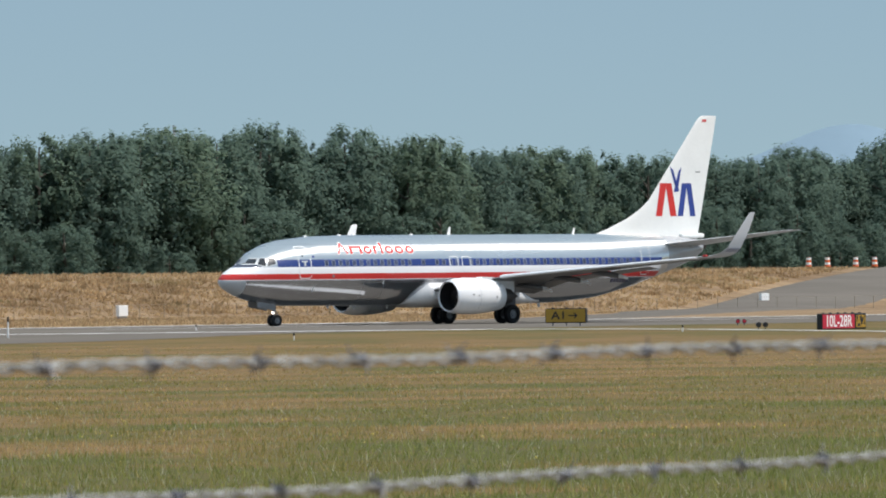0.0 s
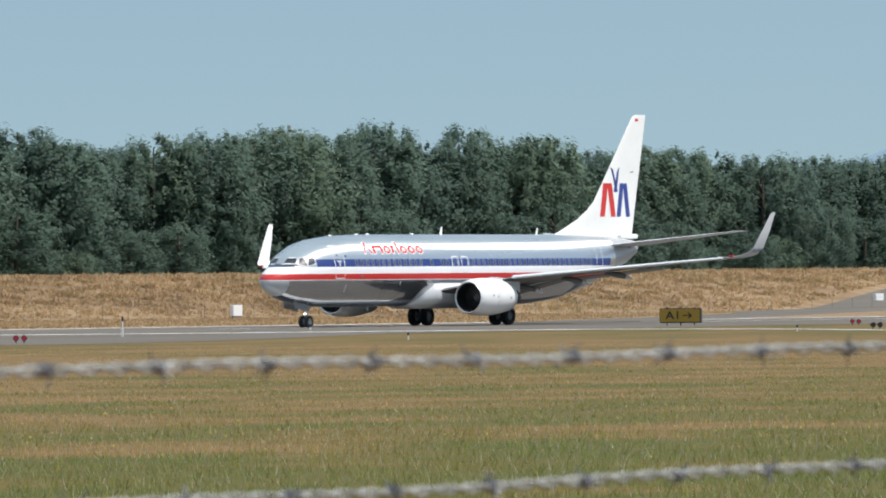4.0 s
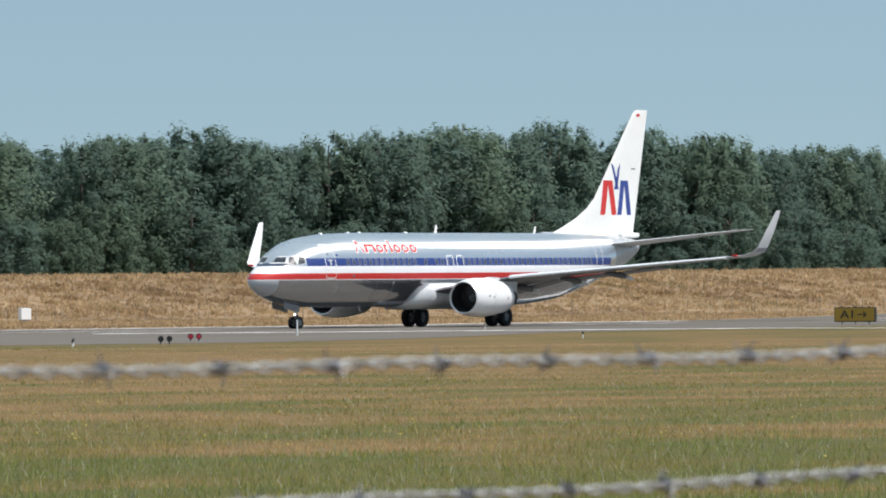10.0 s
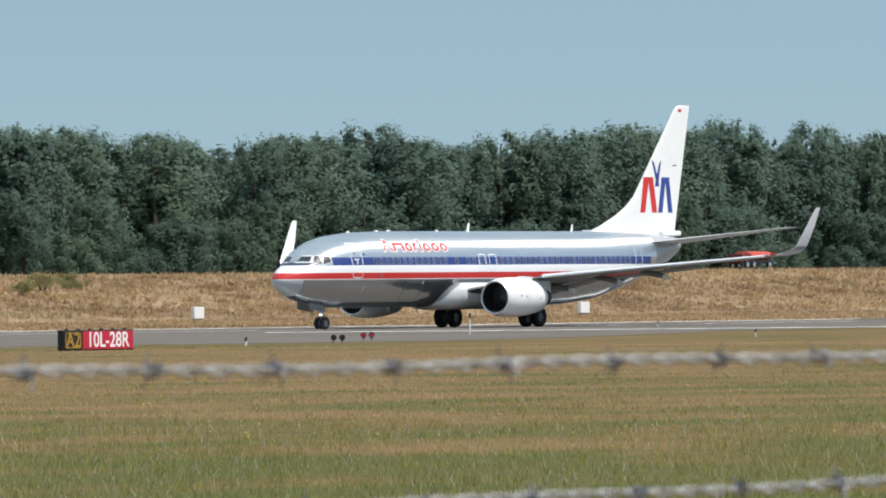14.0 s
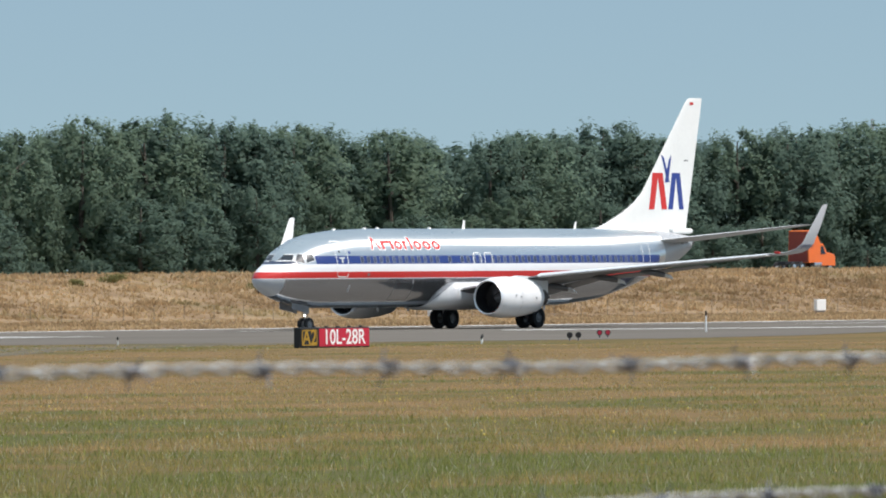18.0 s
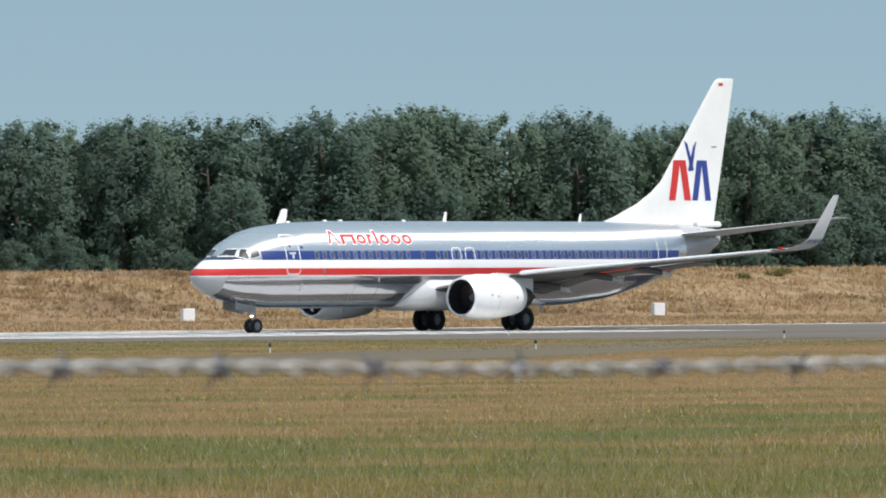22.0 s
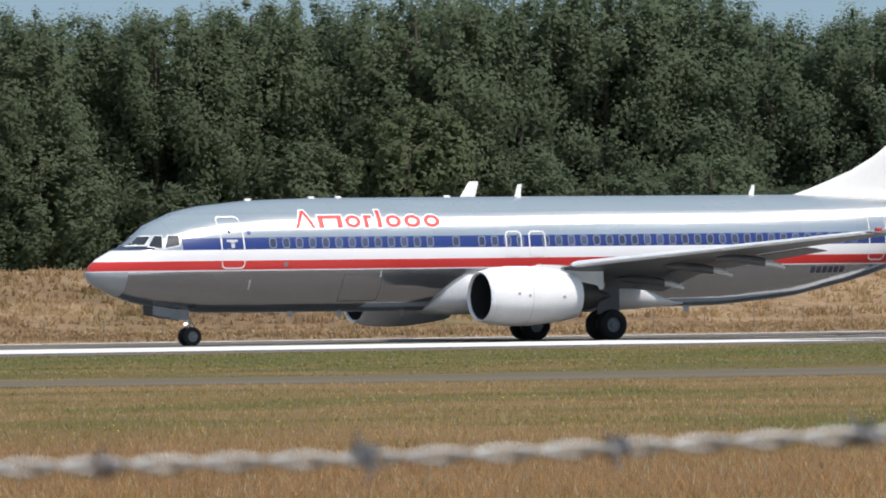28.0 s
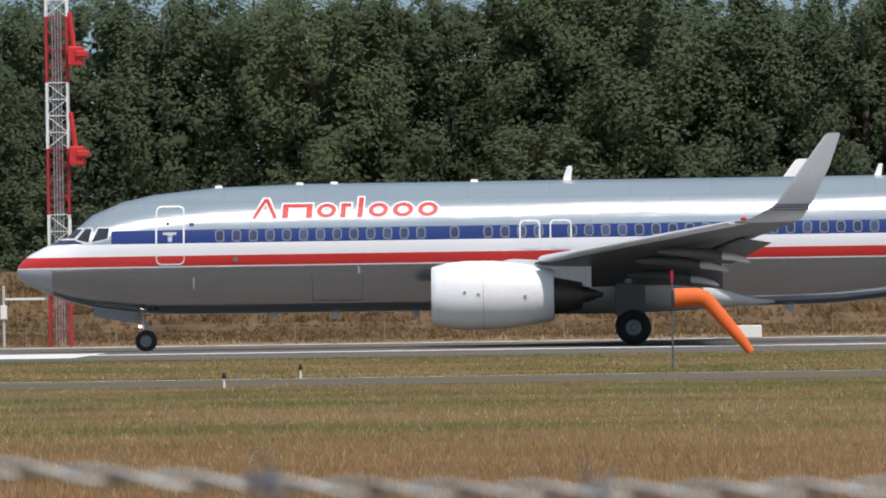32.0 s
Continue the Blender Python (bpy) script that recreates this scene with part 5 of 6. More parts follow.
def marker_box():
    ob = empty("marker_box", pose(0, 0, 0), "white square marker box standing in dry grass", "marker", "marker boxes behind the runway")
    bm = bmesh.new()
    add_box(bm, (-0.46, -0.2, 0.05), (0.46, 0.2, 0.92), 0.03)
    part("body", bm, WHITE, ob)
    bm = bmesh.new()
    add_box(bm, (-0.38, -0.15, -0.12), (0.38, 0.15, 0.10))
    part("base", bm, HUB, ob)
    return ob


mb = marker_box()
BOXES = ((564.2, 393, 0.16), (676.7, 401, 0.50), (514.2, 393, 0.11), (463.6, 393, 0.06), (414.9, 392, -0.04), (322.6, 345, 0), (261, 322, 0), (220.7, 318, -0.2), (175, 306.5, -0.48), (140.3, 306.5, -0.5), (106, 306.5, -0.5), (71.6, 306.5, -0.5), (38.4, 306.5, -0.5), (6.1, 306.5, -0.5))
for i, (bx, by, bz) in enumerate(BOXES):
    turn = -math.degrees(math.atan2(bx, by)) * 0.3
    if i == 0:
        mb.matrix_basis = pose(bx, by, bz, 0, 0, turn)
    else:
        copy_thing(mb, pose(bx, by, bz, 0, 0, turn))

ob = empty("lamp_box", pose(30.4, 303.2, 0), "dark upright lamp box with a white lamp", "lamp")
bm = bmesh.new()
add_box(bm, (-0.09, -0.1, 0), (0.09, 0.1, 0.62), 0.03)
part("housing", bm, BLACK, ob)
bm = bmesh.new()
add_rod(bm, (0, -0.09, 0.50), (0, -0.12, 0.50), 0.05, seg=12)
part("lamp", bm, WHITE, ob)


# small instrument with a slanted arm on a white slab
ob = empty("wind_sensor", pose(142.8, 306.5, 0), "small grey instrument with a dark arm on a white base", "instrument")
bm = bmesh.new()
add_box(bm, (-0.24, -0.2, -0.05), (0.30, 0.2, 0.12), 0.02)
part("base", bm, WHITE, ob, "white slab")
bm = bmesh.new()
add_rod(bm, (0, 0, 0.10), (0, 0, 0.2), 0.05, seg=10)
part("stem", bm, GALV_DARK, ob)
bm = bmesh.new()
add_box(bm, (-0.22, -0.15, 0.18), (0.20, 0.15, 0.50), 0.04)
part("housing", bm, STEEL, ob, "grey housing")
bm = bmesh.new()
add_rod(bm, (0.1, 0, 0.44), (0.72, 0, 0.70), 0.035, seg=8)
part("arm", bm, GALV_DARK, ob, "dark slanted arm")


# ---------------------------------------------------------------- windsock
def build_windsock():
    sock = empty("windsock", pose(2.2, 196.7, 0), "drooping orange windsock on a thin dark pole", "windsock")
    bm = bmesh.new()
    add_rod(bm, (0, 0, 0), (0, 0, 2.0), 0.026, 0.022, 10)
    part("pole", bm, GALV_DARK, sock, smooth=True)
    bm = bmesh.new()
    add_rod(bm, (0, 0, 1.98), (0, 0, 2.24), 0.035, seg=10)
    part("obstruction_light", bm, SIGN_RED, sock, "dark red lamp on top")
    bm = bmesh.new()
    path = [(0.03, 1.62, 0.215), (0.3, 1.635, 0.21), (0.58, 1.64, 0.20), (0.73, 1.60, 0.18), (0.84, 1.50, 0.165), (1.0, 1.32, 0.155), (1.3, 0.96, 0.14), (1.55, 0.66, 0.12), (1.76, 0.38, 0.09)]
    rings = []
    for i, (x, z, r) in enumerate(path):
        a, b = path[max(0, i - 1)], path[min(len(path) - 1, i + 1)]
        d = Vector((b[0] - a[0], 0, b[1] - a[1])).normalized()
        n = Vector((-d.z, 0, d.x))
        rings.append([Vector((x, 0, z)) + n * (r * math.cos(math.tau * j / 18)) + Vector((0, 1, 0)) * (r * 0.8 * math.sin(math.tau * j / 18)) for j in range(18)])
    add_rings(bm, rings, cap=False)
    part("sleeve", bm, ORANGE, sock, "bright orange fabric sleeve hanging down at a bend", True)
    bm = bmesh.new()
    add_lathe(bm, [(-0.01, 0.20), (0.01, 0.225), (0.03, 0.20)], (0.03, 0, 1.62), 18)
    part("hoop", bm, GALV_DARK, sock, "dark hoop")


build_windsock()


# ---------------------------------------------------------------- red and white lattice mast
def build_mast():
    mast = empty("lattice_mast", pose(-18.3, 311, 0), "tall red and white lattice antenna mast", "mast")
    half = 0.37
    corners = ((-half, -half), (half, -half), (half, half), (-half, half))
    for k in range(7):
        z0, z1 = 2.35 * k, 2.35 * (k + 1)
        paint = MAST_RED if k % 2 == 0 else WHITE
        for cx, cy in corners:
            bm = bmesh.new()
            add_rod(bm, (cx, cy, z0), (cx, cy, z1), 0.042, seg=8)
            part("leg", bm, paint, mast)
        for j in range(4):
            a, b = corners[j], corners[(j + 1) % 4]
            for q in range(4):
                za, zb = z0 + (z1 - z0) * q / 4, z0 + (z1 - z0) * (q + 1) / 4
                s, e = (a, b) if q % 2 == 0 else (b, a)
                bm = bmesh.new()
                add_rod(bm, (*s, za), (*e, zb), 0.014, seg=6)
                part("diagonal", bm, paint, mast)
                bm = bmesh.new()
                add_rod(bm, (*a, zb), (*b, zb), 0.012, seg=6)
                part("crossbar", bm, paint, mast)
    for dx in (-0.14, -0.04, 0.06, 0.16):
        bm = bmesh.new()
        add_rod(bm, (dx, -0.3, 0), (dx, -0.3, 13.2), 0.028, seg=6)
        part("cable_pipe", bm, STEEL, mast, "grey cable pipe")
    for z in (10.4, 6.85):
        bm = bmesh.new()
        add_box(bm, (0.42, -0.75, z - 0.4), (0.95, 0.6, z + 0.28), 0.05)
        add_box(bm, (0.70, -0.85, z - 0.1), (1.12, 0.7, z + 0.12), 0.03)
        part("antenna", bm, RED, mast, "red antenna box on the mast")
        bm = bmesh.new()
        add_rod(bm, (0.62, 0, z + 0.2), (0.45, 0, z + 1.5), 0.09, seg=8)
        part("brace", bm, RED, mast)
    bm = bmesh.new()
    add_rod(bm, (-half, -half, 16.4), (-half, -half, 16.9), 0.07, seg=8)
    part("obstruction_light", bm, SIGN_RED, mast)
    ob = empty("monitor_pole", pose(-20.33, 311, 0), "white and purple pole with a white rail beside the mast", "pole")
    bm = bmesh.new()
    add_rod(bm, (0, 0, 0), (0, 0, 2.2), 0.05, seg=8)
    part("pole", bm, PALE_GREY, ob)
    bm = bmesh.new()
    add_box(bm, (-0.12, -0.1, 1.0), (0.12, 0.1, 1.5), 0.02)
    part("cabinet", bm, WHITE, ob)
    bm = bmesh.new()
    add_box(bm, (0.05, -0.03, 1.68), (1.6, 0.03, 1.76))
    part("rail", bm, WHITE, ob)


build_mast()


# ---------------------------------------------------------------- far fence, barrels, distant mast and hill
POST_GREY = surface("faded_post", (0.27, 0.22, 0.16), 0.8, var=0.25, scale=3)


def build_far_fence():
    fence = empty("wire_fence", pose(0, 0, 0), "chain-link fence on thin weathered posts at the foot of the dyke", "fence")
    bm = bmesh.new()
    add_rod(bm, (0, 0, -0.3), (0, 0, 1.15), 0.024, seg=8)
    me = bpy.data.meshes.new("post")
    bm.to_mesh(me)
    bm.free()
    me.materials.append(POST_GREY)
    x = -90.0
    while x < 780:
        y = 392.0 - 80.0 * (1 - smooth_step(60, 420, x))
        post = new("post", me)
        post.parent = fence
        post.matrix_basis = pose(x, y, max(0.0, dyke_height(x, y)) - 0.45 * (1 - smooth_step(120, 260, x)))
        x += 3.4 if x > 250 else 3.2
    bm = bmesh.new()
    for z in (1.12,):
        prev = None
        x = -90.0
        while x < 780:
            y = 392.0 - 80.0 * (1 - smooth_step(60, 420, x))
            p = Vector((x, y, z + dyke_height(x, y) - 0.45 * (1 - smooth_step(120, 260, x))))
            if prev is not None:
                add_rod(bm, prev, p, 0.008, seg=4)
            prev = p
            x += 17
    part("rail_wire", bm, POST_GREY, fence, "thin straining wires")


build_far_fence()


def barrel():
    ob = empty("traffic_barrel", pose(0, 0, 0), "orange and white striped traffic barrel on the dyke", "barrel", "traffic barrels")
    for k in range(4):
        bm = bmesh.new()
        add_lathe(bm, [(0, 0.30 - 0.02 * k), (0.24, 0.285 - 0.02 * k)], (0, 0, 0), 18)
        bmesh.ops.rotate(bm, verts=bm.verts, cent=(0, 0, 0), matrix=Matrix.Rotation(radians(-90), 3, "Y"))
        bmesh.ops.translate(bm, verts=bm.verts, vec=(0, 0, 0.05 + 0.24 * k))
        part("band", bm, ORANGE if k % 2 == 0 else WHITE, ob, smooth=True)
    bm = bmesh.new()
    add_rod(bm, (0, 0, 0), (0, 0, 0.07), 0.40, seg=18)
    part("base", bm, RUBBER, ob)
    bm = bmesh.new()
    add_rod(bm, (0, 0, 1.0), (0, 0, 1.03), 0.22, seg=16)
    part("lid", bm, ORANGE, ob)
    return ob


b = barrel()
for i, bx in enumerate((747.9, 751.6, 757.2, 761.0)):
    if i == 0:
        b.matrix_basis = pose(bx, 438, crest(bx) + 0.03)
    else:
        copy_thing(b, pose(bx, 438, crest(bx) + 0.03, 0, 0, 30 * i))

bm = bmesh.new()
hx, hy = 2600 * math.sin(radians(55.496)), 2600 * math.cos(radians(55.496))
for cx, cy in ((-0.9, 0), (0.9, 0), (0, 1.2)):
    add_rod(bm, (hx + cx, hy + cy, 0), (hx + cx * 0.4, hy + cy * 0.4, 52), 0.13, seg=6)
for k in range(17):
    add_rod(bm, (hx - 0.9 + 0.03 * k, hy, 3 * k), (hx + 0.9 - 0.03 * k, hy, 3 * k + 3), 0.08, seg=5)
tagged(part("radio_mast", bm, STEEL, None), "slender grey lattice radio mast far behind the trees", "mast")


def build_hill():
    vs, fs = [], []
    for i in range(61):
        az = radians(57.6 + 6.0 * i / 60)
        k = i / 60 * 6.0
        h = 34 + 48 * math.exp(-((k - 2.35) / 0.85) ** 2) + 12 * math.exp(-((k - 1.3) / 0.5) ** 2) + 1.2 * noise.noise(Vector((k * 4, 0, 0)))
        for r, f in ((4200, 0.0), (4320, 1.0), (4450, 0.0)):
            vs.append((r * math.sin(az), r * math.cos(az), h * f))
    for i in range(60):
        for j in (0, 1):
            fs.append((3 * i + j, 3 * i + 3 + j, 3 * i + 4 + j, 3 * i + 1 + j))
    # the haze of distance is mixed into the hill's base colour
    ob = mesh_ob("backdrop_hill", vs, fs, surface("far_hill", (0.185, 0.275, 0.345), 1.0, var=0.08, scale=0.01), True)
    tagged(ob, "distant wooded hill, haze painted in as pale blue", "hill", kind="structure")


build_hill()


# ---------------------------------------------------------------- vehicles on the dyke road
CHROME = surface("chrome", (0.6, 0.6, 0.6), 0.2, 0.9, var=0.05, scale=2)
SILVER = surface("silver_paint", (0.55, 0.57, 0.58), 0.3, 0.4, var=0.05, scale=1)
TAN = surface("tan_paint", (0.50, 0.36, 0.20), 0.4, var=0.06, scale=1)
CAR_RED = surface("faded_red_paint", (0.50, 0.06, 0.03), 0.45, var=0.1, scale=1)
TRUCK_ORANGE = surface("orange_paint", (0.78, 0.16, 0.03), 0.4, var=0.06, scale=1)
TRUCK_BLACK = surface("black_paint", (0.02, 0.02, 0.022), 0.35, var=0.2, scale=1)
LENS = surface("lamp_lens", (0.7, 0.7, 0.68), 0.15, var=0.05, scale=3)


def body_shell(bm, outline, width, tuck):
    """A side outline (x forward, z up) drawn across the width, its upper part drawn in."""
    n = len(outline)
    top = max(z for _, z in outline)
    low = min(z for _, z in outline)
    rings = []
    for s in (-1.0, -0.93, 0.93, 1.0):
        ring = []
        for x, z in outline:
            k = (z - low) / (top - low)
            shrink = 1.0 - tuck * max(0.0, k - 0.5) * 2
            inset = 0.04 if abs(s) == 1.0 else 0.0
            ring.append((x * (1 - inset * 0.3), s * width / 2 * shrink, z - (inset if z > low + 0.1 else -inset)))
        rings.append(ring)
    add_rings(bm, rings)


def road_wheel(parent, x, y, r, rim_mat=CHROME):
    bm = bmesh.new()
    w = 0.22
    add_lathe(bm, [(-w / 2, r * 0.62), (-w / 2, r * 0.93), (-w * 0.3, r), (w * 0.3, r), (w / 2, r * 0.93), (w / 2, r * 0.62)], (x, y, r), 20, "Y")
    tyre = part("wheel", bm, RUBBER, parent, smooth=True)
    bm = bmesh.new()
    add_lathe(bm, [(-w * 0.45, 0.01), (-w * 0.45, r * 0.3), (-w * 0.38, r * 0.63), (w * 0.38, r * 0.63), (w * 0.45, r * 0.3), (w * 0.45, 0.01)], (x, y, r), 16, "Y")
    part("rim", bm, rim_mat, tyre, smooth=True)


def side_glass(parent, pts, y, inner):
    bm = bmesh.new()
    for s in (-1, 1):
        a = [bm.verts.new((x, s * (y - inner * k), z)) for x, z, k in pts]
        bm.faces.new(a)
    part("side_window", bm, GLASS_DARK, parent, "dark side glass")


def car(name, paint, outline, glass, screens, label, category, wheels=(-1.35, 1.38), r=0.33, width=1.78, tuck=0.22):
    ob = empty(name, pose(0, 0, 0), label, category, "vehicles on the dyke road")
    bm = bmesh.new()
    body_shell(bm, outline, width, tuck)
    body = part("body", bm, paint, ob, smooth=True)
    for pts in glass:
        side_glass(ob, pts, width / 2 + 0.012, tuck * width / 2 * 0.92)
    for (x0, z0), (x1, z1) in screens:
        bm = bmesh.new()
        w0, w1 = width * 0.46, width * 0.38
        a = [bm.verts.new(p) for p in ((x0, -w0, z0), (x0, w0, z0), (x1, w1, z1), (x1, -w1, z1))]
        bm.faces.new(a)
        part("windscreen", bm, GLASS_DARK, ob, "dark windscreen")
    for wx in wheels:
        for s in (-1, 1):
            road_wheel(ob, wx, s * (width / 2 - 0.10), r)
    xs = [p[0] for p in outline]
    for s in (-1, 1):
        bm = bmesh.new()
        add_box(bm, (max(xs) - 0.10, s * width * 0.36 - 0.14, 0.60), (max(xs) + 0.01, s * width * 0.36 + 0.14, 0.74), 0.02)
        part("headlight", bm, LENS, ob)
        bm = bmesh.new()
        add_box(bm, (min(xs) - 0.01, s * width * 0.40 - 0.10, 0.68), (min(xs) + 0.08, s * width * 0.40 + 0.10, 0.84), 0.02)
        part("tail_light", bm, SIGN_RED, ob)
    for x in (max(xs) - 0.05, min(xs) + 0.05):
        bm = bmesh.new()
        add_box(bm, (x - 0.09, -width * 0.47, 0.33), (x + 0.09, width * 0.47, 0.52), 0.03)
        part("bumper", bm, paint if name != "pickup_truck" else CHROME, ob)
    return ob


HATCH = ((-2.1, 0.32), (-2.12, 0.85), (-2.0, 1.05), (-1.5, 1.38), (-0.9, 1.50), (0.0, 1.47), (0.6, 1.26), (1.15, 0.95), (1.9, 0.78), (2.16, 0.60), (2.16, 0.30))
SEDAN = ((-2.3, 0.32), (-2.32, 0.85), (-2.1, 0.98), (-1.55, 1.00), (-0.95, 1.36), (-0.5, 1.42), (0.25, 1.40), (0.95, 1.00), (1.9, 0.86), (2.25, 0.66), (2.28, 0.30))
HATCH_GLASS = (((-1.35, 0.98, 0.1), (0.85, 0.98, 0.1), (0.45, 1.26, 0.7), (-0.1, 1.39, 0.95), (-0.9, 1.40, 0.95), (-1.3, 1.24, 0.65)),)
SEDAN_GLASS = (((-1.25, 1.02, 0.1), (0.75, 1.02, 0.1), (0.2, 1.32, 0.9), (-0.5, 1.34, 0.9), (-0.9, 1.27, 0.8)),)
PICKUP = ((-2.65, 0.45), (-2.68, 1.02), (-0.75, 1.05), (-0.72, 1.10), (-0.60, 1.62), (-0.45, 1.70), (0.35, 1.70), (0.55, 1.62), (1.05, 1.12), (2.1, 1.02), (2.45, 0.90), (2.5, 0.45))
PICKUP_GLASS = (((-0.50, 1.14, 0.1), (-0.28, 1.14, 0.1), (-0.28, 1.56, 0.85), (-0.44, 1.56, 0.85)), ((-0.18, 1.14, 0.1), (0.86, 1.14, 0.1), (0.46, 1.57, 0.85), (-0.18, 1.58, 0.85)))

white_hatch = car("hatchback_car", WHITE, HATCH, HATCH_GLASS, (((1.2, 0.99), (0.55, 1.32)), ((-2.03, 1.06), (-1.5, 1.40))), "small white hatchback car with dark windows", "car")
white_sedan = car("sedan_car", WHITE, SEDAN, SEDAN_GLASS, (((0.99, 1.03), (0.3, 1.40)), ((-1.57, 1.03), (-0.98, 1.36))), "white four-door sedan car", "car")
silver_sedan = car("sedan_car", SILVER, SEDAN, SEDAN_GLASS, (((0.99, 1.03), (0.3, 1.40)), ((-1.57, 1.03), (-0.98, 1.36))), "silver sedan car with a roof light bar", "car")
bm = bmesh.new()
add_box(bm, (-0.35, -0.5, 1.40), (-0.1, 0.5, 1.52), 0.04)
part("light_bar", bm, BLUE, silver_sedan, "blue roof light bar")
tan_pickup = car("pickup_truck", TAN, PICKUP, PICKUP_GLASS, (((1.08, 1.16), (0.58, 1.62)), ((-0.76, 1.14), (-0.62, 1.58))), "tan pickup truck with a pale lower body", "pickup truck", (-1.65, 1.65), 0.38, 1.9, 0.18)
white_pickup = car("pickup_truck", WHITE, PICKUP, PICKUP_GLASS, (((1.08, 1.16), (0.58, 1.62)), ((-0.76, 1.14), (-0.62, 1.58))), "white extended-cab pickup truck", "pickup truck", (-1.65, 1.65), 0.38, 1.85, 0.18)
white_pickup.scale = (0.85, 0.9, 0.9)
bm = bmesh.new()
add_box(bm, (-1.5, -0.8, 1.03), (-0.75, 0.8, 1.68), 0.06)
part("rear_rack", bm, BLACK, white_pickup, "dark rack behind the cab")

# low red flat vehicle: a tank on wheels
red_truck = empty("tank_trailer", pose(0, 0, 0), "low red tank trailer with dark wheels", "truck", "vehicles on the dyke road")
bm = bmesh.new()
rings = []
for x, r in ((-1.9, 0.30), (-1.8, 0.42), (1.8, 0.42), (1.95, 0.28)):
    rings.append([(x, 1.0 * r / 0.42 * math.cos(math.tau * j / 20), 1.25 + r * math.sin(math.tau * j / 20)) for j in range(20)])
add_rings(bm, rings)
part("tank", bm, CAR_RED, red_truck, "faded red tank", True)
bm = bmesh.new()
add_box(bm, (-2.9, -0.8, 0.55), (1.9, 0.8, 0.85), 0.04)
part("chassis", bm, BLACK, red_truck)
bm = bmesh.new()
add_box(bm, (-3.1, -0.8, 0.6), (-2.0, 0.8, 1.45), 0.08)
part("rear_box", bm, surface("dark_red_paint", (0.16, 0.03, 0.025), 0.6, var=0.2, scale=1), red_truck, "dark red box behind the tank")
for wx in (-2.3, -1.2, 1.4):
    for s in (-1, 1):
        road_wheel(red_truck, wx, s * 0.85, 0.42)


def tractor(name, paint, label, sleeper):
    ob = empty(name, pose(0, 0, 0), label, "truck", "vehicles on the dyke road")
    bm = bmesh.new()
    add_box(bm, (-3.9 if sleeper else -7.0, -0.45, 0.75), (3.0, 0.45, 1.05), 0.03)
    part("chassis", bm, TRUCK_BLACK, ob)
    bm = bmesh.new()
    body_shell(bm, ((0.6, 0.65), (0.6, 2.5), (0.8, 2.75), (1.55, 2.75), (2.0, 1.95), (3.1, 1.75), (3.35, 1.55), (3.4, 0.6)), 2.3, 0.12)
    part("cab", bm, paint, ob, "painted cab and bonnet", True)
    if sleeper:
        bm = bmesh.new()
        body_shell(bm, ((-1.1, 0.9), (-1.1, 3.9), (-1.0, 4.0), (0.2, 3.95), (0.9, 2.8), (0.9, 0.9)), 2.35, 0.06)
        part("sleeper", bm, paint, ob, "tall sleeper box with a roof fairing", True)
        bm = bmesh.new()
        add_box(bm, (-1.14, -1.05, 1.0), (-1.10, 1.05, 3.85))
        # the back's shade is put into a darker red than the cab paint
        part("rear_panel", bm, surface("shaded_red_panel", (0.30, 0.05, 0.03), 0.6, var=0.15, scale=1), ob, "rear panel, its shade painted as dark red")
    else:
        for s in (-1, 1):
            bm = bmesh.new()
            add_rod(bm, (-4.6, s * 0.7, 1.25), (0.3, s * 0.7, 3.3), 0.07, seg=8)
            part("lift_arm", bm, WHITE, ob, "white slanted lifting arm")
            bm = bmesh.new()
            add_rod(bm, (0.45, s * 1.0, 1.1), (0.45, s * 1.0, 3.2), 0.09, seg=10)
            part("exhaust_stack", bm, CHROME, ob, "chrome exhaust stack")
        bm = bmesh.new()
        add_box(bm, (-7.6, -1.15, 1.1), (0.2, 1.15, 1.3), 0.03)
        part("bed", bm, TRUCK_BLACK, ob, "black flat roll-off bed")
        bm = bmesh.new()
        add_box(bm, (-0.6, -1.0, 1.3), (0.2, 1.0, 2.3), 0.05)
        part("headboard", bm, TRUCK_BLACK, ob)
    for s in (-1, 1):
        bm = bmesh.new()
        a = [bm.verts.new((x, s * (1.16 - 0.10 * k), z)) for x, z, k in ((0.85, 1.75, 0.1), (1.75, 1.75, 0.1), (1.45, 2.5, 0.8), (0.9, 2.5, 0.8))]
        bm.faces.new(a)
        part("side_window", bm, GLASS_DARK, ob)
        bm = bmesh.new()
        add_rod(bm, (1.0, s * 0.95, 0.75), (-0.2, s * 0.95, 0.75), 0.30, seg=16)
        part("fuel_tank", bm, CHROME, ob, "polished fuel tank", True)
        bm = bmesh.new()
        add_box(bm, (3.3, s * 0.8 - 0.15, 1.1), (3.42, s * 0.8 + 0.15, 1.35), 0.03)
        part("headlight", bm, LENS, ob)
    bm = bmesh.new()
    a = [bm.verts.new(p) for p in ((2.03, -0.95, 1.98), (2.03, 0.95, 1.98), (1.6, 0.88, 2.68), (1.6, -0.88, 2.68))]
    bm.faces.new(a)
    part("windscreen", bm, GLASS_DARK, ob)
    for wx in (2.6, -2.0, -3.3) if sleeper else (2.6, -1.6, -3.1, -4.4):
        for s in (-1, 1):
            road_wheel(ob, wx, s * 1.0, 0.5)
    return ob


orange_truck = tractor("truck_tractor", TRUCK_ORANGE, "bright orange truck tractor with a tall sleeper box", True)
black_truck = tractor("roll_off_truck", TRUCK_BLACK, "black roll-off truck with white slanted lifting arms", False)

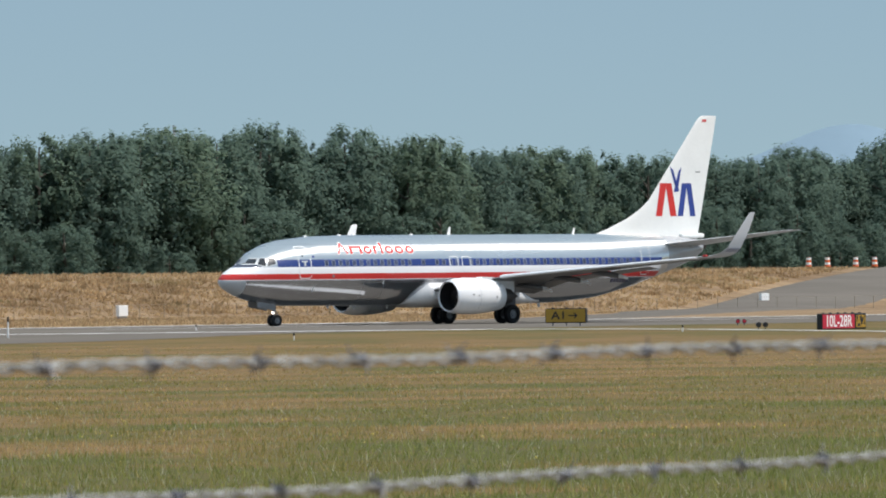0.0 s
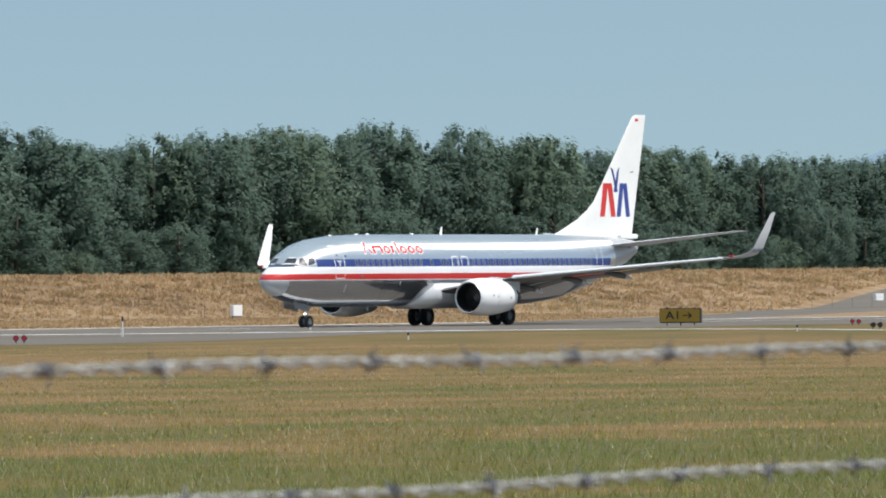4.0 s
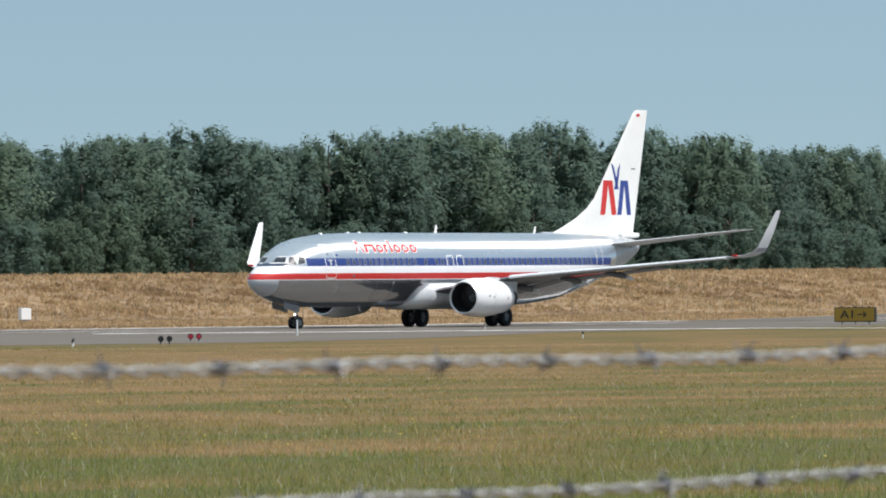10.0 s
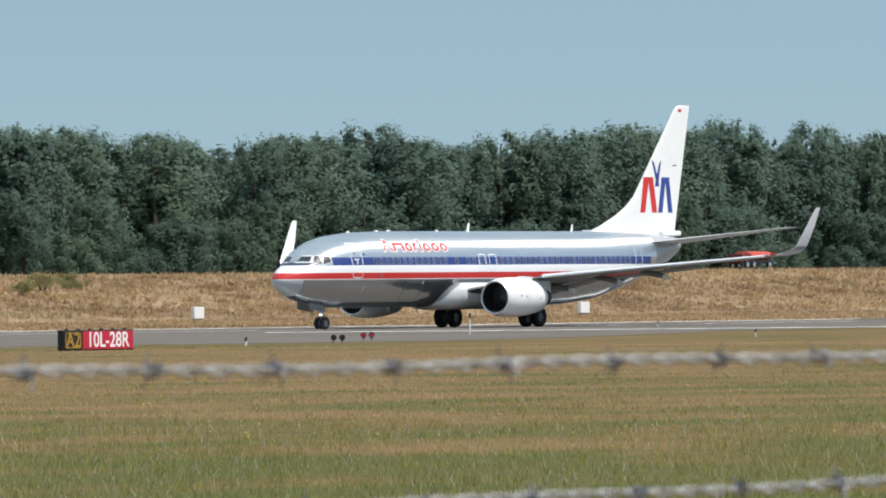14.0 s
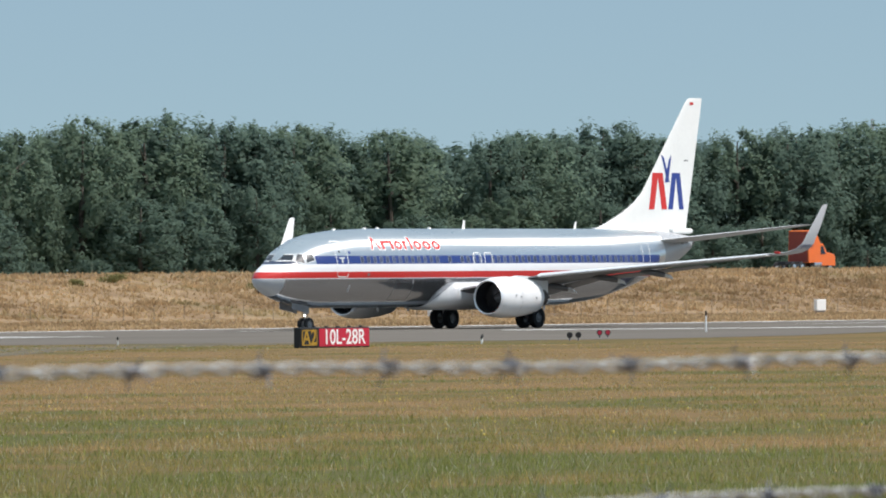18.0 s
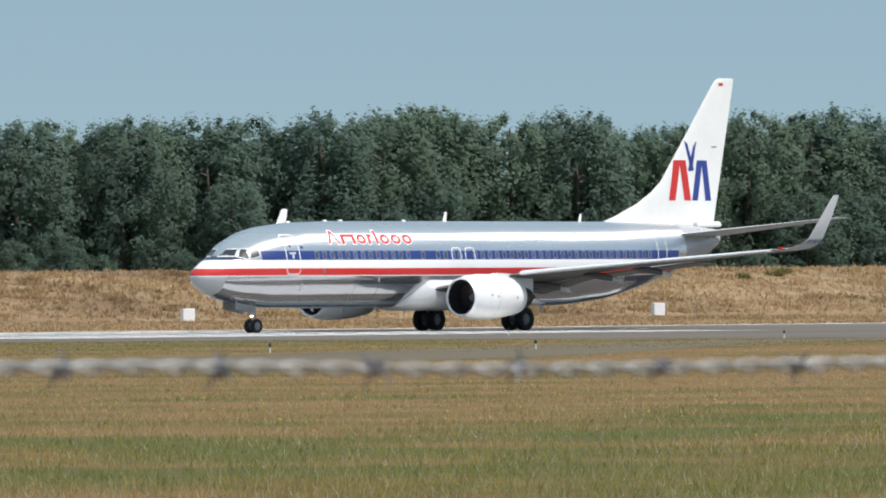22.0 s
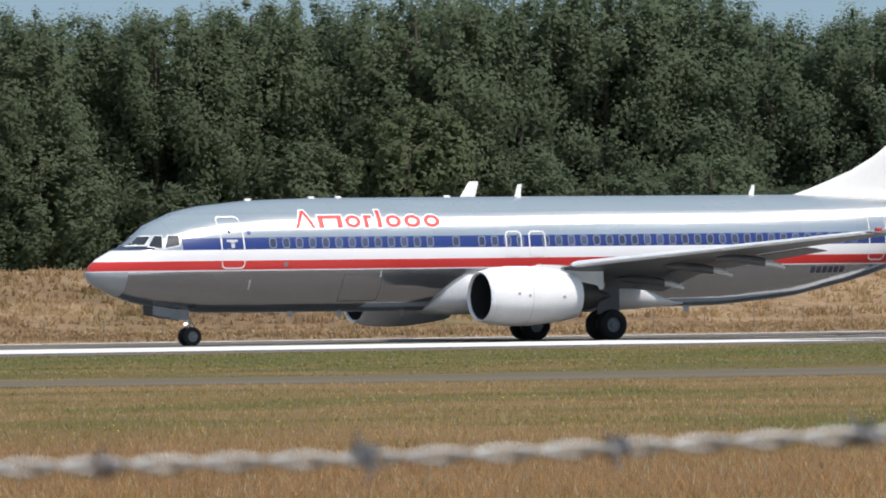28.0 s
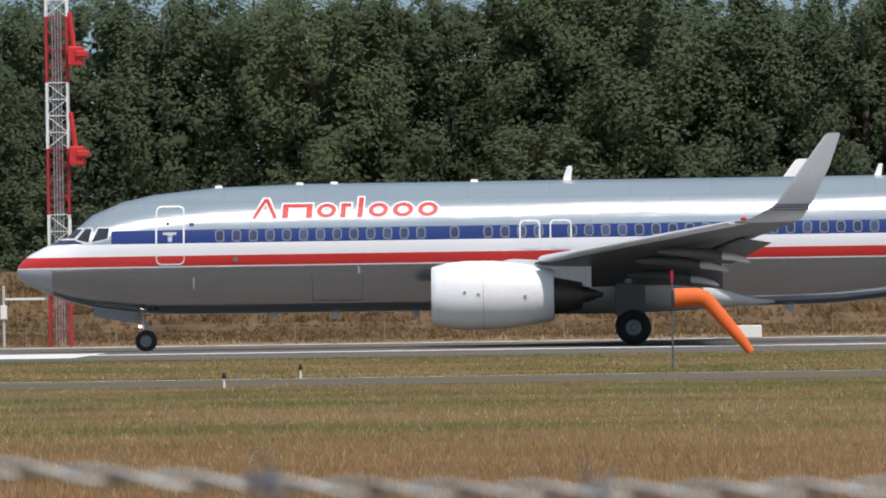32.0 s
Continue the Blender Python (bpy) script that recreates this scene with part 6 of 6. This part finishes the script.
box_truck = empty("box_truck", pose(0, 0, 0), "white box truck with a plain cargo body", "truck", "vehicles on the dyke road")
bm = bmesh.new()
add_box(bm, (-3.4, -1.1, 0.62), (1.6, 1.1, 2.85), 0.12)
part("cargo_box", bm, WHITE, box_truck, "plain white cargo box")
bm = bmesh.new()
body_shell(bm, ((1.62, 0.5), (1.62, 2.1), (1.8, 2.25), (2.3, 2.2), (2.9, 1.45), (3.5, 1.25), (3.65, 1.0), (3.65, 0.45)), 2.0, 0.15)
part("cab", bm, WHITE, box_truck, smooth=True)
bm = bmesh.new()
a = [bm.verts.new(p) for p in ((2.93, -0.85, 1.48), (2.93, 0.85, 1.48), (2.36, 0.8, 2.14), (2.36, -0.8, 2.14))]
bm.faces.new(a)
part("windscreen", bm, GLASS_DARK, box_truck)
bm = bmesh.new()
add_box(bm, (-3.3, -0.5, 0.40), (3.4, 0.5, 0.64))
part("chassis", bm, BLACK, box_truck)
for s in (-1, 1):
    bm = bmesh.new()
    add_box(bm, (-3.2, s * 1.11 - 0.012, 1.22), (1.4, s * 1.11 + 0.012, 1.27))
    part("rub_rail", bm, PALE_GREY, box_truck, "thin grey rub rail")
bm = bmesh.new()
add_box(bm, (-3.43, -0.95, 0.75), (-3.40, 0.95, 2.7))
part("rear_door", bm, WHITE, box_truck, "white roll-up rear door")
for wx in (-2.0, 2.7):
    for s in (-1, 1):
        road_wheel(box_truck, wx, s * 0.95, 0.42)

# ---------------------------------------------------------------- woods behind the dyke
TREE_Y = 800.0
SKYLINE = ((-120, 28.2), (-52, 28.6), (-11, 28), (4, 28.8), (20, 27.5), (51, 29.4), (69, 28.6), (107, 27.9), (125, 28.2), (178, 28.2), (241, 28), (275, 28.8), (291, 27.1),
           (296, 29.8), (322, 29.9), (335, 29.6), (340, 30.1), (352, 29.8), (355, 28.5), (365, 27.4), (370, 28), (374, 27), (382, 28.5), (399, 28.7), (421, 30.8), (438, 30.5), (450, 32.4), (466, 32.2), (475, 29.4), (481, 30.6), (545, 30.3), (569, 29.2), (581, 31.7), (611, 27.5), (626, 29), (650, 26.1),
           (678, 26.9), (698, 21), (715, 22.2), (733, 20.9), (740, 23.3), (761, 20), (797, 22.5), (847, 24.5), (915, 26.2), (940, 24.3), (981, 26.4), (1039, 24.8), (1075, 25.3),
           (1086, 27.6), (1100, 25.1), (1175, 27.6), (1194, 28.7), (1203, 26), (1210, 28.7), (1256, 25.3), (1338, 24.1), (1363, 26.1), (1380, 23.3), (1395, 29.1), (1600, 29))


def tree_height(x):
    return float(np.interp(x, [s[0] for s in SKYLINE], [s[1] for s in SKYLINE]))


def crown_mesh(name, seed, tall, leaves, size_of):
    """Sprays of leaves round many steep boughs over a dense heart; one unit is a tree 10 m high."""
    rng = np.random.default_rng(seed)
    lobes = []

    def spread(z):
        return (2.3 if tall else 2.7) * max(0.0, 1 - (abs(z - 3.6) / 6.2) ** (2.6 if z > 3.6 else 2.0)) ** 0.62
    for i in range(120):
        z = 0.5 + 8.3 * ((i + rng.uniform(0, 1)) / 120) ** 0.9
        a, r = 2.4 * i + rng.uniform(-0.5, 0.5), spread(z) * math.sqrt(rng.uniform(0.42, 1.0))
        w = rng.uniform(0.30, 0.62)
        lobes.append((r * math.cos(a), r * math.sin(a), z, w, w * rng.uniform(1.0, 1.9)))
    # thin leaders standing out of the top
    for i in range(14):
        a, r = rng.uniform(0, math.tau), 1.9 * math.sqrt(rng.uniform(0, 1))
        w = rng.uniform(0.16, 0.34)
        lobes.append((r * math.cos(a), r * math.sin(a), 9.0 - 0.42 * r * r + rng.uniform(-0.3, 0.25), w, w * rng.uniform(1.2, 2.2)))
    lobes = np.array(lobes)
    weight = lobes[:, 3] * lobes[:, 4]
    weight[120:] *= 2.2
    pick = rng.choice(len(lobes), leaves, p=weight / weight.sum())
    d = rng.normal(0, 1, (leaves, 3))
    d /= np.linalg.norm(d, axis=1)[:, None]
    k = leaves
    c = lobes[pick, :3] + d * lobes[pick][:, [3, 3, 4]] * rng.uniform(0.25, 1.12, (k, 1)) * np.where(lobes[pick, 2] > 7.6, 0.82, 1.0)[:, None]
    away = c - np.array([0, 0, 4.0])
    away[:, 2] *= 0.4
    away /= np.linalg.norm(away, axis=1)[:, None] + 1e-6
    size = rng.uniform(0.6, 1.3, (k, 1)) * size_of
    # the dense heart of the crown: larger sprays drawn in towards the trunk
    size[c[:, 2] > 8.4] *= 0.85
    deep = (rng.uniform(0, 1, k) < 0.20) & (c[:, 2] < 7.6)
    c[deep, :2] *= 0.55
    size[deep] *= 1.6
    nrm = 0.5 * d + 0.6 * away + np.array([0, 0, 0.25]) + rng.normal(0, 0.34, (k, 3))
    nrm /= np.linalg.norm(nrm, axis=1)[:, None]
    t1 = np.cross(nrm, rng.normal(0, 1, (k, 3)))
    t1 /= np.linalg.norm(t1, axis=1)[:, None]
    t2 = np.cross(nrm, t1)
    tri = np.stack([c - t1 * size * 1.1, c + t1 * size * 0.8 - t2 * size * 0.7, c + t1 * size * 0.4 + t2 * size * 0.8], 1).reshape(-1, 3)
    verts = tri
    loops = np.arange(3 * k)
    flip = np.cross(tri[1::3] - tri[0::3], tri[2::3] - tri[0::3])
    if (flip * nrm).sum() < 0:
        loops[:3 * k] = loops[:3 * k].reshape(-1, 3)[:, ::-1].ravel()
    me = bpy.data.meshes.new(name)
    me.vertices.add(len(verts))
    me.vertices.foreach_set("co", verts.ravel().astype(np.float32))
    me.loops.add(len(loops))
    me.loops.foreach_set("vertex_index", loops.astype(np.int32))
    me.polygons.add(len(loops) // 3)
    me.polygons.foreach_set("loop_start", np.arange(0, len(loops), 3, dtype=np.int32))
    me.update()
    me.validate()
    me.shade_smooth()
    # sprays are shaded as soft clumps, each leaf close to the turn of its bough
    soft = 0.42 * d + 0.6 * away + np.array([0, 0, 0.2]) + 0.2 * nrm
    soft /= np.linalg.norm(soft, axis=1)[:, None]
    me.normals_split_custom_set_from_vertices(np.repeat(soft, 3, axis=0).tolist())
    return me


def build_trees():
    kinds = []
    # six finely leaved kinds for the near end of the wood, four plainer ones for its far end, two for the depth of it
    for i in range(12):
        me = crown_mesh("crown", 40 + i, i % 2, 25000 if i < 6 else 9000 if i < 10 else 3000, 0.064 if i < 6 else 0.104 if i < 10 else 0.18)
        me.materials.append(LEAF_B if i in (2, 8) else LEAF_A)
        bm = bmesh.new()
        rng = random.Random(i)
        add_rod(bm, (0, 0, 0), (0.1, 0, 4.5), 0.17, 0.11, 8)
        add_rod(bm, (0.1, 0, 4.4), (0.0, 0.1, 8.6), 0.11, 0.03, 8)
        for k in range(9):
            a, z = rng.uniform(0, math.tau), 1.8 + 0.65 * k
            add_rod(bm, (0.05, 0, z), (1.7 * math.cos(a), 1.7 * math.sin(a), z + 1.0), 0.06, 0.02, 6)
        tree = empty("tree", pose(0, 0, 0), "dense dark green broadleaf tree in a long wood", "tree", "trees behind the dyke")
        crown = new("crown", me)
        crown.parent = tree
        part("trunk", bm, BARK, tree)
        kinds.append(tree)
    rng = random.Random(11)
    x, n = -95.0, 0
    spots = []
    while x < 1470:
        spots.append((x + rng.uniform(-1.5, 1.5), TREE_Y + rng.uniform(-6, 5), rng.uniform(0.96, 1.03)))
        x += rng.uniform(6.0, 9.0)
    x = -100.0
    while x < 1500:
        spots.append((x, TREE_Y + rng.uniform(10, 24), rng.uniform(0.88, 0.96)))
        x += rng.uniform(9, 13)
    x = -98.0
    while x < 1470:
        spots.append((x, TREE_Y - rng.uniform(9, 15), rng.uniform(0.26, 0.66)))
        x += rng.uniform(8, 15)
    wood = []
    for n, (x, y, s) in enumerate(spots):
        deep = y > TREE_Y + 8
        src = kinds[10 + rng.randrange(2) if deep else 6 + rng.randrange(4) if x > 520 or s < 0.7 else rng.randrange(6)]
        h = tree_height(x * TREE_Y / y) * s / (8.65 if x < 520 else 8.9)
        w = h * rng.uniform(1.0, 1.34) * (1.5 if deep else 1.0) * (1.0 if s > 0.6 else 1.5)
        turn = rng.uniform(0, 360)
        if deep:
            wood.append((n % 2, x, y, w, h, math.radians(turn)))
            continue
        t = copy_thing(src, pose(x, y, -0.1, 0, 0, turn))
        t.scale = (w, w, h)
    # the trees deeper in the wood stand as one mass
    shapes = []
    for t in kinds[10:]:
        me = t.children[0].data if t.children[0].name.startswith("crown") else t.children[1].data
        co = np.empty(3 * len(me.vertices), dtype=np.float32)
        me.vertices.foreach_get("co", co)
        lo = np.empty(len(me.loops), dtype=np.int32)
        me.loops.foreach_get("vertex_index", lo)
        shapes.append((co.reshape(-1, 3), lo))
    vs, ls, base = [], [], 0
    for kind, x, y, w, h, turn in wood:
        co, lo = shapes[kind]
        c, s = math.cos(turn), math.sin(turn)
        vs.append(np.stack([x + w * (c * co[:, 0] - s * co[:, 1]), y + w * (s * co[:, 0] + c * co[:, 1]), h * co[:, 2] - 0.1], 1))
        ls.append(lo + base)
        base += len(co)
    me = bpy.data.meshes.new("deep_wood")
    vs, ls = np.concatenate(vs), np.concatenate(ls)
    me.vertices.add(len(vs))
    me.vertices.foreach_set("co", vs.ravel().astype(np.float32))
    me.loops.add(len(ls))
    me.loops.foreach_set("vertex_index", ls.astype(np.int32))
    me.polygons.add(len(ls) // 3)
    me.polygons.foreach_set("loop_start", np.arange(0, len(ls), 3, dtype=np.int32))
    me.update()
    me.shade_smooth()
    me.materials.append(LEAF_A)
    tagged(new("deep_wood", me), "dense dark green wood of broadleaf trees behind the front row", "wood", kind="stuff")
    for i, t in enumerate(kinds):
        t.matrix_basis = pose(-60 + 120 * i, TREE_Y + 30, -0.1, 0, 0, 50 * i)
        t.scale = (2.4, 2.4, 2.4)


build_trees()


def build_shrubs():
    """Low olive shrubs rooted on the face of the dyke."""
    olive = leaf_mat("shrub_leaves", (0.230, 0.215, 0.085), (0.340, 0.300, 0.125))
    spots = [(523.5, 415, 1.7, 1.9), (526.0, 417, 1.4, 1.4), (519.8, 414, 1.2, 1.2), (531.0, 418, 1.0, 0.9), (512.0, 422, 1.0, 0.9), (505.5, 420, 0.8, 0.7), (538.0, 424, 0.9, 0.8)]
    for n, (x, y, w, h) in enumerate(spots):
        shrub = empty("shrub", pose(x, y, dyke_height(x, y) - 0.1, 0, 0, 40 * n), "low olive-green shrub on the dry slope", "shrub", "shrubs on the dyke")
        g = np.random.default_rng(300 + n)
        k = 900
        d = g.normal(0, 1, (k, 3))
        d /= np.linalg.norm(d, axis=1)[:, None]
        lobe = g.integers(0, 9, k)
        at = np.stack([g.normal(0, 0.45, 9) * w, g.normal(0, 0.45, 9) * w, g.uniform(0.35, 0.8, 9) * h], 1)
        c = at[lobe] + d * np.array([0.45 * w, 0.45 * w, 0.32 * h]) * g.uniform(0.4, 1.1, (k, 1))
        c[:, 2] = np.maximum(c[:, 2], 0.02)
        t1 = np.cross(d + g.normal(0, 0.5, (k, 3)), g.normal(0, 1, (k, 3)))
        t1 /= np.linalg.norm(t1, axis=1)[:, None]
        t2 = np.cross(d, t1)
        z = g.uniform(0.05, 0.11, (k, 1))
        tri = np.stack([c - t1 * z, c + t1 * z * 0.8 - t2 * z * 0.6, c + t1 * z * 0.4 + t2 * z * 0.7], 1).reshape(-1, 3)
        ob = mesh_ob("foliage", tri, [(3 * i, 3 * i + 1, 3 * i + 2) for i in range(k)], olive)
        ob.parent = shrub
        bm = bmesh.new()
        for q in range(4):
            a = 1.6 * q + n
            add_rod(bm, (0, 0, 0), (0.4 * w * math.cos(a), 0.4 * w * math.sin(a), 0.6 * h), 0.04, 0.015, 6)
        part("stem", bm, BARK, shrub)


build_shrubs()

# ---------------------------------------------------------------- what moves
PATH = []


def motions():
    PATH.extend([
    (0.0, pose(423.40, 284.09, 0, 0, 0, -16.01)),
    (0.5, pose(421.55, 283.41, 0, 0, 0, -12.37)),
    (1.0, pose(419.75, 282.69, 0, 0, 0, -9.23)),
    (1.5, pose(417.97, 282.09, 0, 0, 0, -6.61)),
    (2.0, pose(416.24, 281.51, 0, 0, 0, -4.47)),
    (2.5, pose(414.54, 281.12, 0, 0, 0, -2.91)),
    (3.0, pose(412.87, 280.80, 0, 0, 0, -1.84)),
    (3.5, pose(411.23, 280.59, 0, 0, 0, -1.21)),
    (4.0, pose(409.61, 280.51, 0, 0, 0, -1.04)),
    (4.5, pose(408.02, 280.50, 0, 0, 0, -1.11)),
    (5.0, pose(406.45, 280.48, 0, 0, 0, -1.12)),
    (5.5, pose(404.90, 280.36, 0, 0, 0, -0.77)),
    (6.0, pose(403.38, 280.16, 0, 0, 0, -0.12)),
    (6.5, pose(401.87, 280.16, 0, 0, 0, -0.10)),
    (7.0, pose(400.36, 280.16, 0, 0, 0, 0.00)),
    (7.5, pose(398.83, 280.16, 0, 0, 0, 0.00)),
    (8.0, pose(397.30, 280.16, 0, 0, 0, 0.00)),
    (8.5, pose(395.75, 280.16, 0, 0, 0, 0.00)),
    (9.0, pose(394.20, 280.16, 0, 0, 0, 0.00)),
    (9.5, pose(392.65, 280.16, 0, 0, 0, 0.00)),
    (10.0, pose(391.10, 280.16, 0, 0, 0, 0.00)),
    (10.5, pose(389.54, 280.16, 0, 0, 0, 0.00)),
    (11.0, pose(387.95, 280.16, 0, 0, 0, 0.00)),
    (11.5, pose(386.32, 280.16, 0, 0, 0, 0.00)),
    (12.0, pose(384.66, 280.16, 0, 0, 0, 0.00)),
    (12.5, pose(382.96, 280.16, 0, 0, 0, 0.00)),
    (13.0, pose(381.21, 280.16, 0, 0, 0, 0.00)),
    (13.5, pose(379.40, 280.16, 0, 0, 0, 0.00)),
    (14.0, pose(377.54, 280.16, 0, 0, 0, 0.00)),
    (14.5, pose(375.60, 280.16, 0, 0, 0, 0.00)),
    (15.0, pose(373.55, 280.16, 0, 0, 0, 0.00)),
    (15.5, pose(371.37, 280.16, 0, 0, 0, 0.00)),
    (16.0, pose(369.00, 280.16, 0, 0, 0, 0.00)),
    (16.5, pose(366.35, 280.16, 0, 0, 0, 0.00)),
    (17.0, pose(363.30, 280.16, 0, 0, 0, 0.00)),
    (17.5, pose(359.74, 280.16, 0, 0, 0, 0.00)),
    (18.0, pose(355.61, 280.16, 0, 0, 0, 0.00)),
    (18.5, pose(350.90, 280.16, 0, 0, 0, 0.00)),
    (19.0, pose(345.60, 280.16, 0, 0, 0, 0.00)),
    (19.5, pose(339.70, 280.16, 0, 0, 0, 0.00)),
    (20.0, pose(333.20, 280.16, 0, 0, 0, 0.00)),
    (20.5, pose(326.07, 280.16, 0, 0, 0, 0.00)),
    (21.0, pose(318.33, 280.16, 0, 0, 0, 0.00)),
    (21.5, pose(309.98, 280.16, 0, 0, 0, 0.00)),
    (22.0, pose(301.02, 280.16, 0, 0, 0, 0.00)),
    (22.5, pose(291.44, 280.16, 0, 0, 0, 0.00)),
    (23.0, pose(281.21, 280.16, 0, 0, 0, 0.00)),
    (23.5, pose(270.32, 280.16, 0, 0, 0, 0.00)),
    (24.0, pose(258.76, 280.16, 0, 0, 0, 0.00)),
    (24.5, pose(246.51, 280.16, 0, 0, 0, 0.00)),
    (25.0, pose(233.61, 280.16, 0, 0, 0, 0.00)),
    (25.5, pose(220.04, 280.16, 0, 0, 0, 0.00)),
    (26.0, pose(205.82, 280.16, 0, 0, 0, 0.00)),
    (26.5, pose(190.96, 280.16, 0, 0, 0, 0.00)),
    (27.0, pose(175.45, 280.16, 0, 0, 0, 0.00)),
    (27.5, pose(159.31, 280.16, 0, 0, 0, 0.00)),
    (28.0, pose(142.54, 280.16, 0, 0, 0, 0.00)),
    (28.5, pose(125.18, 280.16, 0, 0, 0, 0.00)),
    (29.0, pose(107.21, 280.16, 0, 0, 0, 0.00)),
    (29.5, pose(88.64, 280.16, 0, 0, 0, 0.00)),
    (30.0, pose(69.46, 280.16, 0, 0, 0, 0.00)),
    (30.5, pose(49.64, 280.16, 0, 0, 0, 0.00)),
    (31.0, pose(29.17, 280.16, 0, 0, 0, 0.00)),
    (31.5, pose(8.04, 280.16, 0, 0, 0, 0.00)),
    (32.0, pose(-13.75, 280.16, 0, 0, 0, 0.00)),
    ])
    walk(airliner, PATH)
    # rolling wheels: as many rows as the turn needs; past four turns a second the spokes only seem to creep
    ts = [r[0] for r in PATH]
    xs = [r[1].translation.x for r in PATH]
    for axle, radius in zip(axles, (0.345, 0.56, 0.56)):
        base = axle.matrix_basis.translation.copy()
        rows, angle, last_x, t, pitch = [(0.0, pose(*base))], 0.0, xs[0], 0.0, math.tau / 10
        for i in range(1, 961):
            t = i / 30
            x = float(np.interp(t, ts, xs))
            step = (last_x - x) / radius
            if step < 0.7 and i % 4 and i != 960:
                continue
            if step > 1.2:
                step = (step + pitch / 2) % pitch - pitch / 2
            angle += step
            last_x = x
            rows.append((t, pose(*base, 0, -math.degrees(angle), 0)))
        walk(axle, rows)

    def drive(vehicle, t0, x0, speed, lane):
        rows = []
        for t in (0.0, 8.0, 16.0, 24.0, 32.0):
            x = x0 + speed * (t - t0)
            rows.append((t, pose(x, ROAD_Y + lane, crest(x) + 0.03, 0, 0, 0 if speed > 0 else 180)))
        walk(vehicle, rows)

    drive(tan_pickup, 2.2, 634.1, -27.6, 1.8)
    drive(white_hatch, 8.5, 627.6, 28.8, -1.8)
    drive(red_truck, 11.4, 598.8, 28.9, -1.8)
    rows = []
    for t in (0.0, 15.0, 16.0, 17.0, 18.0, 24.0, 32.0):
        x = 575.9 + 28.4 * (t - 15.6)
        rows.append((t, pose(x, ROAD_Y - 1.8, crest(x) + 0.05 - 0.38 * smooth_step(15.3, 17.4, t))))
    orange_truck.scale = (0.95, 0.95, 0.95)
    walk(orange_truck, rows)
    drive(black_truck, 19.3, 533.4, 26.4, -1.8)
    drive(white_sedan, 22.6, 530.1, 24.4, -1.8)
    drive(white_pickup, 22.6, 450.6, 24.3, -1.8)
    drive(silver_sedan, 26.5, 296.0, 25.0, -1.8)
    drive(box_truck, 27.5, 249.2, 25.0, -1.8)


motions()
